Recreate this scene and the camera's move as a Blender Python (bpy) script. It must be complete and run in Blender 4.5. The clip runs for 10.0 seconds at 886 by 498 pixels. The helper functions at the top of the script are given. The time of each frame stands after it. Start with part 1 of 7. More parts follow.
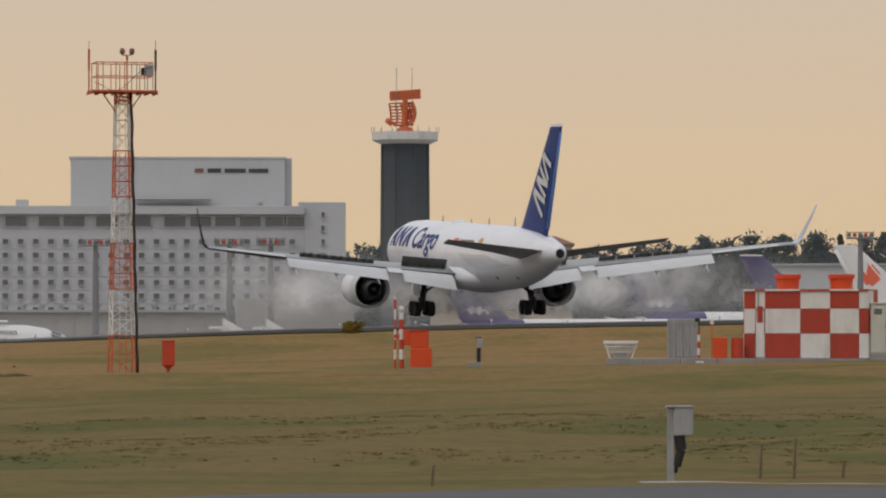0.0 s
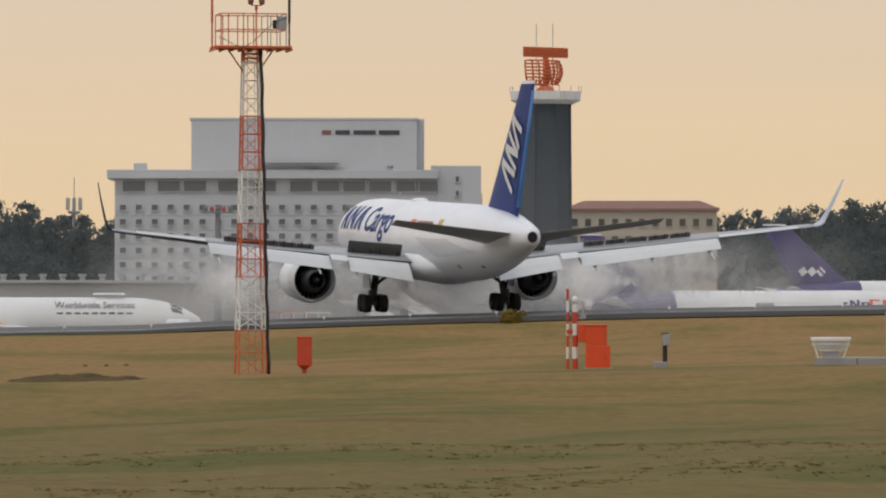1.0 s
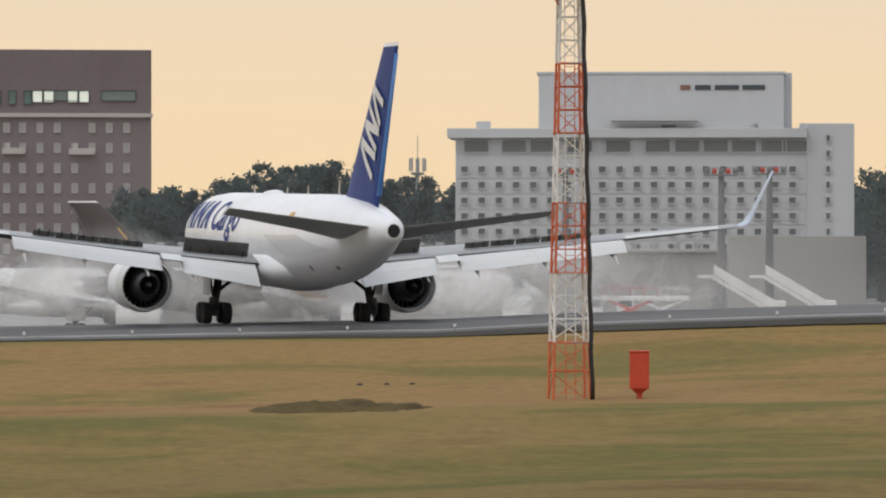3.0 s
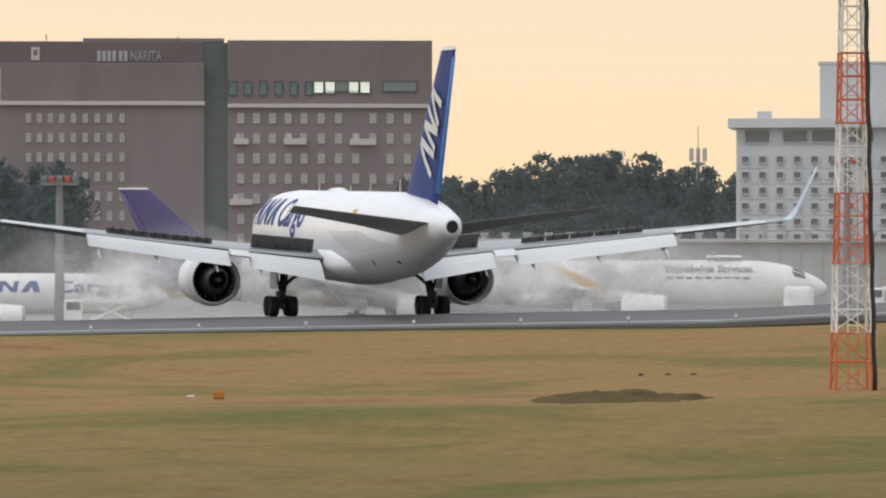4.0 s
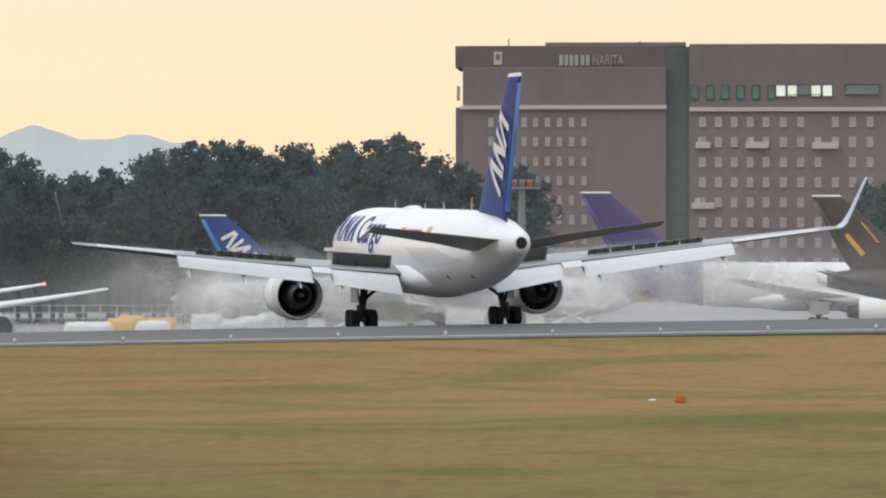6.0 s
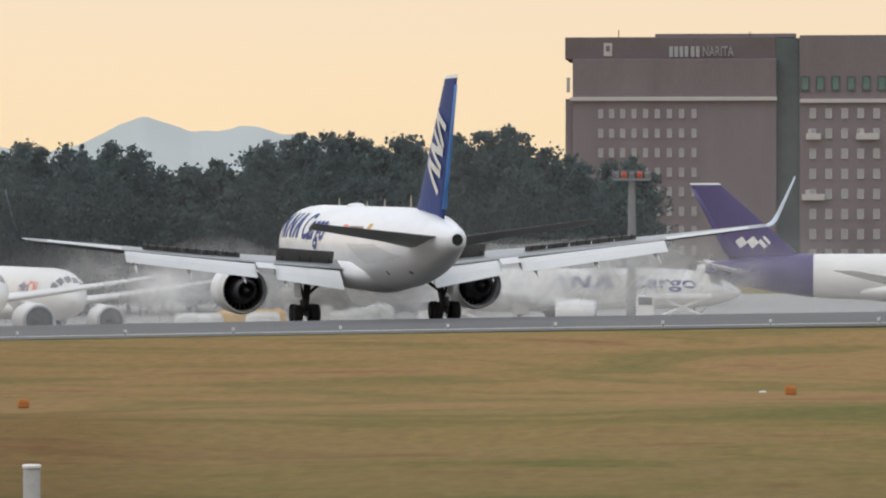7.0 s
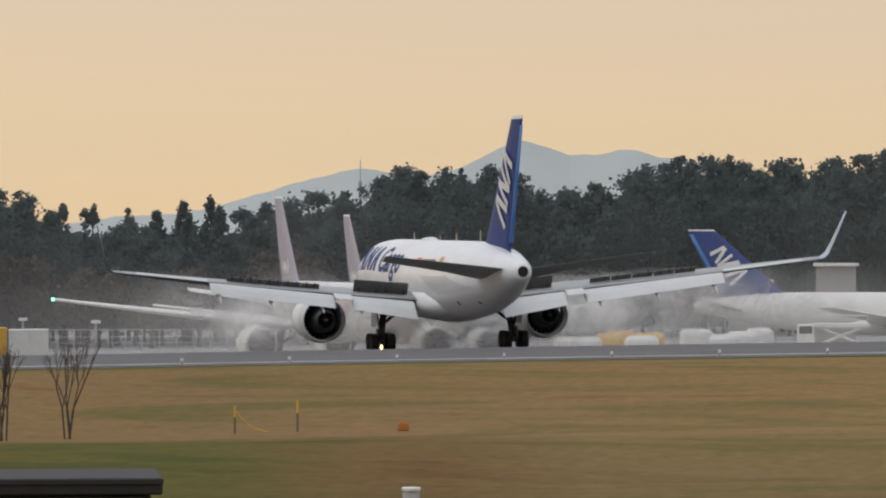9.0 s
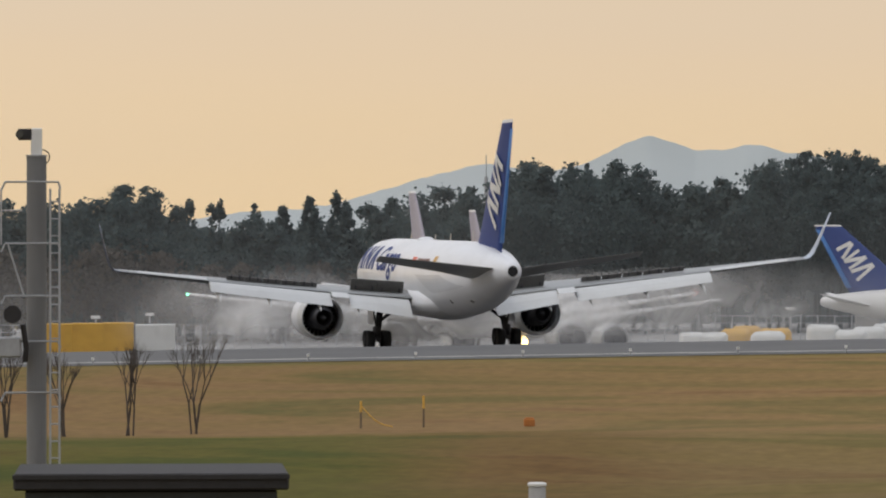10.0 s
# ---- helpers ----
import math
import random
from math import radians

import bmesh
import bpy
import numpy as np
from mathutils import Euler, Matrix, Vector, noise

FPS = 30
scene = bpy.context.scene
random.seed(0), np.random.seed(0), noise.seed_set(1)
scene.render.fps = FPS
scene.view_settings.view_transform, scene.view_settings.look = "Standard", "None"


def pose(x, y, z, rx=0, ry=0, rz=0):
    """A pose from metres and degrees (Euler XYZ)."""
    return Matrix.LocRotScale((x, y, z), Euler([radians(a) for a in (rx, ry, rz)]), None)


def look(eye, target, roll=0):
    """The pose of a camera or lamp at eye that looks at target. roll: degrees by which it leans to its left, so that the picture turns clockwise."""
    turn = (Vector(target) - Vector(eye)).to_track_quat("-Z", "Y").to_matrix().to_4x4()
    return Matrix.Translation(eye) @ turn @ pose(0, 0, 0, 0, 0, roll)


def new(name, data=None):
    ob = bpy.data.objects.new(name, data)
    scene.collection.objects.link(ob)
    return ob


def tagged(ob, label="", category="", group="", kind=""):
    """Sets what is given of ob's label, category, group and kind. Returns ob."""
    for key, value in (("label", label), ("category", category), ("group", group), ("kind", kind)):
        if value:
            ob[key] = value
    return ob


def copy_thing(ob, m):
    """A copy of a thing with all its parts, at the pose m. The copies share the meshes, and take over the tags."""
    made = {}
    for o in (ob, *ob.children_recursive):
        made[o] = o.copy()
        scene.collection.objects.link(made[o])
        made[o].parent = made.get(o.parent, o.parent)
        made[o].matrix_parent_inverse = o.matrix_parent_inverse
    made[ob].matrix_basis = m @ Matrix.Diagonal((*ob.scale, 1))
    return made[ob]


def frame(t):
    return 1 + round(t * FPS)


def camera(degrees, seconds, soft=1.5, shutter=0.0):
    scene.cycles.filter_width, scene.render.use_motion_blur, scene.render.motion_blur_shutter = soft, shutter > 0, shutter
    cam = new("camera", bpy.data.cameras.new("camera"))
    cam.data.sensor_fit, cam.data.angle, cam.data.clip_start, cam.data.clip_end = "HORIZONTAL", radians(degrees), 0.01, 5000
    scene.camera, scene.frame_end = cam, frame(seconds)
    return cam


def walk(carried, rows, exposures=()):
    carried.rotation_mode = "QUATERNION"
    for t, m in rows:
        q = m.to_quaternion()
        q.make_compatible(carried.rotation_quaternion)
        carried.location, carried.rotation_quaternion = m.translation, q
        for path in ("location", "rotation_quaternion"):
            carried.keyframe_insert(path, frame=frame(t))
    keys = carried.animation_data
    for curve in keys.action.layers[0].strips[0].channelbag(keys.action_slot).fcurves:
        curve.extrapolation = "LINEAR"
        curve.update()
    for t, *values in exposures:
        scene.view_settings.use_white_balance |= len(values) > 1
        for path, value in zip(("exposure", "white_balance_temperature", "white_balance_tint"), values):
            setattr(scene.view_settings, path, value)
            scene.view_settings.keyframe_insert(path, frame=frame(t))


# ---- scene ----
# Camera: seconds, place, bearing to the right of +y and tilt upwards, in degrees.
CAMERA_PATH = [
    (0.00, -12.85, -94.55, 1.75, 10.8669, 0.9517),
    (0.10, -12.47, -90.65, 1.95, 10.6895, 0.9488),
    (0.20, -12.08, -86.75, 2.15, 10.5087, 0.9528),
    (0.30, -11.70, -82.85, 2.36, 10.3295, 0.9534),
    (0.40, -11.31, -78.95, 2.56, 10.1572, 0.9401),
    (0.50, -10.93, -75.05, 2.76, 9.9968, 0.9027),
    (0.60, -10.47, -71.15, 2.93, 9.8547, 0.8347),
    (0.70, -10.00, -67.25, 3.11, 9.7275, 0.7431),
    (0.80, -9.54, -63.35, 3.28, 9.6057, 0.6373),
    (0.90, -9.08, -59.45, 3.46, 9.4795, 0.5272),
    (1.00, -8.61, -55.55, 3.63, 9.3397, 0.4222),
    (1.10, -7.99, -51.65, 3.81, 9.1511, 0.3153),
    (1.20, -7.36, -47.75, 3.98, 8.9601, 0.2000),
    (1.30, -6.73, -43.85, 4.15, 8.7592, 0.0870),
    (1.40, -6.10, -39.95, 4.33, 8.5408, -0.0129),
    (1.50, -5.47, -36.05, 4.50, 8.2971, -0.0888),
    (1.60, -4.79, -32.15, 4.64, 8.0190, -0.1359),
    (1.70, -4.11, -28.25, 4.79, 7.7075, -0.1611),
    (1.80, -3.43, -24.35, 4.93, 7.3825, -0.1722),
    (1.90, -2.74, -20.45, 5.08, 7.0641, -0.1766),
    (2.00, -2.06, -16.55, 5.22, 6.7721, -0.1821),
    (2.10, -1.62, -12.85, 5.30, 6.5966, -0.1694),
    (2.20, -1.17, -9.55, 5.37, 6.4546, -0.1479),
    (2.30, -0.84, -6.75, 5.36, 6.2848, -0.1416),
    (2.40, -0.53, -4.55, 5.36, 6.1082, -0.1387),
    (2.50, -0.20, -2.85, 5.36, 5.9159, -0.1359),
    (2.60, -0.13, -1.65, 5.34, 5.7031, -0.1313),
    (2.70, -0.05, -0.85, 5.32, 5.4747, -0.1266),
    (2.80, 0.03, -0.35, 5.30, 5.2359, -0.1238),
    (2.90, 0.04, -0.10, 5.30, 4.9799, -0.1248),
    (3.00, 0.05, 0.00, 5.30, 4.7090, -0.1278),
    (3.10, 0.00, 0.00, 5.30, 4.4237, -0.1297),
    (3.20, 0.00, 0.00, 5.30, 4.1227, -0.1311),
    (3.30, 0.00, 0.00, 5.30, 3.7961, -0.1317),
    (3.50, 0.00, 0.00, 5.30, 3.0192, -0.1285),
    (4.00, 0.00, 0.00, 5.30, 1.1597, -0.2521),
    (4.50, 0.00, 0.00, 5.30, -0.5843, -0.2905),
    (5.00, 0.00, 0.00, 5.30, -2.1489, -0.1110),
    (5.50, 0.00, 0.00, 5.30, -3.5810, -0.2292),
    (5.70, 0.00, 0.00, 5.30, -4.0255, -0.2086),
    (6.80, 0.00, 0.00, 5.30, -5.9289, -0.2623),
    (7.00, 0.00, 0.00, 5.30, -6.0798, -0.3106),
    (7.50, 0.00, 0.00, 5.30, -7.8373, -0.2520),
    (8.00, 0.00, 0.00, 5.30, -8.8218, -0.0405),
    (8.50, 0.00, 0.00, 5.30, -9.8953, 0.1311),
    (9.00, 0.00, 0.00, 5.30, -10.8768, -0.0112),
    (9.50, 0.00, 0.00, 5.30, -11.5778, -0.0179),
    (10.00, 0.00, 0.00, 5.30, -12.4734, -0.0705),
]
cam = camera(11.194, 10.0, soft=2.1)
walk(cam, [(t, pose(x, y, z, 90 + tilt, 0, -bearing)) for t, x, y, z, bearing, tilt in CAMERA_PATH],
     exposures=[(0.0, -0.2, 6550, 12), (1.0, 0.0, 6500, 11), (2.2, 0.2, 6450, 10), (3.5, 0.27, 6400, 10), (4.5, 0.48, 6300, 9), (5.5, 0.48, 6280, 9), (7.0, 0.33, 6340, 9), (7.5, 0.20, 6360, 9), (9.0, -0.04, 6450, 11), (10.0, -0.02, 6450, 11)])

# ---- world and light: a bright overcast evening sky, warm towards the horizon ----
world = bpy.data.worlds.new("evening_sky")
scene.world = world
world.use_nodes = True
wn, wl = world.node_tree.nodes, world.node_tree.links
wn.clear()
w_out = wn.new("ShaderNodeOutputWorld")
w_bg = wn.new("ShaderNodeBackground")
w_sky = wn.new("ShaderNodeTexSky")
w_sky.sky_type, w_sky.sun_disc = "NISHITA", False
w_sky.sun_elevation, w_sky.sun_rotation = radians(14), radians(-60)
w_co = wn.new("ShaderNodeTexCoord")
w_sep = wn.new("ShaderNodeSeparateXYZ")
w_ramp = wn.new("ShaderNodeValToRGB")
w_noise = wn.new("ShaderNodeTexNoise")
w_map = wn.new("ShaderNodeMapping")
w_map.inputs["Scale"].default_value = (6, 6, 60)
w_noise.inputs["Scale"].default_value, w_noise.inputs["Detail"].default_value = 1.0, 4.0
w_add = wn.new("ShaderNodeMath")
w_add.operation = "MULTIPLY_ADD"
w_add.inputs[1].default_value = 0.02
wl.new(w_co.outputs["Generated"], w_sep.inputs[0])
wl.new(w_co.outputs["Generated"], w_map.inputs[0])
wl.new(w_map.outputs[0], w_noise.inputs["Vector"])
wl.new(w_noise.outputs["Fac"], w_add.inputs[0])
wl.new(w_sep.outputs["Z"], w_add.inputs[2])
wl.new(w_add.outputs[0], w_ramp.inputs[0])
el = w_ramp.color_ramp.elements
el[0].position, el[0].color = 0.0, (0.80, 0.60, 0.36, 1)
el[1].position, el[1].color = 1.0, (0.78, 0.82, 0.92, 1)
for p, c in ((0.02, (0.83, 0.62, 0.375, 1)), (0.055, (0.77, 0.60, 0.42, 1)), (0.09, (0.72, 0.60, 0.47, 1)), (0.3, (0.74, 0.76, 0.80, 1))):
    e = el.new(p)
    e.color = c
w_sc = wn.new("ShaderNodeMix")
w_sc.data_type, w_sc.blend_type = "RGBA", "MIX"
w_sc.inputs["Factor"].default_value = 0.94
w_str = wn.new("ShaderNodeVectorMath")
w_str.operation = "SCALE"
w_str.inputs["Scale"].default_value = 0.1
wl.new(w_sky.outputs[0], w_str.inputs[0])
wl.new(w_str.outputs[0], w_sc.inputs["A"])
wl.new(w_ramp.outputs["Color"], w_sc.inputs["B"])
wl.new(w_sc.outputs["Result"], w_bg.inputs["Color"])
w_bg.inputs["Strength"].default_value = 1.0
wl.new(w_bg.outputs[0], w_out.inputs["Surface"])

sun = new("sun", bpy.data.lights.new("sun", "SUN"))
sun.data.energy, sun.data.angle, sun.data.color = 0.7, radians(18), (1.0, 0.93, 0.82)
sun.matrix_world = look((-60, -40, 90), (0, 0, 0))


# ---- materials ----
def nodes(name):
    m = bpy.data.materials.new(name)
    m.use_nodes = True
    nt = m.node_tree
    return m, nt, nt.nodes["Principled BSDF"]


def mat(name, color, rough=0.6, metal=0.0, vary=0.18, scale=1.5, fine=14.0, bump=0.15, dirt=(0.12, 0.1, 0.08), dirt_amount=0.0, streak=1.0, gloss=0.5):
    """Painted or raw surface with variation at two scales, optional grime and streaks, and fine relief."""
    m, nt, b = nodes(name)
    n, l = nt.nodes, nt.links
    co = n.new("ShaderNodeTexCoord")
    mp = n.new("ShaderNodeMapping")
    mp.inputs["Scale"].default_value = (1, 1, 1 / streak)
    l.new(co.outputs["Object"], mp.inputs[0])
    big = n.new("ShaderNodeTexNoise")
    big.inputs["Scale"].default_value, big.inputs["Detail"].default_value = scale, 5
    small = n.new("ShaderNodeTexNoise")
    small.inputs["Scale"].default_value, small.inputs["Detail"].default_value = fine, 3
    for x in (big, small):
        l.new(mp.outputs[0], x.inputs["Vector"])
    mixn = n.new("ShaderNodeMath")
    mixn.operation = "MULTIPLY_ADD"
    mixn.inputs[1].default_value = 0.5
    l.new(small.outputs["Fac"], mixn.inputs[0])
    half = n.new("ShaderNodeMath")
    half.operation = "MULTIPLY"
    half.inputs[1].default_value = 0.5
    l.new(big.outputs["Fac"], half.inputs[0])
    l.new(half.outputs[0], mixn.inputs[2])
    ramp = n.new("ShaderNodeValToRGB")
    e = ramp.color_ramp.elements
    e[0].position, e[1].position = 0.3, 0.7
    e[0].color = (*[c * (1 - vary) for c in color], 1)
    e[1].color = (*[min(1, c * (1 + vary)) for c in color], 1)
    l.new(mixn.outputs[0], ramp.inputs[0])
    last = ramp.outputs["Color"]
    if dirt_amount:
        dn = n.new("ShaderNodeTexNoise")
        dn.inputs["Scale"].default_value, dn.inputs["Detail"].default_value = scale * 0.6, 6
        l.new(mp.outputs[0], dn.inputs["Vector"])
        dr = n.new("ShaderNodeMapRange")
        dr.inputs["From Min"].default_value, dr.inputs["From Max"].default_value = 0.48, 0.75
        dr.inputs["To Max"].default_value = dirt_amount
        l.new(dn.outputs["Fac"], dr.inputs["Value"])
        mx = n.new("ShaderNodeMix")
        mx.data_type = "RGBA"
        mx.inputs["B"].default_value = (*dirt, 1)
        l.new(dr.outputs[0], mx.inputs["Factor"])
        l.new(last, mx.inputs["A"])
        last = mx.outputs["Result"]
    l.new(last, b.inputs["Base Color"])
    b.inputs["Roughness"].default_value, b.inputs["Metallic"].default_value = rough, metal
    b.inputs["Specular IOR Level"].default_value = gloss
    if bump:
        bp = n.new("ShaderNodeBump")
        bp.inputs["Strength"].default_value, bp.inputs["Distance"].default_value = bump, 0.02
        l.new(small.outputs["Fac"], bp.inputs["Height"])
        l.new(bp.outputs[0], b.inputs["Normal"])
    return m


WHITE = mat("aircraft_white", (0.78, 0.79, 0.81), 0.32, vary=0.04, scale=0.3, fine=3, bump=0.02, dirt=(0.4, 0.4, 0.4), dirt_amount=0.25, streak=0.4)
WHITE_FAR = mat("aircraft_white_far", (0.74, 0.73, 0.70), 0.45, vary=0.05, scale=0.3, fine=2, bump=0.0, dirt=(0.45, 0.45, 0.45), dirt_amount=0.2)
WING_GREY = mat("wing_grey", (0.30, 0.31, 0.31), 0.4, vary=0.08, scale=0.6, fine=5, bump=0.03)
# grey underside paint, darkened further to imitate the shade below the wing
WING_UNDER_SHADE = mat("shaded_wing_underside", (0.10, 0.105, 0.105), 0.6, vary=0.1, scale=0.6, fine=5, bump=0.03)
FLAP = mat("flap_white", (0.62, 0.63, 0.62), 0.38, vary=0.05, scale=0.5, fine=5, bump=0.03, dirt=(0.35, 0.34, 0.32), dirt_amount=0.3)
SPOILER = mat("spoiler_grey", (0.115, 0.112, 0.105), 0.6, vary=0.25, scale=0.8, fine=6, bump=0.05)
DARK_METAL = mat("dark_metal", (0.045, 0.045, 0.05), 0.5, metal=0.6, vary=0.3, scale=2, fine=9, bump=0.1)
FAN_DARK = mat("fan_blades", (0.028, 0.032, 0.045), 0.5, vary=0.4, scale=3, fine=12)
BLACK = mat("black_rubber", (0.012, 0.012, 0.013), 0.8, vary=0.3, scale=3, fine=20)
STEEL = mat("steel", (0.42, 0.43, 0.44), 0.35, metal=0.8, vary=0.1)
NAVY = mat("navy_paint", (0.008, 0.036, 0.19), 0.6, vary=0.06, scale=0.4, bump=0.0)
SKYBLUE = mat("sky_blue_paint", (0.03, 0.15, 0.42), 0.5, vary=0.08, scale=0.4, bump=0.0)
PALE_BLUE = mat("pale_blue_paint", (0.44, 0.50, 0.58), 0.35, vary=0.3, scale=0.5, bump=0.0)
LILAC = mat("faded_lilac_paint", (0.34, 0.31, 0.36), 0.5, vary=0.1, scale=0.4, bump=0.0)
PURPLE = mat("purple_paint", (0.042, 0.024, 0.125), 0.4, vary=0.1, scale=0.4, bump=0.0)
BROWN = mat("brown_paint", (0.035, 0.022, 0.015), 0.4, vary=0.1, scale=0.4, bump=0.0)
GOLD = mat("gold_paint", (0.62, 0.33, 0.03), 0.4, vary=0.1, scale=0.4, bump=0.0)
ORANGE_RED = mat("logo_orange", (0.75, 0.10, 0.03), 0.4, vary=0.05, bump=0.0)
RED = mat("signal_red", (0.52, 0.055, 0.02), 0.5, vary=0.14, scale=2.5, fine=18, dirt=(0.25, 0.06, 0.03), dirt_amount=0.35)
MAST_RED = mat("faded_mast_red", (0.56, 0.125, 0.04), 0.6, vary=0.16, scale=2.5, fine=18, dirt=(0.30, 0.09, 0.05), dirt_amount=0.35)
ORANGE = mat("signal_orange", (0.70, 0.070, 0.012), 0.45, vary=0.08, scale=3, fine=18, dirt=(0.35, 0.06, 0.02), dirt_amount=0.2)
PAINT_WHITE = mat("white_paint", (0.72, 0.71, 0.68), 0.55, vary=0.07, scale=2, fine=16, dirt=(0.35, 0.31, 0.26), dirt_amount=0.35, streak=3)
GALV = mat("galvanised_steel", (0.36, 0.37, 0.38), 0.5, metal=0.3, vary=0.14, scale=4, fine=25, dirt=(0.2, 0.19, 0.17), dirt_amount=0.3, streak=3)
CREAM = mat("cream_cabinet", (0.55, 0.54, 0.48), 0.5, vary=0.06, scale=2, dirt=(0.3, 0.27, 0.22), dirt_amount=0.3, streak=3)
CONCRETE = mat("concrete", (0.30, 0.29, 0.27), 0.85, vary=0.16, scale=0.8, fine=9, bump=0.3, dirt=(0.12, 0.11, 0.1), dirt_amount=0.4)
WOOD = mat("old_wood", (0.16, 0.12, 0.08), 0.85, vary=0.3, scale=4, fine=22, bump=0.4)
CABLE = mat("cable_black", (0.02, 0.018, 0.018), 0.7, vary=0.3, scale=5)
HOTEL_WHITE = mat("hotel_render", (0.50, 0.51, 0.52), 0.75, vary=0.05, scale=0.12, fine=1.5, bump=0.05, dirt=(0.3, 0.3, 0.31), dirt_amount=0.3, streak=5)
HOTEL_BRICK = mat("hotel_brick", (0.185, 0.152, 0.160), 0.85, vary=0.12, scale=0.15, fine=2.5, bump=0.1, dirt=(0.14, 0.105, 0.11), dirt_amount=0.5, streak=4)
HOTEL_BAND = mat("pale_cornice", (0.48, 0.45, 0.44), 0.8, vary=0.06, scale=0.5)
TOWER_DARK = mat("tower_slate", (0.050, 0.062, 0.072), 0.7, vary=0.12, scale=0.3, fine=3, streak=6)
SHED_GREY = mat("terminal_cladding", (0.34, 0.33, 0.31), 0.7, vary=0.06, scale=0.2, fine=2, streak=4)
ROOF_RED = mat("brown_roof", (0.22, 0.11, 0.08), 0.8, vary=0.15, scale=0.5)
BEIGE = mat("beige_wall", (0.42, 0.36, 0.28), 0.8, vary=0.08, scale=0.3)
YELLOW = mat("yellow_container", (0.62, 0.36, 0.06), 0.6, vary=0.12, scale=1, dirt=(0.3, 0.15, 0.05), dirt_amount=0.3)
TARP = mat("white_tarpaulin", (0.66, 0.66, 0.63), 0.7, vary=0.1, scale=1.2, dirt=(0.4, 0.4, 0.38), dirt_amount=0.4)
BARK = mat("bark", (0.075, 0.06, 0.05), 0.9, vary=0.3, scale=5, fine=30, bump=0.4)
# distance haze is painted into this pale blue-grey
MOUNTAIN = mat("haze_tinted_mountain", (0.42, 0.45, 0.44), 1.0, vary=0.05, scale=0.004, fine=0.02, bump=0.0)


def glass(name, color, rough=0.12):
    m, nt, b = nodes(name)
    b.inputs["Base Color"].default_value = (*color, 1)
    b.inputs["Roughness"].default_value = rough
    b.inputs["Specular IOR Level"].default_value = 0.6
    return m


GLASS = glass("dark_window_glass", (0.03, 0.04, 0.045))
# paler than the dark glass, with distance haze put into the colour
GLASS_HAZED = glass("hazed_window_glass", (0.11, 0.125, 0.13), 0.2)
GLASS_PALE = glass("curtained_window_glass", (0.34, 0.34, 0.35), 0.3)


def glow(name, color, strength):
    m, nt, b = nodes(name)
    b.inputs["Base Color"].default_value = (*color, 1)
    b.inputs["Emission Color"].default_value = (*color, 1)
    b.inputs["Emission Strength"].default_value = strength
    return m


LANDING_LIGHT = glow("landing_light", (1.0, 0.66, 0.24), 7)
LIT_WINDOW = glow("lit_window", (0.75, 0.80, 0.70), 0.3)
RED_LIGHT = glow("red_beacon", (1.0, 0.12, 0.05), 4)
GREEN_LIGHT = glow("green_navigation_light", (0.2, 1.0, 0.5), 4)


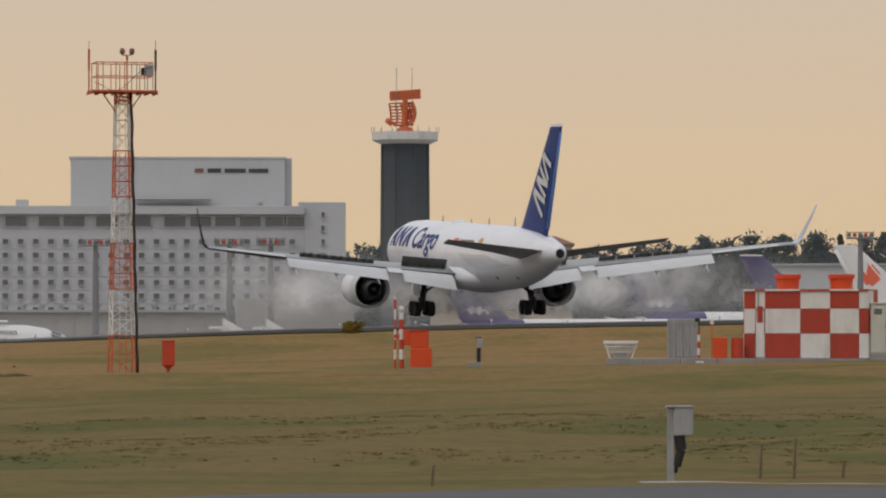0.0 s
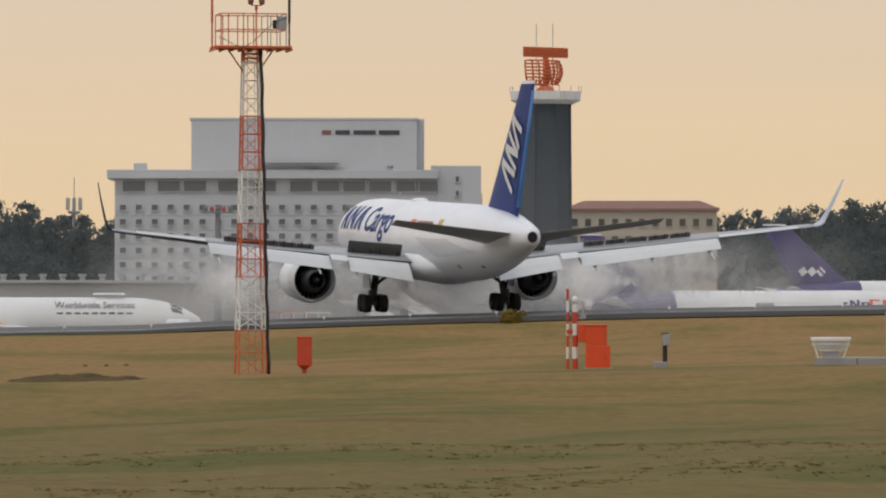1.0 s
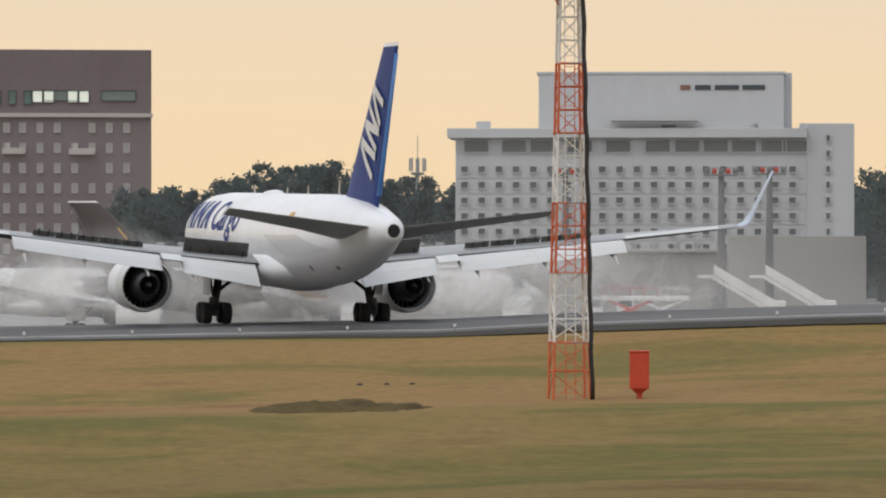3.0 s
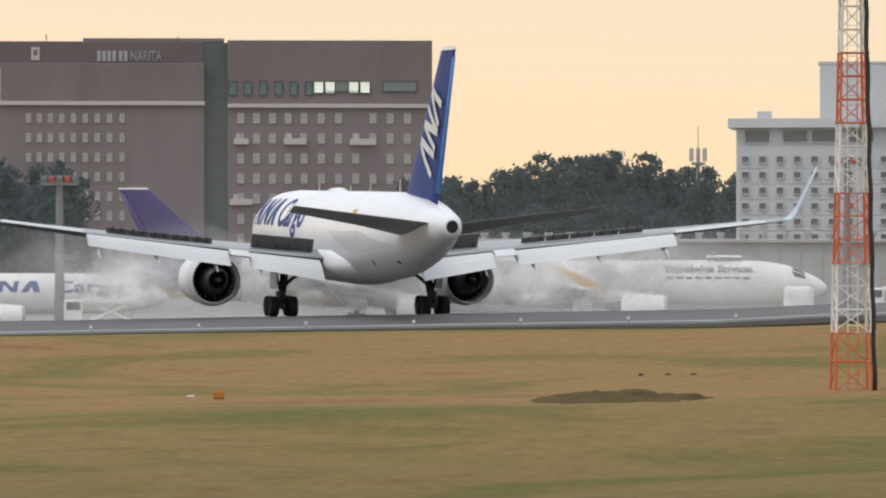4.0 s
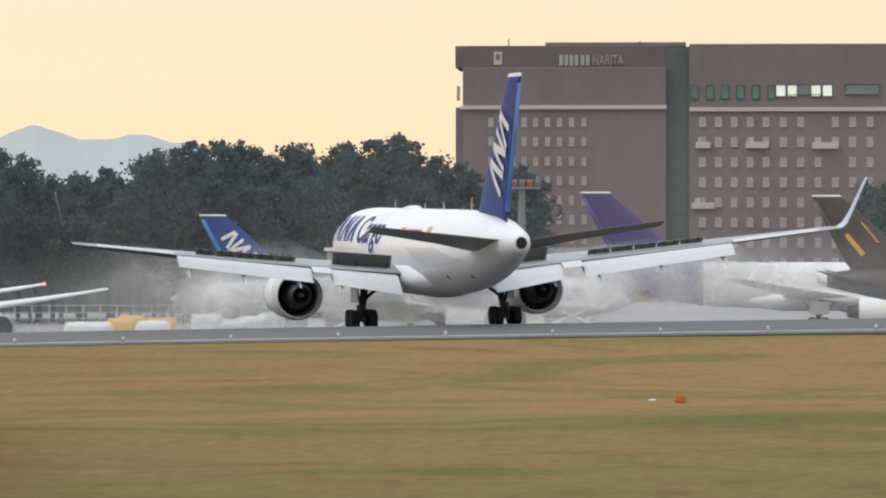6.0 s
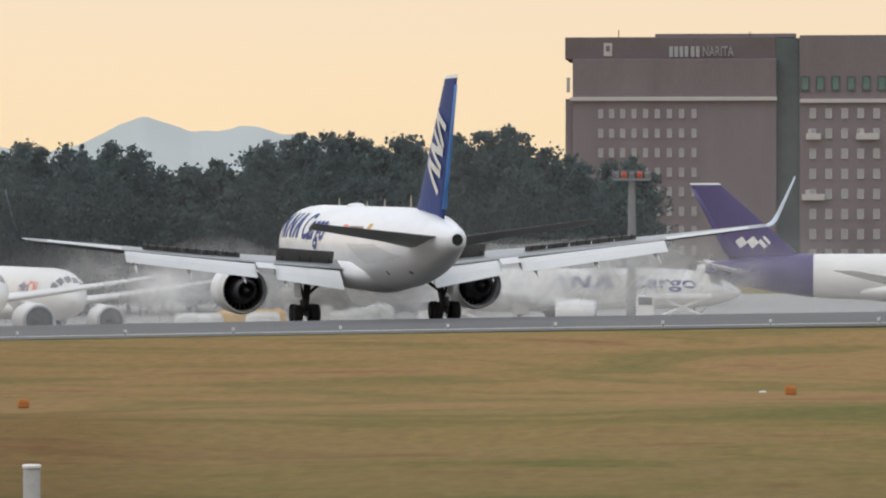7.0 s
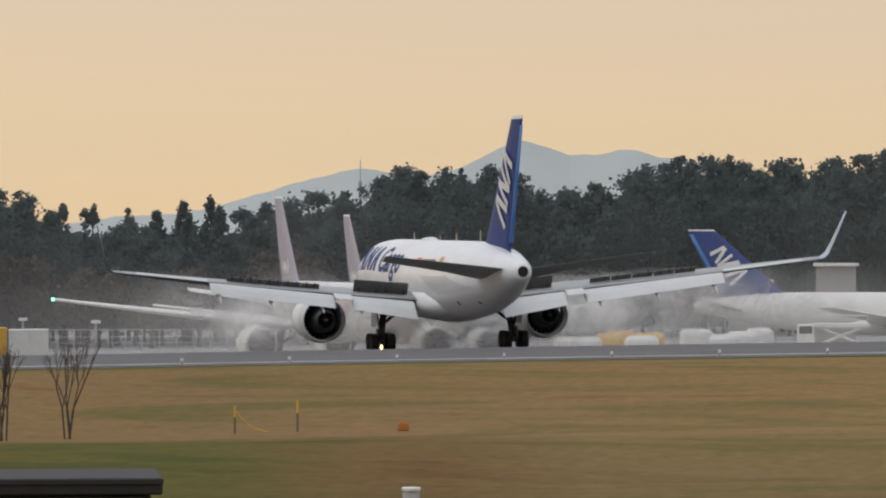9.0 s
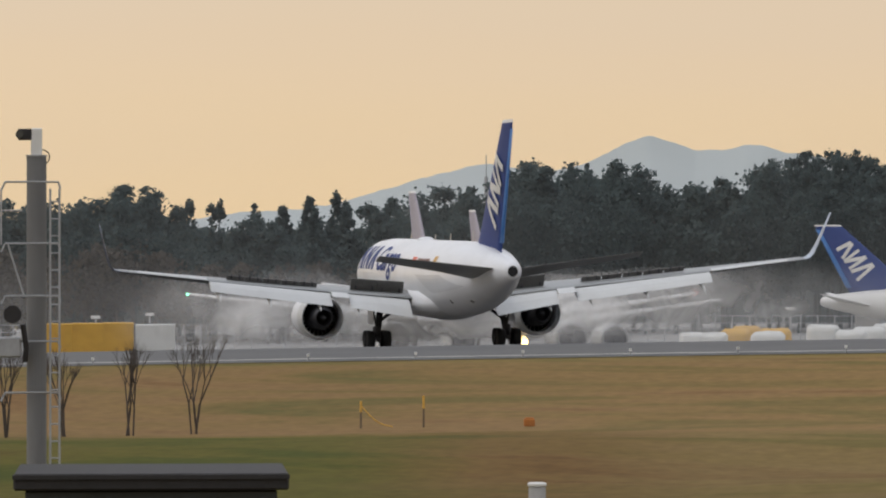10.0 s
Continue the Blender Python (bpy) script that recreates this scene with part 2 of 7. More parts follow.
def grass_material(name):
    m, nt, b = nodes(name)
    n, l = nt.nodes, nt.links
    geo = n.new("ShaderNodeNewGeometry")
    mp = n.new("ShaderNodeMapping")
    mp.inputs["Scale"].default_value = (0.045, 0.085, 0.0)
    l.new(geo.outputs["Position"], mp.inputs[0])
    a = n.new("ShaderNodeTexNoise")
    a.inputs["Scale"].default_value, a.inputs["Detail"].default_value, a.inputs["Roughness"].default_value = 1.0, 7, 0.62
    a.inputs["Distortion"].default_value = 1.1
    l.new(mp.outputs[0], a.inputs["Vector"])
    r = n.new("ShaderNodeValToRGB")
    e = r.color_ramp.elements
    e[0].position, e[0].color = 0.34, (0.172, 0.148, 0.048, 1)
    e[1].position, e[1].color = 0.68, (0.230, 0.128, 0.052, 1)
    for p, c in ((0.42, (0.210, 0.158, 0.053, 1)), (0.49, (0.275, 0.182, 0.068, 1)), (0.58, (0.290, 0.186, 0.078, 1))):
        x = e.new(p)
        x.color = c
    l.new(a.outputs["Fac"], r.inputs[0])
    mp2 = n.new("ShaderNodeMapping")
    mp2.inputs["Scale"].default_value = (1.1, 0.8, 0.8)
    l.new(geo.outputs["Position"], mp2.inputs[0])
    f = n.new("ShaderNodeTexNoise")
    f.inputs["Scale"].default_value, f.inputs["Detail"].default_value = 1.5, 8
    l.new(mp2.outputs[0], f.inputs["Vector"])
    mr = n.new("ShaderNodeMapRange")
    mr.inputs["From Min"].default_value, mr.inputs["From Max"].default_value = 0.3, 0.7
    mr.inputs["To Min"].default_value, mr.inputs["To Max"].default_value = 0.73, 0.94
    l.new(f.outputs["Fac"], mr.inputs["Value"])
    h = n.new("ShaderNodeHueSaturation")
    l.new(mr.outputs[0], h.inputs["Value"])
    # the unmown bank is more olive than the mown strip behind it, and a greener belt runs along the runway
    dist = n.new("ShaderNodeVectorMath")
    dist.operation = "LENGTH"
    l.new(geo.outputs["Position"], dist.inputs[0])
    wob = n.new("ShaderNodeMath")
    wob.operation = "MULTIPLY_ADD"
    wob.inputs[1].default_value = 16
    l.new(a.outputs["Fac"], wob.inputs[0])
    l.new(dist.outputs["Value"], wob.inputs[2])
    zones = n.new("ShaderNodeValToRGB")
    ze = zones.color_ramp.elements
    ze[0].position, ze[0].color = 0.0, (0.66, 0.76, 0.68, 1)
    ze[1].position, ze[1].color = 1.0, (0.70, 0.80, 0.58, 1)
    for p_, c_ in ((0.18, (0.72, 0.80, 0.70, 1)), (0.32, (0.84, 0.88, 0.80, 1)), (0.46, (0.88, 0.92, 0.84, 1)), (0.49, (1.04, 1.0, 1.0, 1)), (0.80, (1.02, 0.98, 0.95, 1)), (0.90, (0.80, 0.98, 0.66, 1))):
        x = ze.new(p_)
        x.color = c_
    sxy = n.new("ShaderNodeSeparateXYZ")
    l.new(geo.outputs["Position"], sxy.inputs[0])
    div = n.new("ShaderNodeMath")
    div.operation = "DIVIDE"
    l.new(sxy.outputs["X"], div.inputs[0])
    ahead = n.new("ShaderNodeMath")
    ahead.operation = "MAXIMUM"
    ahead.inputs[1].default_value = 60
    l.new(sxy.outputs["Y"], ahead.inputs[0])
    l.new(ahead.outputs[0], div.inputs[1])
    # value falls to 0.88 towards the left of the meadow
    darker = n.new("ShaderNodeMapRange")
    darker.inputs["From Min"].default_value, darker.inputs["From Max"].default_value = -0.24, -0.08
    darker.inputs["To Min"].default_value, darker.inputs["To Max"].default_value = 0.88, 1.0
    l.new(div.outputs[0], darker.inputs["Value"])
    both_v = n.new("ShaderNodeMath")
    both_v.operation = "MULTIPLY"
    l.new(mr.outputs[0], both_v.inputs[0])
    l.new(darker.outputs[0], both_v.inputs[1])
    l.new(both_v.outputs[0], h.inputs["Value"])
    zm = n.new("ShaderNodeMapRange")
    zm.inputs["From Min"].default_value, zm.inputs["From Max"].default_value = 120 + 8, 245 + 8
    l.new(wob.outputs[0], zm.inputs["Value"])
    l.new(zm.outputs[0], zones.inputs[0])
    tone = n.new("ShaderNodeMix")
    tone.data_type, tone.blend_type = "RGBA", "MULTIPLY"
    tone.inputs["Factor"].default_value = 1.0
    l.new(r.outputs["Color"], tone.inputs["A"])
    l.new(zones.outputs["Color"], tone.inputs["B"])
    # rank green grass and a bare brown stretch on the unmown bank
    near_bank = n.new("ShaderNodeMapRange")
    near_bank.inputs["From Min"].default_value, near_bank.inputs["From Max"].default_value = 186, 189.5
    near_bank.inputs["To Min"].default_value, near_bank.inputs["To Max"].default_value = 1, 0
    l.new(wob.outputs[0], near_bank.inputs["Value"])
    bank_foot, on_bank = n.new("ShaderNodeMapRange"), n.new("ShaderNodeMath")
    bank_foot.inputs["From Min"].default_value, bank_foot.inputs["From Max"].default_value = 100, 130
    l.new(wob.outputs[0], bank_foot.inputs["Value"])
    on_bank.operation = "MULTIPLY"
    l.new(near_bank.outputs[0], on_bank.inputs[0])
    l.new(bank_foot.outputs[0], on_bank.inputs[1])
    wander = n.new("ShaderNodeMath")
    wander.operation = "MULTIPLY_ADD"
    wander.inputs[1].default_value = 0.05
    l.new(a.outputs["Fac"], wander.inputs[0])
    l.new(div.outputs[0], wander.inputs[2])
    last = tone.outputs["Result"]
    for lo, hi, tint in ((-0.165, -0.13, (0.86, 0.78, 0.72, 1)), (-0.222, -0.185, (0.70, 0.98, 0.62, 1))):
        span, both, mx = n.new("ShaderNodeMapRange"), n.new("ShaderNodeMath"), n.new("ShaderNodeMix")
        span.inputs["From Min"].default_value, span.inputs["From Max"].default_value = lo, hi
        span.inputs["To Min"].default_value, span.inputs["To Max"].default_value = 1, 0
        l.new(wander.outputs[0], span.inputs["Value"])
        both.operation = "MULTIPLY"
        l.new(span.outputs[0], both.inputs[0])
        l.new(on_bank.outputs[0], both.inputs[1])
        mx.data_type, mx.blend_type = "RGBA", "MULTIPLY"
        l.new(both.outputs[0], mx.inputs["Factor"])
        l.new(last, mx.inputs["A"])
        mx.inputs["B"].default_value = tint
        last = mx.outputs["Result"]
    l.new(last, h.inputs["Color"])
    l.new(h.outputs["Color"], b.inputs["Base Color"])
    b.inputs["Roughness"].default_value = 0.95
    b.inputs["Specular IOR Level"].default_value = 0.1
    bp = n.new("ShaderNodeBump")
    bp.inputs["Strength"].default_value, bp.inputs["Distance"].default_value = 0.3, 0.05
    l.new(f.outputs["Fac"], bp.inputs["Height"])
    l.new(bp.outputs[0], b.inputs["Normal"])
    return m


GRASS = grass_material("dry_autumn_grass")
GRASS_BLADE = grass_material("dry_grass_blades")
gn, gl = GRASS_BLADE.node_tree.nodes, GRASS_BLADE.node_tree.links
g_tr, g_mx = gn.new("ShaderNodeBsdfTranslucent"), gn.new("ShaderNodeMixShader")
g_mx.inputs[0].default_value = 0.6
gl.new(gn["Principled BSDF"].inputs["Base Color"].links[0].from_socket, g_tr.inputs["Color"])
gl.new(gn["Principled BSDF"].outputs[0], g_mx.inputs[1])
gl.new(g_tr.outputs[0], g_mx.inputs[2])
gl.new(g_mx.outputs[0], gn["Material Output"].inputs["Surface"])
ASPHALT = mat("wet_runway_asphalt", (0.078, 0.077, 0.075), 0.6, gloss=0.3, vary=0.22, scale=0.15, fine=2.5, bump=0.15, dirt=(0.04, 0.04, 0.04), dirt_amount=0.5)
ROAD = mat("road_asphalt", (0.075, 0.075, 0.075), 0.8, vary=0.2, scale=0.5, fine=8, bump=0.3)



def leaf_material(name, color, vary):
    """Leaves that let part of the light through."""
    m = mat(name, color, 0.95, vary=vary, scale=0.12, fine=0.8, bump=0.0)
    nt = m.node_tree
    n, l = nt.nodes, nt.links
    b = n["Principled BSDF"]
    b.inputs["Specular IOR Level"].default_value = 0.05
    tr = n.new("ShaderNodeBsdfTranslucent")
    mx = n.new("ShaderNodeMixShader")
    mx.inputs[0].default_value = 0.5
    l.new(b.inputs["Base Color"].links[0].from_socket, tr.inputs["Color"])
    l.new(b.outputs[0], mx.inputs[1])
    l.new(tr.outputs[0], mx.inputs[2])
    l.new(mx.outputs[0], n["Material Output"].inputs["Surface"])
    return m


LEAF = leaf_material("evergreen_foliage", (0.092, 0.122, 0.118), 0.1)
LEAF_AUTUMN = leaf_material("autumn_foliage", (0.150, 0.136, 0.118), 0.2)

# ---- where things stand: bearing u in 1/8000 rad (500 is straight along +y), distance d, line of sight v below the level ----
EYE = 5.3


def along(u, d, z=0.0):
    a = (u - 500) / 8000
    return Vector((d * math.sin(a), d * math.cos(a), z))


def level(v, d):
    return EYE - (v + 32) / 8000 * d


PROFILE_D = [0, 30, 60, 100, 128, 140, 150, 160, 166, 172, 180, 188, 200, 212, 221, 228, 245, 267, 278, 284, 292, 298, 306, 318, 335, 370, 420, 480, 550, 700, 6000]
PROFILE_Z = [-3.0, -3.0, -3.0, -2.9, -2.85, -2.75, -2.55, -2.15, -1.8, -1.47, -1.5, -1.42, -0.95, -0.22, 0.34, 0.42, 0.45, 0.40, 0.12, 0.05, -0.06, -0.18, -0.3, -0.57, -1.3, -2.6, -3.6, -5.0, -6.3, -7.5, -7.5]


def ground_z(u, d):
    tilt = 0.01635 * (max(-2600, min(4200, u)) - 900) / 8000 * min(d, 700)
    rise = float(np.interp(u, (1150, 1325, 1810, 2240, 3000), (0, 0.2, 0.45, 0.6, 0.6))) * float(np.interp(d, (212, 224, 320, 395), (0, 1, 1, 0)))
    return float(np.interp(d, PROFILE_D, PROFILE_Z)) + tilt * min(1, d / 130) + rise


def rolling(x, y, d):
    """Small unevenness of the meadow."""
    k = max(0.0, min(1.0, (228 - d) / 20))
    near_ = max(0.0, min(1.0, (176 - d) / 12))
    return k * ((0.10 + 0.30 * near_) * noise.noise((x * 0.06, y * 0.09, 1.7)) + (0.03 + 0.06 * near_) * noise.noise((x * 0.3, y * 0.35, 4.1)))


def foot(u, d):
    p = along(u, d)
    p.z = ground_z(u, d) + rolling(p.x, p.y, d)
    return p


# ---- mesh helpers ----
def link_mesh(name, me, material, parent=None):
    if material:
        for m in (material if isinstance(material, (list, tuple)) else [material]):
            me.materials.append(m)
    ob = new(name, me)
    if parent:
        ob.parent = parent
    return ob


def part(name, bm, material, parent=None, label="", smooth=False):
    me = bpy.data.meshes.new(name)
    bmesh.ops.recalc_face_normals(bm, faces=bm.faces)
    if smooth:
        for f in bm.faces:
            f.smooth = True
    bm.to_mesh(me)
    bm.free()
    ob = link_mesh(name, me, material, parent)
    if label:
        ob["label"] = label
    return ob


def raw(name, verts, faces, material, parent=None, smooth=False, label=""):
    me = bpy.data.meshes.new(name)
    me.from_pydata([tuple(v) for v in verts], [], [tuple(f) for f in faces])
    if smooth:
        me.polygons.foreach_set("use_smooth", [True] * len(me.polygons))
    me.update()
    ob = link_mesh(name, me, material, parent)
    if label:
        ob["label"] = label
    return ob


def thing(name, m, label, category, group="", kind=""):
    ob = new(name)
    ob.matrix_basis = m
    ob.empty_display_size = 0.3
    return tagged(ob, label, category, group, kind)


def box(bm, cx, cy, cz, sx, sy, sz, bevel=0.0, turn=None):
    """A box of full sizes sx, sy, sz round a centre, with softened edges."""
    r = bmesh.ops.create_cube(bm, size=1.0)
    vs = r["verts"]
    for v in vs:
        v.co = Vector((v.co.x * sx, v.co.y * sy, v.co.z * sz))
    if bevel:
        es = list({e for v in vs for e in v.link_edges})
        rb = bmesh.ops.bevel(bm, geom=es, offset=bevel, segments=1, affect="EDGES")
        vs = list({v for f in rb["faces"] for v in f.verts} | {v for v in vs if v.is_valid})
    for v in vs:
        if turn:
            v.co = turn @ v.co
        v.co += Vector((cx, cy, cz))
    return vs


def boxed(*a, **k):
    bm = bmesh.new()
    box(bm, *a, **k)
    return bm


def rod(bm, a, b, r0, r1=None, n=8):
    """A round or square bar from a to b."""
    a, b = Vector(a), Vector(b)
    d = b - a
    res = bmesh.ops.create_cone(bm, cap_ends=True, segments=n, radius1=r0, radius2=r0 if r1 is None else r1, depth=d.length)
    q = d.to_track_quat("Z", "Y").to_matrix()
    for v in res["verts"]:
        v.co = q @ v.co + (a + b) / 2
    return res["verts"]


def rods(bars, n=6):
    bm = bmesh.new()
    for a, b, r in bars:
        rod(bm, a, b, r, None, n)
    return bm


def loft(rings, cap=True):
    """Skin over rings of equally many points."""
    bm = bmesh.new()
    rows = [[bm.verts.new(p) for p in ring] for ring in rings]
    n = len(rows[0])
    for a, b in zip(rows, rows[1:]):
        for i in range(n):
            bm.faces.new((a[i], a[(i + 1) % n], b[(i + 1) % n], b[i]))
    if cap:
        bm.faces.new(rows[0])
        bm.faces.new(rows[-1][::-1])
    return bm


def circle(y, z, rx, rz, n=32, x=0.0):
    return [(x + rx * math.cos(2 * math.pi * i / n), y, z + rz * math.sin(2 * math.pi * i / n)) for i in range(n)]


def foil(le, te, thick, up):
    """Section of a wing from its leading to its trailing edge."""
    le, te, up = Vector(le), Vector(te), Vector(up)
    shape = ((0, 0), (0.03, 0.35), (0.12, 0.7), (0.3, 1.0), (0.55, 0.85), (0.8, 0.4), (1, 0.04), (1, -0.04), (0.8, -0.2), (0.55, -0.55), (0.3, -0.75), (0.12, -0.55), (0.03, -0.3))
    return [le.lerp(te, s) + up * (h * thick / 2) for s, h in shape]


def slab(corners, t):
    """A plate of thickness t on four corners, hanging below them."""
    c = [Vector(p) for p in corners]
    nrm = (c[1] - c[0]).cross(c[3] - c[0]).normalized() * t
    bm = bmesh.new()
    a = [bm.verts.new(p) for p in c]
    b = [bm.verts.new(p - nrm) for p in c]
    bm.faces.new(a)
    bm.faces.new(b[::-1])
    for i in range(4):
        bm.faces.new((a[i], b[i], b[(i + 1) % 4], a[(i + 1) % 4]))
    return bm


# ---- aircraft ----
FUSELAGE = [  # along the body, centre height, half width, half height (fractions for a body 54.9 m long)
    (28.4, 4.35, 0.10, 0.10), (28.0, 4.38, 0.62, 0.60), (27.0, 4.48, 1.18, 1.15), (25.5, 4.62, 1.75, 1.72), (23.5, 4.78, 2.22, 2.22),
    (21.0, 4.88, 2.47, 2.52), (18.0, 4.90, 2.515, 2.6), (8.0, 4.90, 2.515, 2.6), (0.0, 4.90, 2.515, 2.6), (-8.0, 4.90, 2.515, 2.6),
    (-11.5, 4.97, 2.48, 2.53), (-14.5, 5.10, 2.32, 2.36), (-17.5, 5.25, 2.0, 2.08), (-20.5, 5.42, 1.6, 1.68), (-23.0, 5.54, 1.17, 1.22),
    (-25.2, 5.63, 0.78, 0.82), (-26.0, 5.65, 0.56, 0.58), (-26.25, 5.65, 0.36, 0.38)]


def body_at(y):
    ys = [f[0] for f in FUSELAGE][::-1]
    return [float(np.interp(y, ys, [f[k] for f in FUSELAGE][::-1])) for k in (1, 2, 3)]


def on_body(y, a, out=0.012):
    """Point on the skin at station y and angle a up from the horizontal on the starboard side."""
    z, w, h = body_at(y)
    return Vector(((w + out) * math.cos(a), y, z + (h + out) * math.sin(a)))


def decal(name, material, parent, quads, label="", out=0.015):
    """Painted patches that follow the skin; each quad is (y0, y1, a0, a1, shear), angles in degrees, 90 is the crown."""
    vs, fs = [], []
    for y0, y1, a0, a1, sh in quads:
        out += 0.004
        ns, nu = max(1, int(abs(y1 - y0) / 1.2) + 1), max(2, int(abs(a1 - a0) / 6) + 1)
        base = len(vs)
        for i in range(nu + 1):
            for j in range(ns + 1):
                k, s = i / nu, j / ns
                vs.append(on_body(y0 + (y1 - y0) * s + sh * k, radians(a0 + (a1 - a0) * k), out))
        for i in range(nu):
            for j in range(ns):
                p = base + i * (ns + 1) + j
                fs.append((p, p + 1, p + ns + 2, p + ns + 1))
    return raw(name, vs, fs, material, parent, label=label)


def skin_text(word, parent, paint, y0, length, a0, height, lean, port_side):
    """A readable word laid on the skin of a body; height in degrees for a capital, length in metres."""
    cu = bpy.data.curves.new("word", "FONT")
    cu.body, cu.size, cu.offset = word, 1.0, 0.018
    tmp = bpy.data.objects.new("word", cu)
    me = bpy.data.meshes.new_from_object(tmp)
    bpy.data.objects.remove(tmp)
    bm = bmesh.new()
    bm.from_mesh(me)
    bpy.data.meshes.remove(me)
    for k in range(-3, 10):
        bmesh.ops.bisect_plane(bm, geom=bm.verts[:] + bm.edges[:] + bm.faces[:], plane_co=(0, 0.09 * k + 0.003, 0), plane_no=(0, 1, 0))
    wide = max(v.co.x for v in bm.verts)
    way = -1 if port_side else 1
    for v in bm.verts:
        k = v.co.y / 0.7
        a = a0 + k * height
        v.co = on_body(y0 + way * (v.co.x / wide * length + lean * k), radians(180 - a if port_side else a), 0.03)
    return part("word", bm, paint, parent)


LETTERS = {  # block strokes of letter-like marks in a unit cell: (x0, y0, x1, y1, slant)
    "w": [(0.0, 0, 0.36, 1, 0.34), (0.70, 0, 1.06, 1, -0.34)],
    "N": [(0.0, 0, 0.26, 1, 0), (0.74, 0, 1.04, 1, -0.74), (0.76, 0, 1.02, 1, 0)],
    "C": [(0.0, 0, 0.28, 1), (0.2, 0.8, 1.0, 1), (0.2, 0.0, 1.0, 0.2)],
    "o": [(0.0, 0, 0.28, 0.72), (0.72, 0, 1.0, 0.72), (0.2, 0.54, 0.8, 0.72), (0.2, 0, 0.8, 0.18)],
    "i": [(0.1, 0, 0.4, 0.72), (0.4, 0.5, 0.9, 0.72)]}


def wing_point(s, x, chord, z_up=0.0):
    """Point of the wing at half-span x, 0 at the leading and 1 at the trailing edge; s is the side."""
    k = x / 23.8
    le = 6.6 - 14.6 * k
    te = -3.5 - 0.8 * min(k / 0.35, 1) - 6.1 * max(0, (k - 0.35) / 0.65)
    z = 3.28 + 2.02 * k + 0.55 * k * k
    return Vector((s * x, le + (te - le) * chord, z + z_up))


def fin_chord(z, a):
    """Station on the fin at height z; a runs from -1 (aft) to 1 (forward) across the emblem band."""
    le, te = -14.2 - 1.12 * (z - 7.0), -22.6 - 0.52 * (z - 7.0)
    return le + (te - le) * (0.50 - 0.30 * a)


def fin_half(y, z):
    le, te = -14.2 - 1.12 * (z - 7.0), -22.6 - 0.52 * (z - 7.0)
    s = (y - le) / (te - le)
    h = float(np.interp(s, (0, 0.03, 0.12, 0.3, 0.55, 0.8, 1), (0, 0.35, 0.75, 1.0, 0.87, 0.45, 0.08)))
    return h * (0.75 - 0.045 * (z - 7)) / 2 + 0.02


LETTER_STROKES = [(8.4 + p0 * 0.68 + 0.8 * (a0 + 0.9), a0, 8.4 + p1 * 0.68 + 0.8 * (a1 + 0.9), a1, w) for p0, a0, p1, a1, w in (
    (0.0, -0.9, 0.75, 0.9, 0.42), (1.65, -0.9, 0.95, 0.9, 0.46), (2.2, -0.9, 2.2, 0.9, 0.38), (3.55, -0.9, 2.25, 0.9, 0.46), (3.6, -0.9, 3.6, 0.9, 0.38),
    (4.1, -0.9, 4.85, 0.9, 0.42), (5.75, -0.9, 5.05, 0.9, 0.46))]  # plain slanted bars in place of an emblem


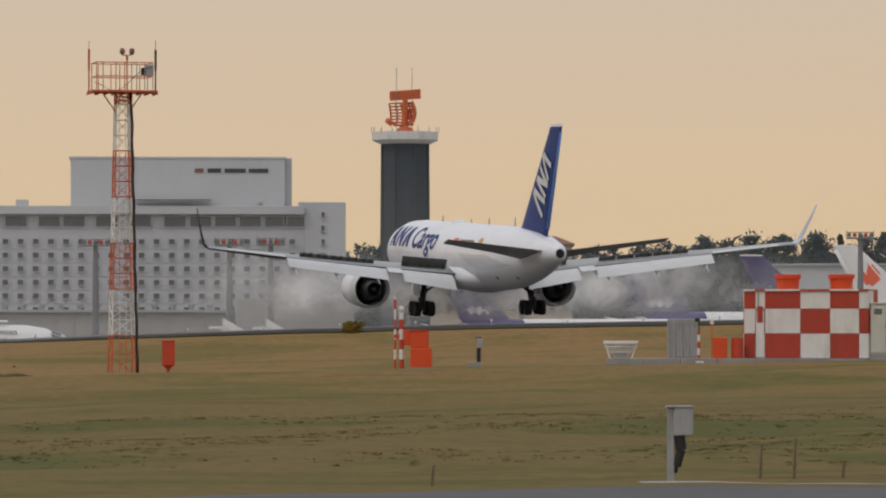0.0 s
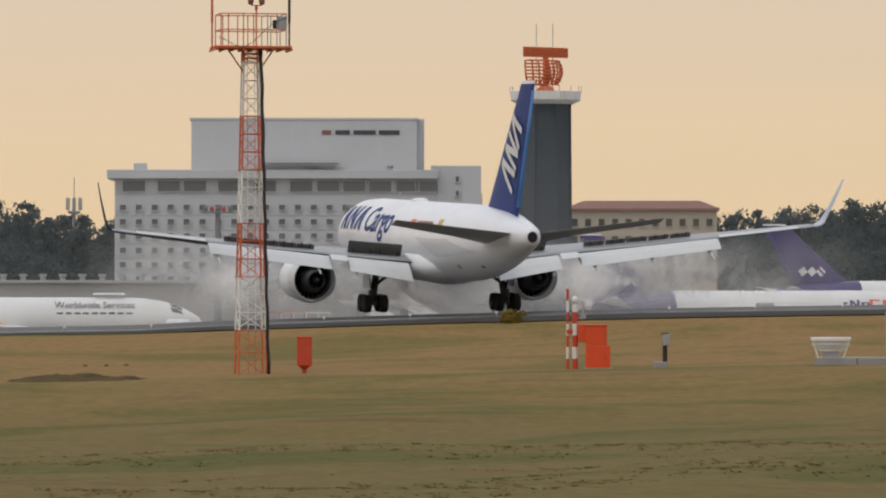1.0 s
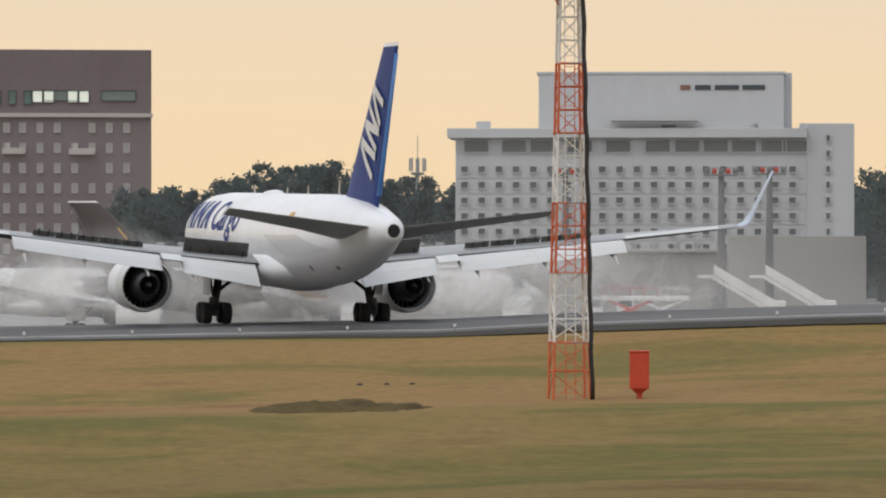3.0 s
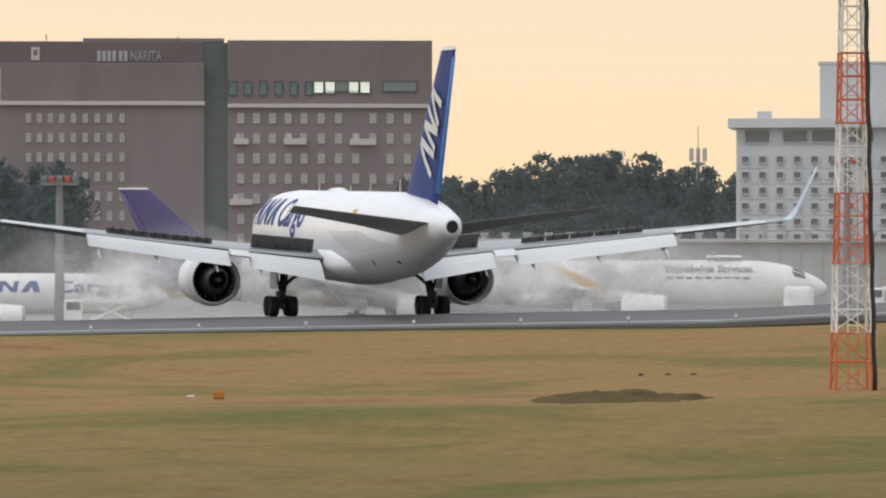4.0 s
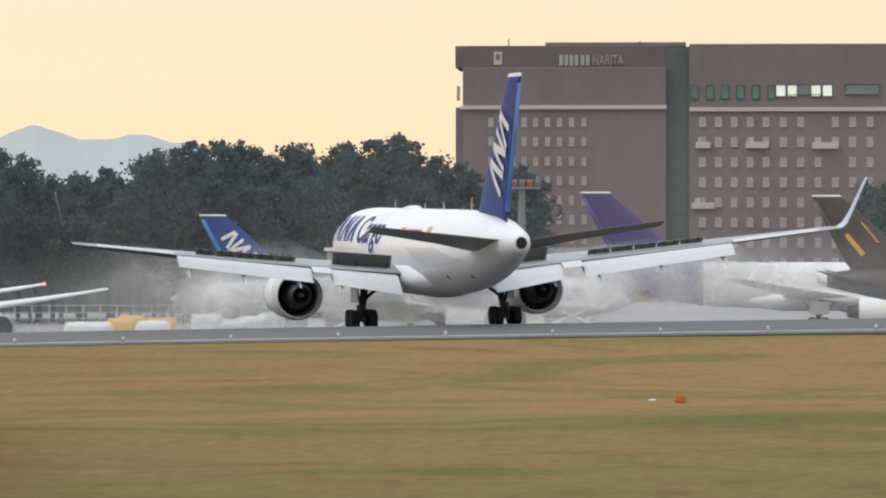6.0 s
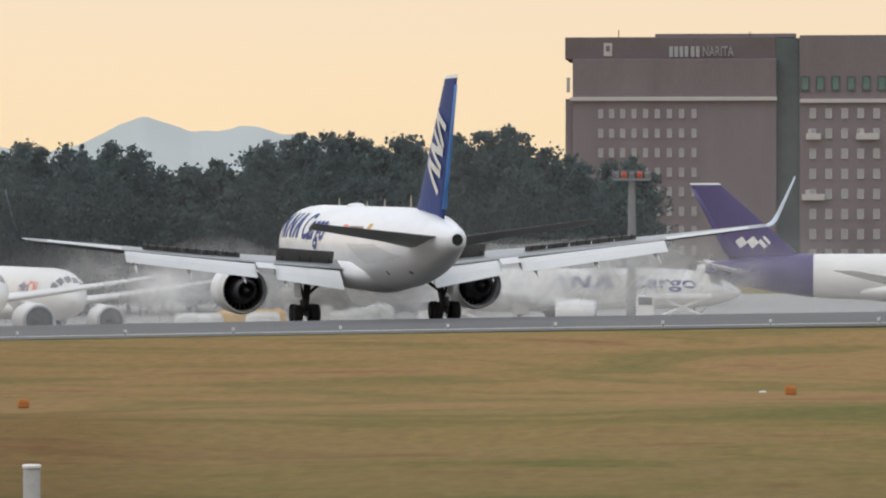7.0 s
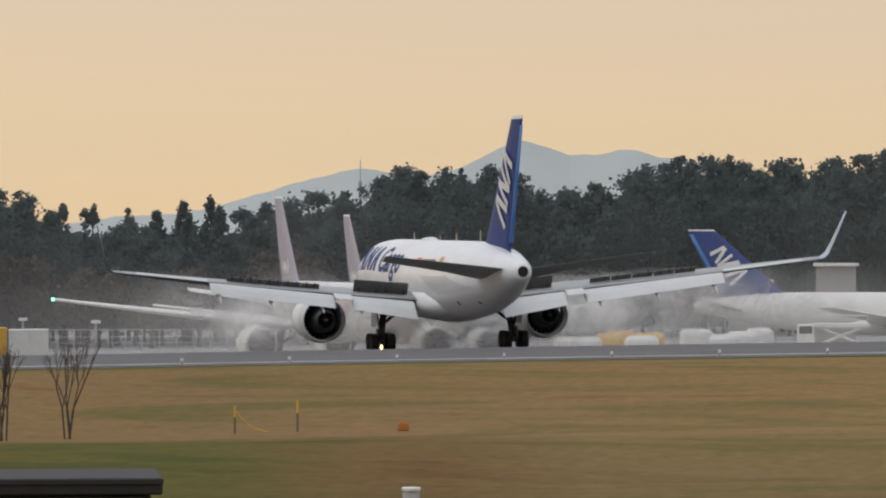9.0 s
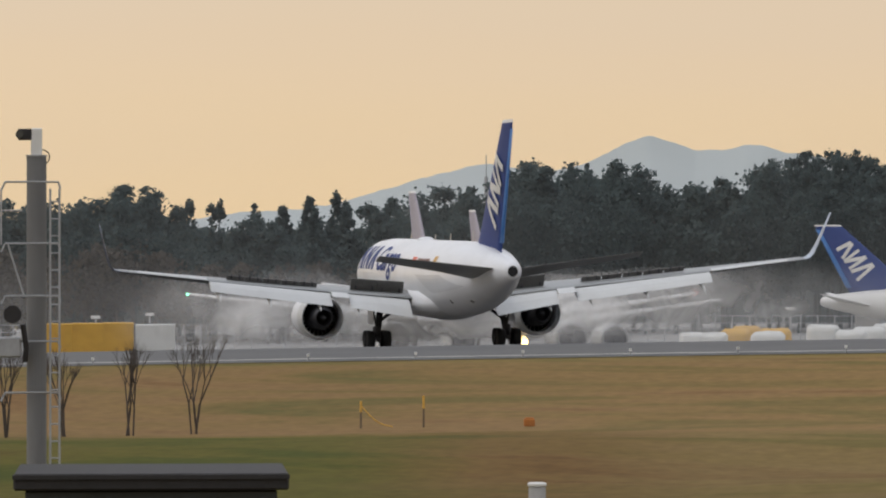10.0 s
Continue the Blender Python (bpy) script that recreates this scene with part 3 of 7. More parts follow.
def airliner(name, label, at, livery, group="", flaps=False, spoilers=False, scale=1.0, winglets=True, near=False):
    """A twin-engined freighter; the nose points along +y, the origin lies on the ground between the main wheels."""
    th = thing(name, at, label, "airplane", group)
    white = livery.get("body", WHITE_FAR)
    n = 48 if near else 28
    part("fuselage", loft([circle(y, z, w, h, n) for y, z, w, h in FUSELAGE]), white, th, smooth=True)
    # belly fairing
    part("belly_fairing", loft([circle(y, 3.3, w, h, 24) for y, w, h in ((9.5, 0.3, 0.2), (8, 2.2, 0.9), (5, 2.75, 1.3), (-4, 2.8, 1.35), (-7.5, 2.1, 0.95), (-9.5, 0.3, 0.2))]), white, th, smooth=True)
    # tail cone outlet; a black capped disc imitates its dark hollow
    part("exhaust_outlet", loft([circle(-26.2, 5.65, 0.35, 0.37, 20), circle(-26.31, 5.65, 0.32, 0.34, 20)]), BLACK, th, "tail outlet, its dark hollow painted black")
    # cockpit windows
    decal("cockpit_window", GLASS, th, [(24.6, 26.0, a, a + 20, -0.35) for a in (28, 52, 76, 100, 124)], "dark cockpit glazing")
    for s in (-1, 1):
        xs = (1.6, 5.0, 8.3, 12, 16, 20, 23.0, 23.8)
        skin = loft([foil(wing_point(s, x, 0), wing_point(s, x, 1), 1.25 - 0.95 * x / 23.8, (0, 0, 1)) for x in xs])
        bmesh.ops.recalc_face_normals(skin, faces=skin.faces)
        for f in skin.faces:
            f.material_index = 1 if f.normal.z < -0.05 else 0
        wing = part("wing", skin, [WING_GREY, WING_UNDER_SHADE] if near else [white, white], th, smooth=True)
        if near:
            for x0, x1 in ((17.65, 22.6),):
                part("aileron", loft([foil(wing_point(s, x, 0.86, 0.10), wing_point(s, x, 1.06, 0.04), 0.22, (0, 0, 1)) for x in (x0, x1)]), FLAP, wing, "white outer aileron")
        if winglets:
            tip0, tip1 = wing_point(s, 23.8, 0), wing_point(s, 23.8, 1)
            rings = []
            for k, (dx, dz, sweep, ch) in enumerate(((0, 0, 0, 1.0), (0.35, 0.08, 0.4, 0.75), (0.62, 0.36, 0.9, 0.55), (0.85, 0.95, 1.5, 0.40), (1.2, 2.1, 2.4, 0.28), (1.5, 3.2, 3.3, 0.15))):
                a = tip0 + Vector((s * dx, -sweep, dz))
                b = a + (tip1 - tip0) * ch
                rings.append(foil(a, b, 0.20 - 0.025 * k, (-s * min(1, dz / 1.0), 0, 1 - min(0.8, dz / 1.2))))
            tip = loft(rings)
            bmesh.ops.recalc_face_normals(tip, faces=tip.faces)
            for f in tip.faces:
                f.material_index = 1 if f.normal.x * s > 0.15 else 0
            part("winglet", tip, [livery.get("winglet", PALE_BLUE), livery.get("winglet_outside", livery.get("winglet", PALE_BLUE))], wing, smooth=True, label="upturned blue wing tip")
        if flaps:
            for x0, x1, drop, length in ((3.0, 7.35, 32, 2.3), (8.65, 17.5, 30, 1.75)):
                a0, a1 = wing_point(s, x0, 0.97, -0.10), wing_point(s, x1, 0.97, -0.06)
                d = Vector((0, -math.cos(radians(drop)), -math.sin(radians(drop))))
                rings = [foil(a, a + d * length * (1 - 0.25 * k), 0.34, (0, -0.5, 0.86)) for a, k in ((a0, 0), (a1, 1))]
                part("flap", loft(rings), FLAP, wing, smooth=False, label="lowered white landing flap")
                for x in np.linspace(x0 + 0.9, x1 - 0.6, 3 if x0 > 5 else 2):
                    p = wing_point(s, float(x), 0.93, -0.32)
                    part("flap_fairing", loft([circle(p.y + 1.9, p.z, 0.02, 0.02, 10, p.x), circle(p.y + 1, p.z - 0.08, 0.17, 0.24, 10, p.x), circle(p.y - 0.6, p.z - 0.35, 0.17, 0.26, 10, p.x), circle(p.y - 2.0, p.z - 1.05, 0.02, 0.03, 10, p.x)]), FLAP, wing, smooth=True)
            # aileron and inboard gap panel
            a0, a1 = wing_point(s, 7.4, 0.97, -0.03), wing_point(s, 8.6, 0.97, -0.03)
            part("aileron", loft([foil(a, a + Vector((0, -1.3, -0.28)), 0.26, (0, 0, 1)) for a in (a0, a1)]), FLAP, wing)
        if spoilers:
            spans = [(3.0, 4.95), (4.97, 6.9)] + [(9.4 + 1.35 * k, 9.4 + 1.35 * k + 1.3) for k in range(5)]
            for x0, x1 in spans:
                a0, a1 = wing_point(s, x0, 0.70, 0.32 - 0.1 * x0 / 17), wing_point(s, x1, 0.70, 0.32 - 0.1 * x1 / 17)
                d = Vector((0, -0.62, 0.80)) * (1.0 if x0 < 7 else 0.38)
                part("spoiler", slab([a0, a1, a1 + d, a0 + d], 0.07), SPOILER, wing, label="raised dark spoiler panel")
                for x in (x0 + 0.35, x1 - 0.35):
                    p = wing_point(s, x, 0.76, 0.3)
                    q = p + Vector((0, 0.1, 0.30))
                    part("actuator", rods([(p, q + Vector((0, -0.35, 0)), 0.05)]), DARK_METAL, wing)
        if livery.get("light"):
            tip = wing_point(s, 23.85, 0.4)
            part("navigation_light", rods([(tip - Vector((0, 0.2, 0)), tip + Vector((0, 0.2, 0)), 0.16)], 8), GREEN_LIGHT if s > 0 else RED_LIGHT, wing, "glowing green navigation light" if s > 0 else "glowing red navigation light")
        # engine
        ex, ez = 7.9, 2.08
        eng = part("engine", loft([circle(y, ez, r, r, n, s * ex) for y, r in
                                   ((9.6, 1.22), (9.75, 1.34), (9.4, 1.46), (8.0, 1.56), (6.0, 1.55), (4.6, 1.44), (4.5, 1.42), (4.52, 1.36), (5.2, 1.36), (6.5, 1.36))], cap=False), livery.get("engine", white), th, smooth=True)
        part("intake_ring", loft([circle(y, ez, r, r, n, s * ex) for y, r in ((9.62, 1.22), (9.79, 1.32), (9.72, 1.40), (9.45, 1.47), (9.40, 1.455))], cap=False), STEEL, eng, "bare metal intake lip", smooth=True)
        part("fan", loft([circle(y, ez, r, r, n, s * ex) for y, r in ((9.55, 1.22), (8.6, 1.22), (8.58, 0.4), (9.0, 0.25), (9.2, 0.02))], cap=False), FAN_DARK, eng, "dark fan", smooth=True)
        part("core_nozzle", loft([circle(y, ez, r, r, n, s * ex) for y, r in ((6.5, 1.35), (6.4, 1.0), (5.0, 0.95), (3.2, 0.62), (3.2, 0.55), (4.0, 0.5), (4.0, 0.34), (2.9, 0.1), (2.4, 0.01))], cap=False), DARK_METAL, eng, "dark hot-section nozzle", smooth=True)
        if near:
            part("reverser_sleeve", loft([circle(y, ez, r, r, n, s * ex) for y, r in ((5.5, 1.60), (5.4, 1.63), (4.0, 1.52), (3.9, 1.49), (3.92, 1.43), (5.4, 1.50))], cap=False), FLAP, eng, "slid-back white thrust reverser sleeve", smooth=True)
            bm = bmesh.new()
            for k in range(24):
                a = 2 * math.pi * k / 24
                rod(bm, (s * ex + 0.95 * math.cos(a), 6.2, ez + 0.95 * math.sin(a)), (s * ex + 1.34 * math.cos(a), 6.2, ez + 1.34 * math.sin(a)), 0.035, None, 4)
            part("guide_vanes", bm, STEEL, eng)
        part("pylon", loft([foil((s * ex, 8.2, ez + 1.45), (s * ex, 3.4, ez + 1.0), 0.42, (1, 0, 0)), foil((s * ex, 4.6, 3.75), (s * ex, -0.6, 3.5), 0.36, (1, 0, 0))]), white, th)
        # tailplane
        rings = [foil((s * x, -19.3 - 0.66 * (x - 0.9), 5.15 - 0.05 * max(0, 4 - x) + 0.165 * (x - 0.9)), (s * x, -24.3 - 0.22 * (x - 0.9), 5.85 + 0.12 * (x - 0.9)), 0.5 - 0.035 * x, (0, 0, 1)) for x in (0.7, 4, 7.3, 8.5, 8.7)]
        part("tailplane", loft(rings), WING_GREY if near else livery.get("tailplane", white), th, smooth=True)
        # main gear
        gx = s * 4.65
        gear = part("main_gear", rods([((gx, 0, 0.7), (gx * 0.92, 0.3, 3.3), 0.24), ((gx, -0.75, 0.6), (gx, 0.75, 0.6), 0.18), ((gx, 0, 0.6), (gx, 0, 1.5), 0.30), ((gx, 0, 1.7), (gx * 0.6, 0.2, 3.1), 0.11), ((gx, 0.1, 1.3), (gx, -1.8, 3.2), 0.07), ((gx, 0.1, 1.3), (gx, 1.9, 3.1), 0.07)], 10), DARK_METAL, th)
        part("gear_door", boxed(gx + s * 0.42, 0.1, 2.4, 0.06, 2.2, 1.5, 0.02), white, gear)
        for wy in (-0.71, 0.71):
            for wx in (-0.58, 0.58):
                c = (gx + wx, wy, 0.60)
                wh = part("wheel", loft([[(c[0] + o, c[1] + r * math.cos(2 * math.pi * i / 24), c[2] + r * math.sin(2 * math.pi * i / 24)) for i in range(24)] for o, r in
                                         ((-0.23, 0.36), (-0.26, 0.54), (-0.18, 0.61), (0.18, 0.61), (0.26, 0.54), (0.23, 0.36))]), BLACK, gear, "black tyre", smooth=True)
                part("rim", rods([((c[0] - 0.205, c[1], c[2]), (c[0] + 0.205, c[1], c[2]), 0.26)], 16), GALV, wh)
    # nose gear
    ng = part("nose_gear", rods([((0, 22.6, 0.5), (0, 22.3, 2.9), 0.13), ((-0.45, 22.6, 0.48), (0.45, 22.6, 0.48), 0.08), ((0, 22.5, 1.2), (0, 24.2, 2.7), 0.06)], 10), GALV, th)
    for wx in (-0.33, 0.33):
        part("nose_wheel", rods([((wx - 0.15, 22.6, 0.48), (wx + 0.15, 22.6, 0.48), 0.48)], 20), BLACK, ng)
    # fin
    fin = part("fin", loft([foil((0, -14.2 - 1.12 * (z - 7.0) + (0.9 if z < 7.6 else 0), z), (0, -22.6 - 0.52 * (z - 7.0), z), 0.75 - 0.045 * (z - 7), (1, 0, 0)) for z in (6.2, 7.6, 9.5, 12, 14.2, 15.2, 15.35)]), livery.get("fin", NAVY), th, smooth=True)
    part("rudder", loft([foil((0, -22.0 - 0.54 * (z - 7.0), z), (0, -22.75 - 0.52 * (z - 7.0), z), 0.34 - 0.02 * (z - 7), (1, 0, 0)) for z in (7.45, 9.5, 12, 14.9)]), livery.get("rudder", SKYBLUE), fin, smooth=True)
    part("fin_cap", loft([foil((0, -23.4, 15.3), (0, -27.0, 15.3), 0.42, (1, 0, 0)), foil((0, -23.8, 15.5), (0, -27.0, 15.5), 0.3, (1, 0, 0))]), white, fin)
    marks = livery.get("fin_marks")
    if marks:
        for s in (-1, 1):
            for lay, (z0, a0, z1, a1, wd) in enumerate(marks):
                y0, y1 = fin_chord(z0, a0), fin_chord(z1, a1)
                along_ = Vector((0, y1 - y0, z1 - z0)).normalized()
                side = Vector((0, -along_.z, along_.y)) * wd / 2
                vs = []
                for k in range(7):
                    c = Vector((0, y0 + (y1 - y0) * k / 6, z0 + (z1 - z0) * k / 6))
                    for q in (c - side, c + side):
                        vs.append((s * (fin_half(q.y, q.z) + 0.004 * lay), q.y, q.z))
                raw("emblem_stroke", vs, [(2 * k, 2 * k + 1, 2 * k + 3, 2 * k + 2) for k in range(6)], livery.get("fin_mark_paint", PAINT_WHITE), fin)
    for nm, paint, quads in livery.get("decals", ()):
        if nm == "letter_shape":
            for strokes in quads:
                decal(nm, paint, th, strokes)
        else:
            decal(nm, paint, th, quads)
    if livery.get("light"):
        part("landing_light", rods([((0, 25.4, 2.15), (0, 25.0, 2.15), 0.50)], 20), LANDING_LIGHT, ng, "glowing landing light")
    if scale != 1.0:
        th.scale = (scale, scale, scale)
    return th


def letter_quads(ch, y, w, a0, height, lean, way, port_side):
    """Patches of one letter-like mark; way is the direction of reading along the body."""
    q = []
    for st in LETTERS[ch]:
        x0, v0, x1, v1 = st[:4]
        slant = (st[4] if len(st) > 4 else 0) * w
        b0, b1 = a0 + v0 * height, a0 + v1 * height
        if port_side:
            b0, b1 = 180 - b0, 180 - b1
        q.append((y + way * (x0 * w + lean * v0), y + way * (x1 * w + lean * v0), b0, b1, way * (lean * (v1 - v0) + slant)))
    return q


def lettering(word, y0, width, a0, height, lean=0.35):
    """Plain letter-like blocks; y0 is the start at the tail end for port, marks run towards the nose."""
    q, y = [], y0
    for ch in word:
        if ch == " ":
            y += width * 0.7
            continue
        w = width * (0.62 if ch == "i" else 1.0 if ch in "wNC" else 0.85)
        q.append(letter_quads(ch, y, w, a0, height, lean, 1, False))
        y += w * 1.22
    return q


# ---- ground, runway ----
def spread(a, b, step):
    return [a + (b - a) * i / max(1, round((b - a) / step)) for i in range(max(1, round((b - a) / step)) + 1)]


RING_D = [0.02, 2, 15, 30, 45, 60, 75, 90, 100, 110, 118] + spread(124, 219, 3) + [222, 225, 228, 232, 236, 239, 242, 245, 252, 260, 267, 273, 278, 284, 292, 298, 306, 312, 318, 326, 335, 345, 370, 395, 420, 450, 480, 515, 550, 600, 700, 900, 1300, 2000, 3200, 4900]
RING_U = spread(-24632, -2700, 550)[:-1] + spread(-2700, 4300, 40) + spread(4300, 25633, 550)[1:]


def polar_sheet(name, us, ds, lift, material, closed=False):
    vs, fs = [], []
    for d in ds:
        for u in us:
            p = foot(u, d)
            vs.append((p.x, p.y, p.z + lift))
    n = len(us)
    for i in range(len(ds) - 1):
        for j in range(n - 1 + (1 if closed else 0)):
            k = (j + 1) % n
            fs.append((i * n + j, i * n + k, (i + 1) * n + k, (i + 1) * n + j))
    return raw(name, vs, fs, material, smooth=True)


tagged(polar_sheet("ground", RING_U[:-1], RING_D, 0.0, GRASS, True), "brown-green dry autumn grass of the airfield", "ground", kind="structure")
fine_u = [u for u in RING_U if -2700 <= u <= 4300]
tagged(polar_sheet("runway", fine_u, [d for d in RING_D if 228 <= d <= 395], 0.03, ASPHALT), "wet grey asphalt runway with a pale edge line", "runway", kind="structure")
tagged(polar_sheet("apron", fine_u, [d for d in RING_D if 395 <= d <= 900], 0.03, CONCRETE), "grey concrete cargo apron", "apron", kind="structure")
road_us, road_ys = spread(-34, 44, 2), (17.0, 19.0, 21.0, 23.0, 25.0, 26.6)


def flat_strip(name, xs, ys, lift, material):
    """A strip across the meadow close to the eye, lying on the ground."""
    vs = []
    for y in ys:
        for x in xs:
            p_ = foot(500 + 8000 * math.atan2(x, y), math.hypot(x, y))
            vs.append((x, y, p_.z + lift))
    n_ = len(xs)
    return raw(name, vs, [(i * n_ + j, i * n_ + j + 1, (i + 1) * n_ + j + 1, (i + 1) * n_ + j) for i in range(len(ys) - 1) for j in range(n_ - 1)], material, smooth=True)


tagged(flat_strip("service_road", road_us, road_ys, 0.12, ROAD), "dark asphalt service road beside the meadow", "road", kind="structure")
tagged(flat_strip("kerb", [x for x in road_us if x > 14], (26.7, 27.0, 27.3), 0.2, CONCRETE), "pale concrete kerb of the service road", "kerb", kind="structure")
SHOULDER = mat("runway_shoulder", (0.062, 0.057, 0.048), 0.95, gloss=0.05, vary=0.25, scale=0.2, fine=2, bump=0.3)
shoulder_pts = []
for u in [u for u in fine_u if u > -400]:
    edge = float(np.interp(u, (-400, 300, 800, 1300), (227.8, 226.6, 224.6, 221.0))) + 0.35 * noise.noise((u * 0.02, 5.0, 0))
    for k in range(4):
        q = foot(u, edge + (228 - edge) * k / 3)
        shoulder_pts.append((q.x, q.y, q.z + 0.035))
shoulder_quads = [(4 * i + k, 4 * i + 4 + k, 4 * i + 5 + k, 4 * i + 1 + k) for i in range(len(shoulder_pts) // 4 - 1) for k in range(3)]
tagged(raw("runway_shoulder", shoulder_pts, shoulder_quads, SHOULDER, smooth=True), "dark gravelly shoulder beside the runway", "runway", kind="structure")
LINE = mat("worn_runway_paint", (0.38, 0.37, 0.33), 0.8, vary=0.2, scale=0.5, fine=3, dirt=(0.2, 0.2, 0.2), dirt_amount=0.7)
tagged(polar_sheet("runway_edge_line", fine_u, [232.4, 234.6], 0.05, LINE), "worn white painted runway edge line", "road marking", kind="structure")


def edge_light(u):
    p = foot(u, 229.5)
    th = thing("runway_edge_light", Matrix.Translation(p), "small white runway edge light on a short stem", "runway light", "runway edge lights")
    part("stem", rods([((0, 0, -0.02), (0, 0, 0.26), 0.04)]), GALV, th)
    part("lens", rods([((0, 0, 0.26), (0, 0, 0.40), 0.075)], 10), PAINT_WHITE, th)
    return th


first_light = edge_light(-2620)
for k in range(1, 36):
    copy_thing(first_light, Matrix.Translation(foot(-2620 + 190 * k, 229.5)))

# grass blades over the part of the meadow that lies open
rng = np.random.RandomState(7)
vs, fs = [], []
for i in range(6000):
    d = 50 + 70 * rng.rand() ** 0.6
    u = -3500 + 8400 * rng.rand()
    p = foot(u, d)
    h = 0.015 + 0.03 * rng.rand() ** 2
    for k in range(3):
        a = rng.rand() * 6.283
        w = 0.05 + 0.06 * rng.rand()
        o = Vector((rng.randn() * 0.12, rng.randn() * 0.12, 0))
        b = len(vs)
        q = p + o
        vs += [(q.x - w * math.cos(a), q.y - w * math.sin(a), q.z - 0.02), (q.x + w * math.cos(a), q.y + w * math.sin(a), q.z - 0.02), (q.x + rng.randn() * 0.22, q.y + 0.12 + rng.randn() * 0.2, q.z + h * (0.6 + 0.8 * rng.rand()))]
        fs.append((b, b + 1, b + 2))
tagged(raw("grass", vs, fs, GRASS_BLADE), "short dry grass blades of an autumn meadow", "grass", kind="stuff")


# ---- buildings ----
def facing(u, d, z, turn=0.0):
    """Pose at a bearing whose +x runs to the right across the line of sight and whose -y looks towards the eye."""
    p = along(u, d, z)
    return Matrix.Translation(p) @ pose(0, 0, 0, 0, 0, -math.degrees((u - 500) / 8000) + turn)


def window_mesh(name, w, h, pane, frame_paint, depth=0.12, fr=0.08):
    bm = bmesh.new()
    box(bm, 0, -depth * 0.3, 0, w - fr, 0.04, h - fr)
    for f in bm.faces:
        f.material_index = 1
    k = len(bm.faces)
    box(bm, -w / 2, -depth / 2, 0, fr, depth, h + fr)
    box(bm, w / 2, -depth / 2, 0, fr, depth, h + fr)
    box(bm, 0, -depth / 2, h / 2, w - fr, depth, fr)
    box(bm, 0, -depth / 2 - 0.04, -h / 2, w + fr, depth + 0.08, fr)
    me = bpy.data.meshes.new(name)
    bm.to_mesh(me)
    bm.free()
    me.materials.append(frame_paint)
    me.materials.append(pane)
    return me


def put_windows(parent, me, xs, zs, y, skip=()):
    for i, z in enumerate(zs):
        for j, x in enumerate(xs):
            if (i, j) in skip:
                continue
            w = new("window", me)
            w.parent = parent
            w.location = (x, y, z)


def hotel_white():
    d = 650
    s = d / 8000
    base = ground_z(1500, d)
    th = thing("white_hotel", facing(1523, d, base), "long white concrete hotel with rows of small windows", "hotel building")
    X = lambda u: (u - 1523) * s
    Z = lambda v: level(v, d) - base
    dp = 16
    zt = Z(-213)
    part("wall", boxed((X(1180) + X(1876)) / 2, dp / 2, zt / 2, X(1876) - X(1180), dp, zt, 0.08), HOTEL_WHITE, th)
    part("roof_slab", boxed((X(1166) + X(1800)) / 2, dp / 2 - 0.4, Z(-219), X(1800) - X(1166), dp + 2.4, Z(-228) - Z(-211), 0.05), HOTEL_WHITE, th)
    part("end_block", boxed((X(1800) + X(1884)) / 2, dp / 2 + 0.1, Z(-236) / 2, X(1884) - X(1800), dp + 0.6, Z(-236), 0.08), HOTEL_WHITE, th)
    up = part("upper_block", boxed((X(1326) + X(1762)) / 2, dp / 2 + 1.5, (Z(-325) + Z(-228)) / 2, X(1762) - X(1326), dp - 4, Z(-325) - Z(-228), 0.08), HOTEL_WHITE, th)
    part("parapet", boxed((X(1326) + X(1762)) / 2, dp / 2 + 1.5, Z(-327), X(1765) - X(1323), dp - 3.8, 0.35), HOTEL_WHITE, up)
    part("stair_tower", boxed((X(1762) + X(1776)) / 2 + 0.05, dp / 2, (Z(-328) + Z(-228)) / 2, X(1776) - X(1762), 5, Z(-328) - Z(-228), 0.05), HOTEL_WHITE, th)
    part("canopy_ledge", boxed((X(1455) + X(1610)) / 2, 0.4, Z(-243), X(1610) - X(1455), 5.2, 0.45), HOTEL_WHITE, up)
    for u0, u1, h in ((1215, 1240, 12), (1545, 1570, 6), (1700, 1716, 8), (1790, 1855, 8)):
        part("roof_unit", boxed((X(u0) + X(u1)) / 2, 5, Z(-228) + h * s / 2, X(u1) - X(u0), 3, h * s + 0.2), HOTEL_WHITE if u0 != 1545 else TOWER_DARK, th)
    # name board: plain marks
    for u0, u1 in ((1578, 1596), (1604, 1632), (1639, 1682), (1688, 1728)):
        part("sign_mark", boxed((X(u0) + X(u1)) / 2, 3.42, Z(-301), X(u1) - X(u0), 0.12, 8.5 * s, 0.02), ROOF_RED if u0 == 1578 else TOWER_DARK, up)
    # big windows of the top storey
    me = window_mesh("wide_window", 44 * s, 22 * s, GLASS_HAZED, HOTEL_WHITE, 0.3, 0.12)
    for u in (1217, 1284, 1334, 1400, 1468, 1538, 1590, 1640, 1690, 1742, 1780):
        w = new("wide_window", me)
        w.parent, w.location = th, (X(u), -0.02, Z(-196))
    me = window_mesh("window", 13 * s, 12 * s, GLASS_HAZED, HOTEL_WHITE, 0.35, 0.12)
    put_windows(th, me, [X(1196 + 30.5 * k) for k in range(20)], [Z(-155 + 27.5 * r) for r in range(9)], -0.02)
    me2 = window_mesh("end_window", 8 * s, 12 * s, GLASS_HAZED, HOTEL_WHITE, 0.35, 0.12)
    put_windows(th, me2, [X(1838)], [Z(-210 + 27.5 * r) for r in range(11)], -0.22)
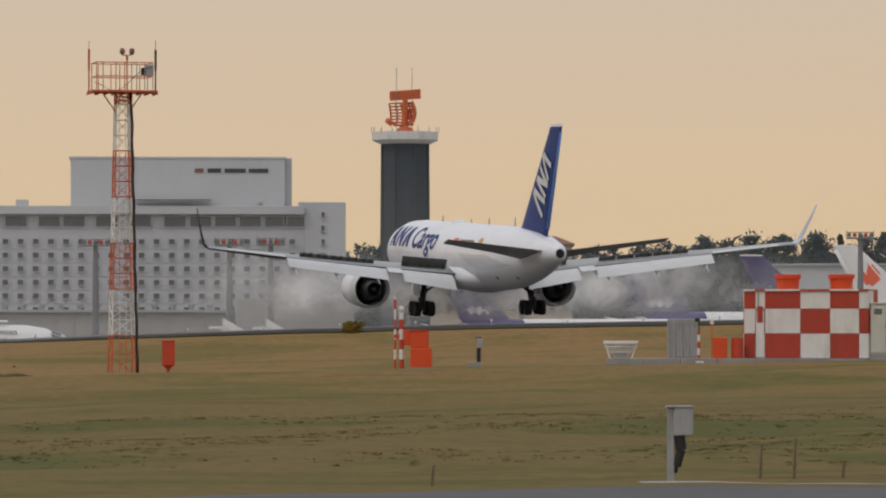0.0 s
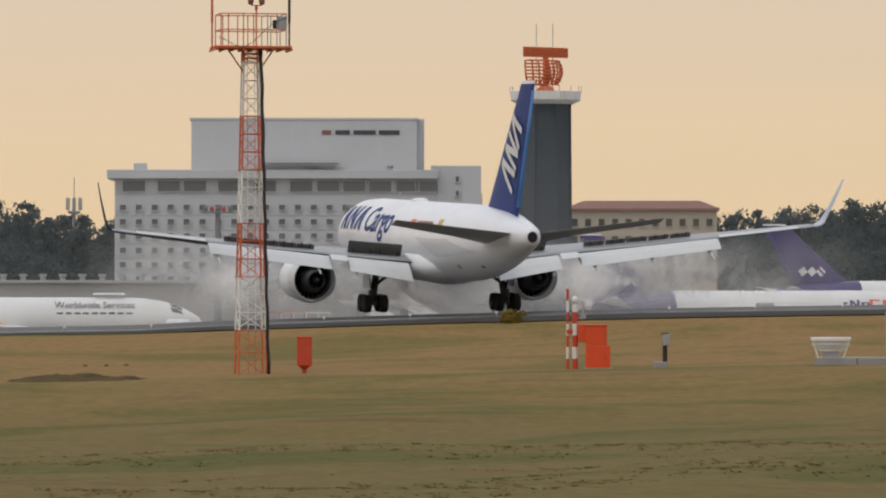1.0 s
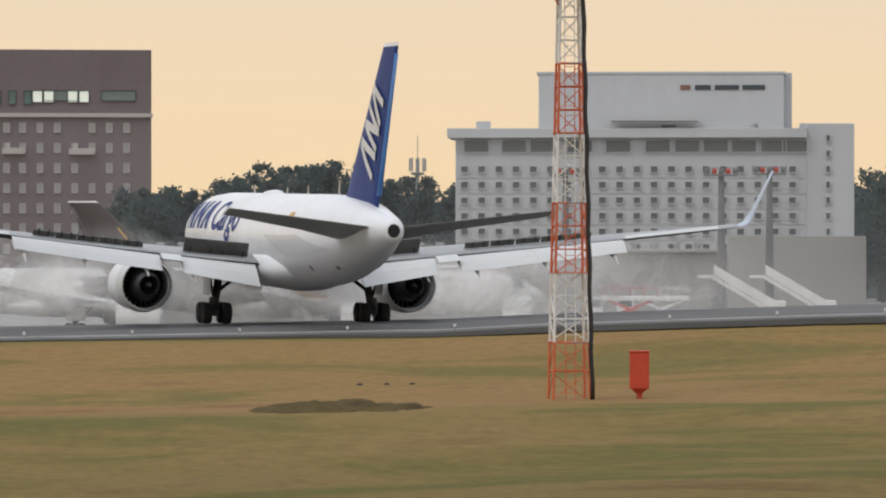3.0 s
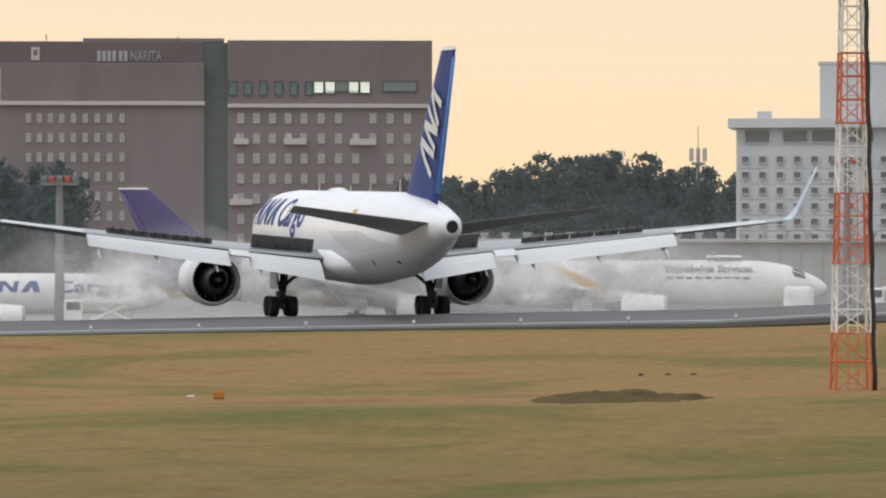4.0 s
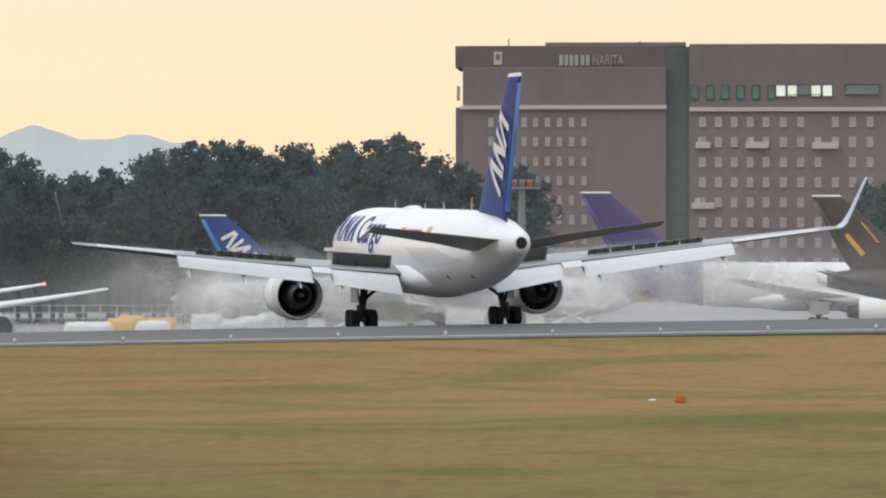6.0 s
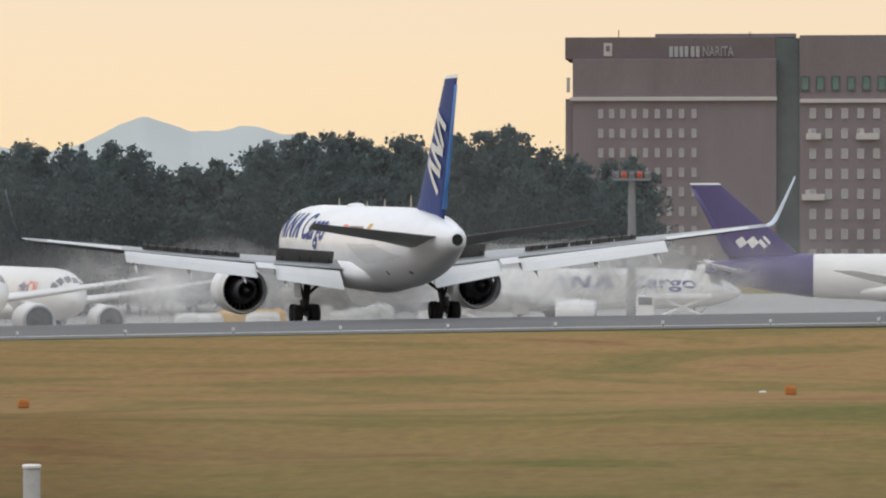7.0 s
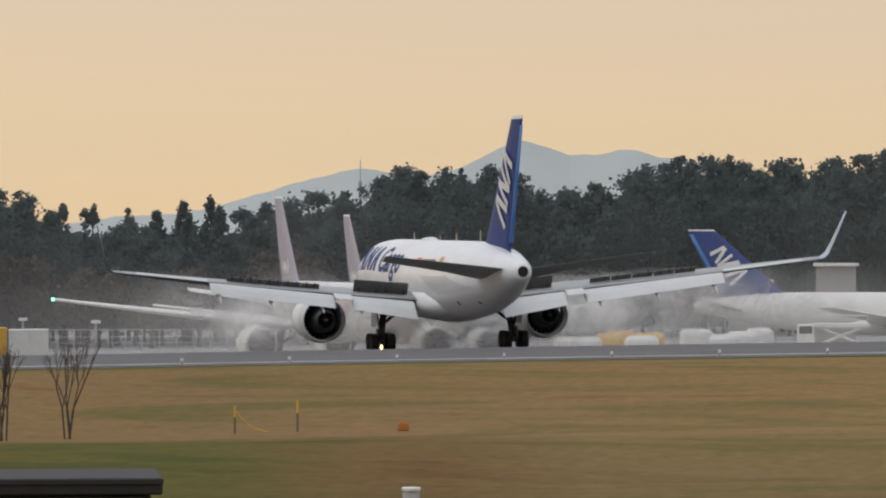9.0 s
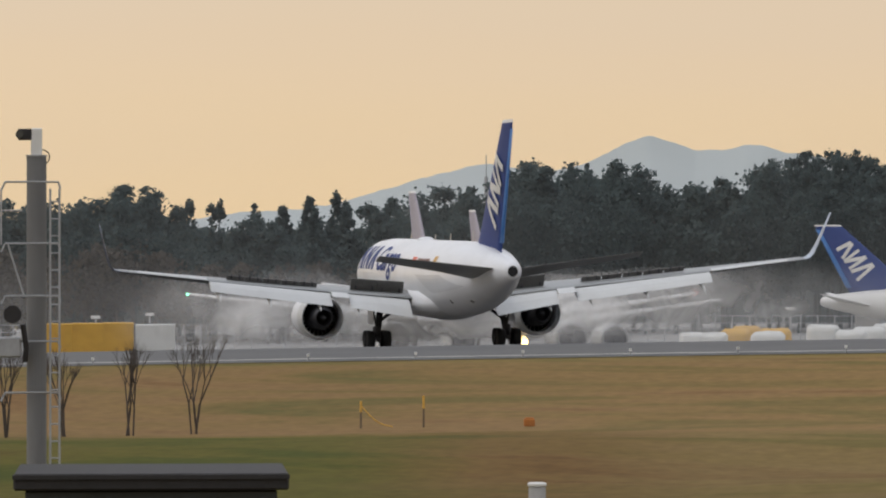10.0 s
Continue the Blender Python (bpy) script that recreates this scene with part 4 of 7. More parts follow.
    for r in range(9):
        part("storey_ledge", boxed((X(1182) + X(1798)) / 2, -0.02, Z(-141 + 27.5 * r), X(1798) - X(1182), 0.22, 0.16), HOTEL_WHITE, th)


def hotel_brick():
    d = 1050
    s = d / 8000
    base = ground_z(250, d)
    th = thing("brick_hotel", facing(260, d, base), "tall dark red-brown brick hotel with pale cornices", "hotel building")
    X = lambda u: (u - 260) * s
    Z = lambda v: level(v, d) - base
    top = Z(-366)
    part("east_wing", boxed((X(281) + X(643)) / 2, 12, top / 2, X(643) - X(281), 24, top, 0.1), HOTEL_BRICK, th)
    part("link_block", boxed((X(236) + X(283)) / 2, 14, top / 2 - 0.3, X(283) - X(236), 24, top - 0.5), mat("slate_glazing", (0.085, 0.105, 0.11), 0.35, vary=0.2, scale=0.3, fine=2), th)
    part("west_wing", boxed((X(-120) + X(240)) / 2, 13, Z(-325) / 2, X(240) - X(-120), 26, Z(-325), 0.1), HOTEL_BRICK, th)
    part("penthouse", boxed((X(-134) + X(240)) / 2, 14, (Z(-325) + Z(-364)) / 2, X(240) - X(-134), 24, Z(-364) - Z(-325), 0.1), mat("dark_brick_band", (0.145, 0.115, 0.120), 0.85, vary=0.15, scale=0.15, fine=2), th)
    part("corner_slab", boxed((X(-134) + X(-122)) / 2, 15, Z(-255) / 2, X(-122) - X(-134), 22, Z(-255)), HOTEL_BRICK, th)
    part("blind", boxed(X(-129), 3.9, Z(-280), 6 * s, 0.3, 26 * s), HOTEL_BAND, th)
    part("cornice", boxed((X(-124) + X(241)) / 2, -0.25, Z(-254), X(241) - X(-124), 0.9, 7 * s, 0.05), HOTEL_BAND, th)
    part("cornice", boxed((X(281) + X(645)) / 2, -0.25, Z(-250), X(645) - X(281), 0.9, 7 * s, 0.05), HOTEL_BAND, th)
    me = window_mesh("hotel_window", 10.5 * s, 16.5 * s, GLASS_PALE, HOTEL_BAND, 0.25, 0.14)
    put_windows(th, me, [X(304 + 28 * k) for k in range(4)] + [X(416 + 30.5 * k) for k in range(7)], [Z(-228 + 35.5 * r) for r in range(8)], -0.02, skip={(r, c) for r in range(8) for c in range(11) if (r * 11 + c) % 23 == 7})
    me = window_mesh("narrow_window", 7.5 * s, 15 * s, GLASS_PALE, HOTEL_BAND, 0.25, 0.12)
    put_windows(th, me, [X(-70 + 19 * k + 0.5 * k * k * 0.4) for k in range(9)], [Z(-228 + 34.5 * r) for r in range(8)], -0.02)
    # restaurant storey
    me = window_mesh("tall_window", 13 * s, 24 * s, mat("green_glass", (0.10, 0.17, 0.16), 0.2, vary=0.3, scale=0.2, bump=0), TOWER_DARK, 0.25, 0.12)
    for k in range(6):
        w = new("tall_window", me)
        w.parent, w.location = th, (X(290 + 27 * k), -0.02, Z(-281))
    me = window_mesh("lit_window", 17 * s, 20 * s, LIT_WINDOW, TOWER_DARK, 0.25, 0.12)
    for u in (442, 462, 504, 524):
        w = new("lit_window", me)
        w.parent, w.location = th, (X(u), -0.02, Z(-283))
    me = window_mesh("strip_window", 60 * s, 18 * s, mat("strip_glass", (0.16, 0.21, 0.21), 0.2, vary=0.3, scale=0.2, bump=0), TOWER_DARK, 0.25, 0.12)
    for u in (484, 585):
        w = new("strip_window", me)
        w.parent, w.location = th, (X(u) if u == 585 else X(483), -0.015 if u == 585 else 0.06, Z(-285))
    # pale balconies and air units on the east wing
    for u, v, w_ in ((305, -187, 26), (400, -187, 40), (520, -186, 46), (305, -80, 40)):
        part("air_unit", boxed(X(u), -0.6, Z(v), w_ * s, 1.1, 11 * s, 0.05), HOTEL_BAND, th)
        part("air_unit", boxed(X(u) - w_ * s * 0.25, -0.6, Z(v - 9), w_ * s * 0.2, 0.9, 9 * s, 0.05), HOTEL_BAND, th)
    # sign: two plain blocks, then the place name
    for u in (54, 63, 72, 81, 92, 101):
        part("sign_mark", boxed(X(u), 1.85, Z(-338), 6.5 * s, 0.2, 19 * s, 0.02), GALV, th)
    cu = bpy.data.curves.new("sign_lettering", "FONT")
    cu.body, cu.size, cu.extrude, cu.align_x = "NARITA", 25 * s, 0.1, "LEFT"
    ob = new("sign_lettering", cu)
    ob.parent, ob.location, ob.rotation_euler = th, (X(109), 1.8, Z(-330)), (radians(90), 0, 0)
    ob.scale = (0.62, 1, 1)
    cu.materials.append(GALV)
    part("emblem_panel", boxed(X(-58), 1.9, Z(-342), 15 * s, 0.2, 23 * s, 0.02), HOTEL_BAND, th)
    part("emblem_mark", boxed(X(-58), 1.75, Z(-344), 7 * s, 0.2, 10 * s, 0.02), HOTEL_BRICK, th)
    for u, h in ((-40, 12), (193, 8)):
        part("antenna", rods([((X(u), 6, top - 0.4), (X(u), 6, top + h * s), 0.12)]), DARK_METAL, th)
    part("roof_plant", boxed(X(150), 10, top + 0.2, 250 * s, 8, 0.9), HOTEL_BRICK, th)


def radar_tower():
    d = 590
    s = d / 8000
    base = ground_z(2044, d)
    th = thing("radar_tower", facing(2010, d, base), "dark slate tower with a pale deck and red radar", "radar tower")
    Z = lambda v: level(v, d) - base
    top = Z(-355)
    r = 51 * s
    ring = lambda z, rr: [(rr * math.cos(2 * math.pi * i / 8 + 0.39), rr * math.sin(2 * math.pi * i / 8 + 0.39), z) for i in range(8)]
    part("shaft", loft([ring(0, r * 1.06), ring(top, r)]), TOWER_DARK, th)
    for k in range(8):
        a = 2 * math.pi * k / 8 + 0.39
        part("corner_rib", rods([((r * 1.07 * math.cos(a), r * 1.07 * math.sin(a), 0), (r * 1.01 * math.cos(a), r * 1.01 * math.sin(a), top), 0.16)], 4), TOWER_DARK, th)
    part("deck", loft([ring(top - 0.1, r * 1.06), ring(top + 0.5, r * 1.42), ring(Z(-378), r * 1.46), ring(Z(-378) + 0.02, 0.2)]), PAINT_WHITE, th, "pale overhanging deck")
    for k in range(16):
        a = 2 * math.pi * k / 16
        z = Z(-378)
        part("rail_post", rods([((r * 1.36 * math.cos(a), r * 1.36 * math.sin(a), z), (r * 1.36 * math.cos(a), r * 1.36 * math.sin(a), z + 0.8), 0.05)]), GALV, th)
    part("pedestal", loft([ring(Z(-378), 1.5), ring(Z(-386), 1.2), ring(Z(-390), 0.6)]), MAST_RED, th)
    # the turning head: a curved lattice dish that looks along +y, a flat bar above it and a feed horn on an arm
    head = part("radar_head", rods([((0, 0, Z(-390)), (0, 0, Z(-446)), 0.42), ((0, 0, Z(-398)), (0, -1.0, Z(-418)), 0.2), ((-1.1, 0, Z(-392)), (0, -1.0, Z(-428)), 0.14), ((1.1, 0, Z(-392)), (0, -1.0, Z(-428)), 0.14)], 8), MAST_RED, th, "turning red antenna mount")
    dish = bmesh.new()
    zs = np.linspace(Z(-393), Z(-439), 8)
    bow = lambda x, k: -1.1 + 1.5 * (x / 44) ** 2 + 0.5 * ((k - 3.5) / 3.5) ** 2
    for k, z in enumerate(zs):
        w = 44 - 9 * abs((k - 4.2) / 4.2) ** 2
        pts = [Vector((x * s, bow(x, k), float(z))) for x in np.linspace(-w, w, 11)]
        for a, b in zip(pts, pts[1:]):
            rod(dish, a, b, 0.13, None, 5)
    for q in np.linspace(-1, 1, 9):
        pts = [Vector((q * (44 - 9 * abs((k - 4.2) / 4.2) ** 2) * s, bow(q * 44, k), float(z))) for k, z in enumerate(zs)]
        for a, b in zip(pts, pts[1:]):
            rod(dish, a, b, 0.15, None, 5)
    part("radar_dish", dish, MAST_RED, head, "red curved lattice antenna")
    bar = bmesh.new()
    for z in np.linspace(Z(-447), Z(-463), 5):
        rod(bar, (-52 * s, 0, float(z)), (52 * s, 0, float(z)), 0.16, None, 5)
    for x in np.linspace(-52, 52, 14):
        rod(bar, (x * s, 0, Z(-447)), (x * s, 0, Z(-463)), 0.14, None, 5)
    part("radar_bar", bar, MAST_RED, head, "flat red upper antenna")
    part("feed_horn", rods([((0, 0, Z(-390)), (0, 3.0, Z(-396)), 0.16), ((0, 2.7, Z(-396)), (0, 3.4, Z(-402)), 0.45)], 8), MAST_RED, head, "feed horn on an arm")
    for u in (-18, 14):
        part("lightning_rod", rods([((u * s, 1.5, Z(-378)), (u * s, 1.5, Z(-512)), 0.06)]), GALV, th)
    return head


def hall(name, label, u0, u1, v_top, d, depth, wall_paint, roof_paint=None, bays=0):
    base = ground_z((u0 + u1) / 2, d) - 1.0
    s = d / 8000
    um = (u0 + u1) / 2
    th = thing(name, facing(um, d, base), label, "building")
    h = level(v_top, d) - base
    w = (u1 - u0) * s
    part("wall", boxed(0, depth / 2, h / 2, w, depth, h, 0.06), wall_paint, th)
    part("roof", boxed(0, depth / 2 - 0.2, h + 0.22, w + 0.8, depth + 1.2, 0.45, 0.05), roof_paint or wall_paint, th)
    for k in range(bays):
        x = -w / 2 + w * (k + 0.5) / bays
        part("wall_rib", boxed(x - w / bays / 2 + 0.25, -0.12, h / 2, 0.35, 0.25, h - 0.1), wall_paint, th)
        if k % 3 == 1:
            part("loading_door", boxed(x, -0.05, h * 0.62 - 1.2, w / bays * 0.6, 0.12, 2.6), GALV, th)
    return th, h, w


hotel_white()
hotel_brick()
radar_head = radar_tower()
terminal, th_h, th_w = hall("cargo_terminal", "long low grey cargo terminal with roof fans", 560, 1860, -8, 600, 22, SHED_GREY, None, 34)
for k in range(34):
    x = -th_w / 2 + th_w * (k + 0.5) / 34
    part("roof_fan", rods([((x, 3, th_h + 0.42), (x, 3, th_h + 1.0), 0.42), ((x, 3, th_h + 1.0), (x, 3, th_h + 1.35), 0.62)], 10), GALV, terminal)
part("annex", boxed(th_w / 2 - 6, -3, 6.5, 18, 6, 13, 0.06), SHED_GREY, terminal)
brown, br_h, br_w = hall("brown_roofed_building", "beige building with a red-brown roof", 2045, 2330, -150, 750, 14, BEIGE, ROOF_RED)
part("roof_ridge", loft([[(-br_w / 2 - 0.6, -0.8, br_h + 0.4), (br_w / 2 + 0.6, -0.8, br_h + 0.4), (br_w / 2 + 0.6, 14.8, br_h + 0.4), (-br_w / 2 - 0.6, 14.8, br_h + 0.4)], [(-br_w / 2 + 3, 5, br_h + 1.9), (br_w / 2 - 3, 5, br_h + 1.9), (br_w / 2 - 3, 9, br_h + 1.9), (-br_w / 2 + 3, 9, br_h + 1.9)]]), ROOF_RED, brown)
put_windows(brown, window_mesh("window", 1.2, 1.5, GLASS, BEIGE, 0.25, 0.12), [-br_w / 2 + 1.4 + 2.4 * k for k in range(int(br_w / 2.4))], [br_h - 2.1 - 3.1 * k for k in range(4)], -0.02)
hall("hangar", "pale grey hangar behind the parked aircraft", 2700, 3700, -110, 755, 20, HOTEL_WHITE, SHED_GREY, 12)
hall("apron_hut", "small grey hut with an overhanging flat roof", -360, -290, 0, 640, 5, SHED_GREY, PAINT_WHITE, 2)
hall("apron_hut", "small grey hut with an overhanging flat roof", -515, -440, 30, 610, 5, SHED_GREY, PAINT_WHITE, 2)


POLE_GREY = mat("weathered_pole_grey", (0.17, 0.17, 0.17), 0.7, vary=0.12, scale=0.6, fine=5, streak=4)


def floodlight(u, d, v_top, label="tall grey apron floodlight mast with a lamp head"):
    p = foot(u, d)
    h = level(v_top, d) - p.z
    th = thing("floodlight_mast", facing(u, d, p.z), label, "floodlight mast", "apron floodlights")
    part("pole", loft([[(r * math.cos(2 * math.pi * i / 10), r * math.sin(2 * math.pi * i / 10), z) for i in range(10)] for z, r in ((0, 0.62), (h * 0.5, 0.5), (h, 0.34))]), POLE_GREY, th)
    part("platform", boxed(0, 0, h - 0.4, 4.2, 1.6, 0.25), POLE_GREY, th)
    for k in range(5):
        part("lamp", boxed(-1.7 + 0.85 * k, -0.7, h + 0.1, 0.6, 0.4, 0.6, 0.06, Matrix.Rotation(0.4, 3, "X")), RED if k % 2 else POLE_GREY, th)
    part("rail", rods([((-2.1, -0.8, h + 0.5), (2.1, -0.8, h + 0.5), 0.05), ((-2.1, -0.8, h - 0.3), (-2.1, -0.8, h + 0.9), 0.05), ((2.1, -0.8, h - 0.3), (2.1, -0.8, h + 0.9), 0.05)]), POLE_GREY, th)


for u, d, v in ((1650, 560, -150), (1735, 565, -152), (1375, 590, -150), (-15, 500, -118), (2255, 570, -90), (2940, 600, -165), (3110, 600, -160)):
    floodlight(u, d, v)


def aerial_mast(u, d, v_top, ring=True):
    p = foot(u, d)
    h = level(v_top, d) - p.z
    th = thing("telecom_mast", facing(u, d, p.z), "slim telecom mast with a ring of aerials", "telecom mast")
    part("pole", rods([((0, 0, 0), (0, 0, h), 0.35), ((0, 0, h), (0, 0, h + 4), 0.08)], 8), GALV, th)
    if not ring:
        return
    part("aerial_ring", loft([[(r * math.cos(2 * math.pi * i / 12), r * math.sin(2 * math.pi * i / 12), z) for i in range(12)] for z, r in ((h - 3.2, 0.4), (h - 3.0, 1.2), (h - 2.6, 1.25), (h - 2.5, 0.4))]), GALV, th)
    for k in range(8):
        a = 2 * math.pi * k / 8
        part("aerial", boxed(1.4 * math.cos(a), 1.4 * math.sin(a), h - 1.2, 0.35, 0.35, 2.4, 0.04), GALV, th)


aerial_mast(1113, 820, -175)
aerial_mast(-1165, 830, -150, False)


# ---- woods and hills ----
TREE_TOP = [(-2300, -118), (-1950, -98), (-1786, -130), (-1720, -100), (-1680, -82), (-1500, -85), (-1400, -80), (-1336, -100), (-1260, -120), (-1180, -130), (-1096, -168), (-1000, -166), (-936, -188),
            (-890, -140), (-830, -128), (-740, -140), (-660, -180), (-600, -188), (-476, -178), (-400, -180), (-300, -190), (-218, -205), (-160, -160), (-100, -140), (640, -112), (700, -112), (814, -145), (900, -160),
            (1000, -160), (1064, -140), (1164, -128), (1860, -150), (1990, -145), (2100, -95), (2450, -150), (2700, -165), (3100, -165), (3400, -160), (4300, -170)]


def tree_top(u):
    return float(np.interp(u, [a for a, b in TREE_TOP], [b for a, b in TREE_TOP]))


def add_tree(vs, fs, ns, p, h, crown, conical, rnd, n):
    """Leaf clumps gathered into boughs round a leaning axis, thinning outwards, with gaps between; ns takes the shading directions."""
    lean = rnd.randn(2) * 0.03 * h
    m = 40
    z = (0.30 + 0.66 * rnd.rand(m)) * h
    f = (z / h - 0.28) / 0.72
    r = crown * ((1 - f) * 0.98 + 0.02) if conical else crown * np.sqrt(np.clip(1 - (1.75 * f - 0.72) ** 2, 0.04, 1)) * (0.5 + 0.6 * rnd.rand(m))
    a = rnd.rand(m) * 6.283
    b = np.stack([r * 0.6 * np.cos(a), r * 0.6 * np.sin(a), z, np.maximum(0.35 if conical else 0.6, r * (0.30 if conical else 0.50))], 1)
    b = np.vstack([b, [0, 0, h * 0.96, crown * (0.06 if conical else 0.2)], [0.1, 0.1, h * 0.88, crown * (0.10 if conical else 0.3)]])
    q = b[rnd.randint(len(b), size=n)]
    off = rnd.randn(n, 3) * q[:, 3:4] * np.array([0.52, 0.52, 0.42 if not conical else 0.8])
    mid = np.stack([p.x + q[:, 0] + lean[0] * q[:, 2] / h, p.y + q[:, 1] + lean[1] * q[:, 2] / h, p.z + q[:, 2]], 1)
    c = mid + off
    out = off / (q[:, 3:4] * 0.6) + np.stack([q[:, 0], q[:, 1], (q[:, 2] - 0.55 * h)], 1) / (crown + 0.1) * 0.9 + np.array([0, 0, 0.25])
    out /= np.linalg.norm(out, axis=1, keepdims=True) + 1e-9
    s = (0.16 + 0.24 * rnd.rand(n, 1))
    t1 = rnd.randn(n, 3)
    t1 /= np.linalg.norm(t1, axis=1, keepdims=True)
    t2 = np.cross(t1, rnd.randn(n, 3))
    t2 /= np.linalg.norm(t2, axis=1, keepdims=True) + 1e-9
    t2 *= np.where((np.cross(t1, t2) * out).sum(1, keepdims=True) < 0, -1.0, 1.0)
    quad = np.stack([c - t1 * s - t2 * s * 0.5, c + t1 * s * 0.8 - t2 * s * 0.7, c + t1 * s * 1.1 + t2 * s * 0.5, c - t1 * s * 0.6 + t2 * s * 0.9], 1).reshape(-1, 3)
    k0 = len(vs)
    vs.extend(map(tuple, quad.tolist()))
    ns.extend(map(tuple, np.repeat(out, 4, 0).tolist()))
    fs.extend((k0 + 4 * i, k0 + 4 * i + 1, k0 + 4 * i + 2, k0 + 4 * i + 3) for i in range(n))
    k0 = len(vs)
    for zz, rr in ((0, 0.4), (h * 0.85, 0.1)):
        for k in range(4):
            vs.append((p.x + lean[0] * zz / h + rr * math.cos(1.57 * k), p.y + lean[1] * zz / h + rr * math.sin(1.57 * k), p.z + zz))
            ns.append((math.cos(1.57 * k), math.sin(1.57 * k), 0.0))
    for k in range(4):
        fs.append((k0 + k, k0 + (k + 1) % 4, k0 + 4 + (k + 1) % 4, k0 + 4 + k))


def leafy(name, vs, fs, ns, material, parent=None):
    ob = raw(name, vs, fs, material, parent, smooth=True)
    ob.data.normals_split_custom_set_from_vertices(ns)
    return ob


def wood(name, u0, u1, d0, rows, step, drop, material, label, seed, n=2100, cone=0.1, gap=None):
    rnd = np.random.RandomState(seed)
    vs, fs, ns = [], [], []
    for r in range(rows):
        u = u0 + rnd.rand() * step
        while u < u1:
            if not gap or not (gap[0] < u < gap[1]):
                d = d0 + 14 * r + 8 * rnd.rand()
                p = foot(u, d)
                spruces = -1700 < u < -1380
                con = rnd.rand() < (0.5 if spruces else cone)
                rise = (-20 if con else 12) if spruces and not drop else 0
                top = level(tree_top(u) + drop + rise + (rnd.randn() * 6 - 9) + (12 if r == 0 else 0), d)
                add_tree(vs, fs, ns, p, top - p.z, (6.2 + 1.2 * rnd.rand()) if con and spruces else (4.1 + 2.6 * rnd.rand()) * (0.62 if con else 1), con, rnd, n)
            u += step * (0.6 + 0.8 * rnd.rand())
    return tagged(leafy(name, vs, fs, ns, material), label, "trees", kind="stuff")


wood("distant_wood", -2400, 20, 770, 3, 62, 0, LEAF, "dark evergreen wood along the airfield edge", 3, gap=None)
wood("distant_wood", 560, 1260, 800, 3, 62, 0, LEAF, "dark evergreen wood along the airfield edge", 4)
wood("distant_wood", 1840, 4300, 820, 3, 70, 0, LEAF, "dark evergreen wood along the airfield edge", 5, n=1600)
wood("undergrowth", -2400, -1250, 735, 2, 60, 95, LEAF_AUTUMN, "brownish autumn shrubs before the wood", 6, n=900, cone=0.0)
wood("undergrowth", -2400, 20, 755, 1, 45, 55, LEAF, "dark shrubs before the wood", 8, n=900, cone=0.0)
wood("undergrowth", 640, 1240, 780, 2, 50, 80, LEAF, "dark shrubs before the wood", 9, n=800, cone=0.0)
wood("undergrowth", 1840, 4300, 800, 2, 55, 80, LEAF, "dark shrubs before the wood", 10, n=600, cone=0.0)


def bank(name, u0, u1, d, drop, material):
    """The closed inside of the wood: an uneven leafy mass behind the front trees."""
    us = spread(u0, u1, 14)
    vs, fs = [], []
    for i, u in enumerate(us):
        for k in range(6):
            dd = d + 3.0 * noise.noise((u * 0.03, k * 1.3, 2.0))
            v1, v0 = tree_top(u) + drop - 6 + 16 * noise.noise((u * 0.05, 3.3, 0)), 110
            p = along(u, dd)
            vs.append((p.x, p.y, level(v0 + (v1 - v0) * k / 5, dd)))
    n = 6
    for i in range(len(us) - 1):
        for k in range(5):
            fs.append((i * n + k, (i + 1) * n + k, (i + 1) * n + k + 1, i * n + k + 1))
    return tagged(raw(name, vs, fs, material, smooth=False), "dense dark inside of an evergreen wood", "trees", kind="stuff")


bank("wood_interior", -2400, 20, 815, 34, LEAF)
bank("wood_interior", 560, 1260, 845, 34, LEAF)
bank("wood_interior", 1840, 4300, 865, 34, LEAF)


def hills(name, ridge, d, label):
    us = spread(ridge[0][0], ridge[-1][0], 10)
    vs, fs = [], []
    for u in us:
        v = float(np.interp(u, [a for a, b in ridge], [b for a, b in ridge])) - 3 * noise.noise((u * 0.03, 0.5, 0)) - 1.5 * noise.noise((u * 0.15, 1.5, 0))
        z = level(v, d)
        for k in range(7):
            f = k / 6
            dd = d - 420 * (1 - f) ** 1.3
            p = along(u + 22 * noise.noise((u * 0.02, f * 3, 7)) * (1 - f), dd)
            vs.append((p.x, p.y, -8 + (z + 8) * f ** 1.2))
    for i in range(len(us) - 1):
        for k in range(6):
            fs.append((i * 7 + k, (i + 1) * 7 + k, (i + 1) * 7 + k + 1, i * 7 + k + 1))
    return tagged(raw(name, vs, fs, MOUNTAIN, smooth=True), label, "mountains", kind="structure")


hills("mountain_ridge", [(-2400, -40), (-1760, -62), (-1650, -82), (-1500, -92), (-1420, -105), (-1300, -140), (-1200, -166), (-1165, -174), (-1120, -165), (-1060, -160), (-990, -172), (-930, -205), (-890, -222), (-872, -224), (-840, -212), (-790, -196), (-750, -198), (-705, -205), (-680, -205), (-640, -192), (-560, -182), (-480, -170), (-300, -120), (-100, -40)], 4600, "mountain ridge far away, blue-grey with painted distance haze")


# ---- near things on the meadow ----
def striped(thing_, name, x, y, z0, z1, r, pitch, first=0, n=12):
    """A post in red and white lengths."""
    z, k = z0, first
    while z < z1 - 0.01:
        zz = min(z1, z + pitch)
        part(name, rods([((x, y, z), (x, y, zz), r)], n), RED if k % 2 == 0 else PAINT_WHITE, thing_)
        z, k = zz, k + 1


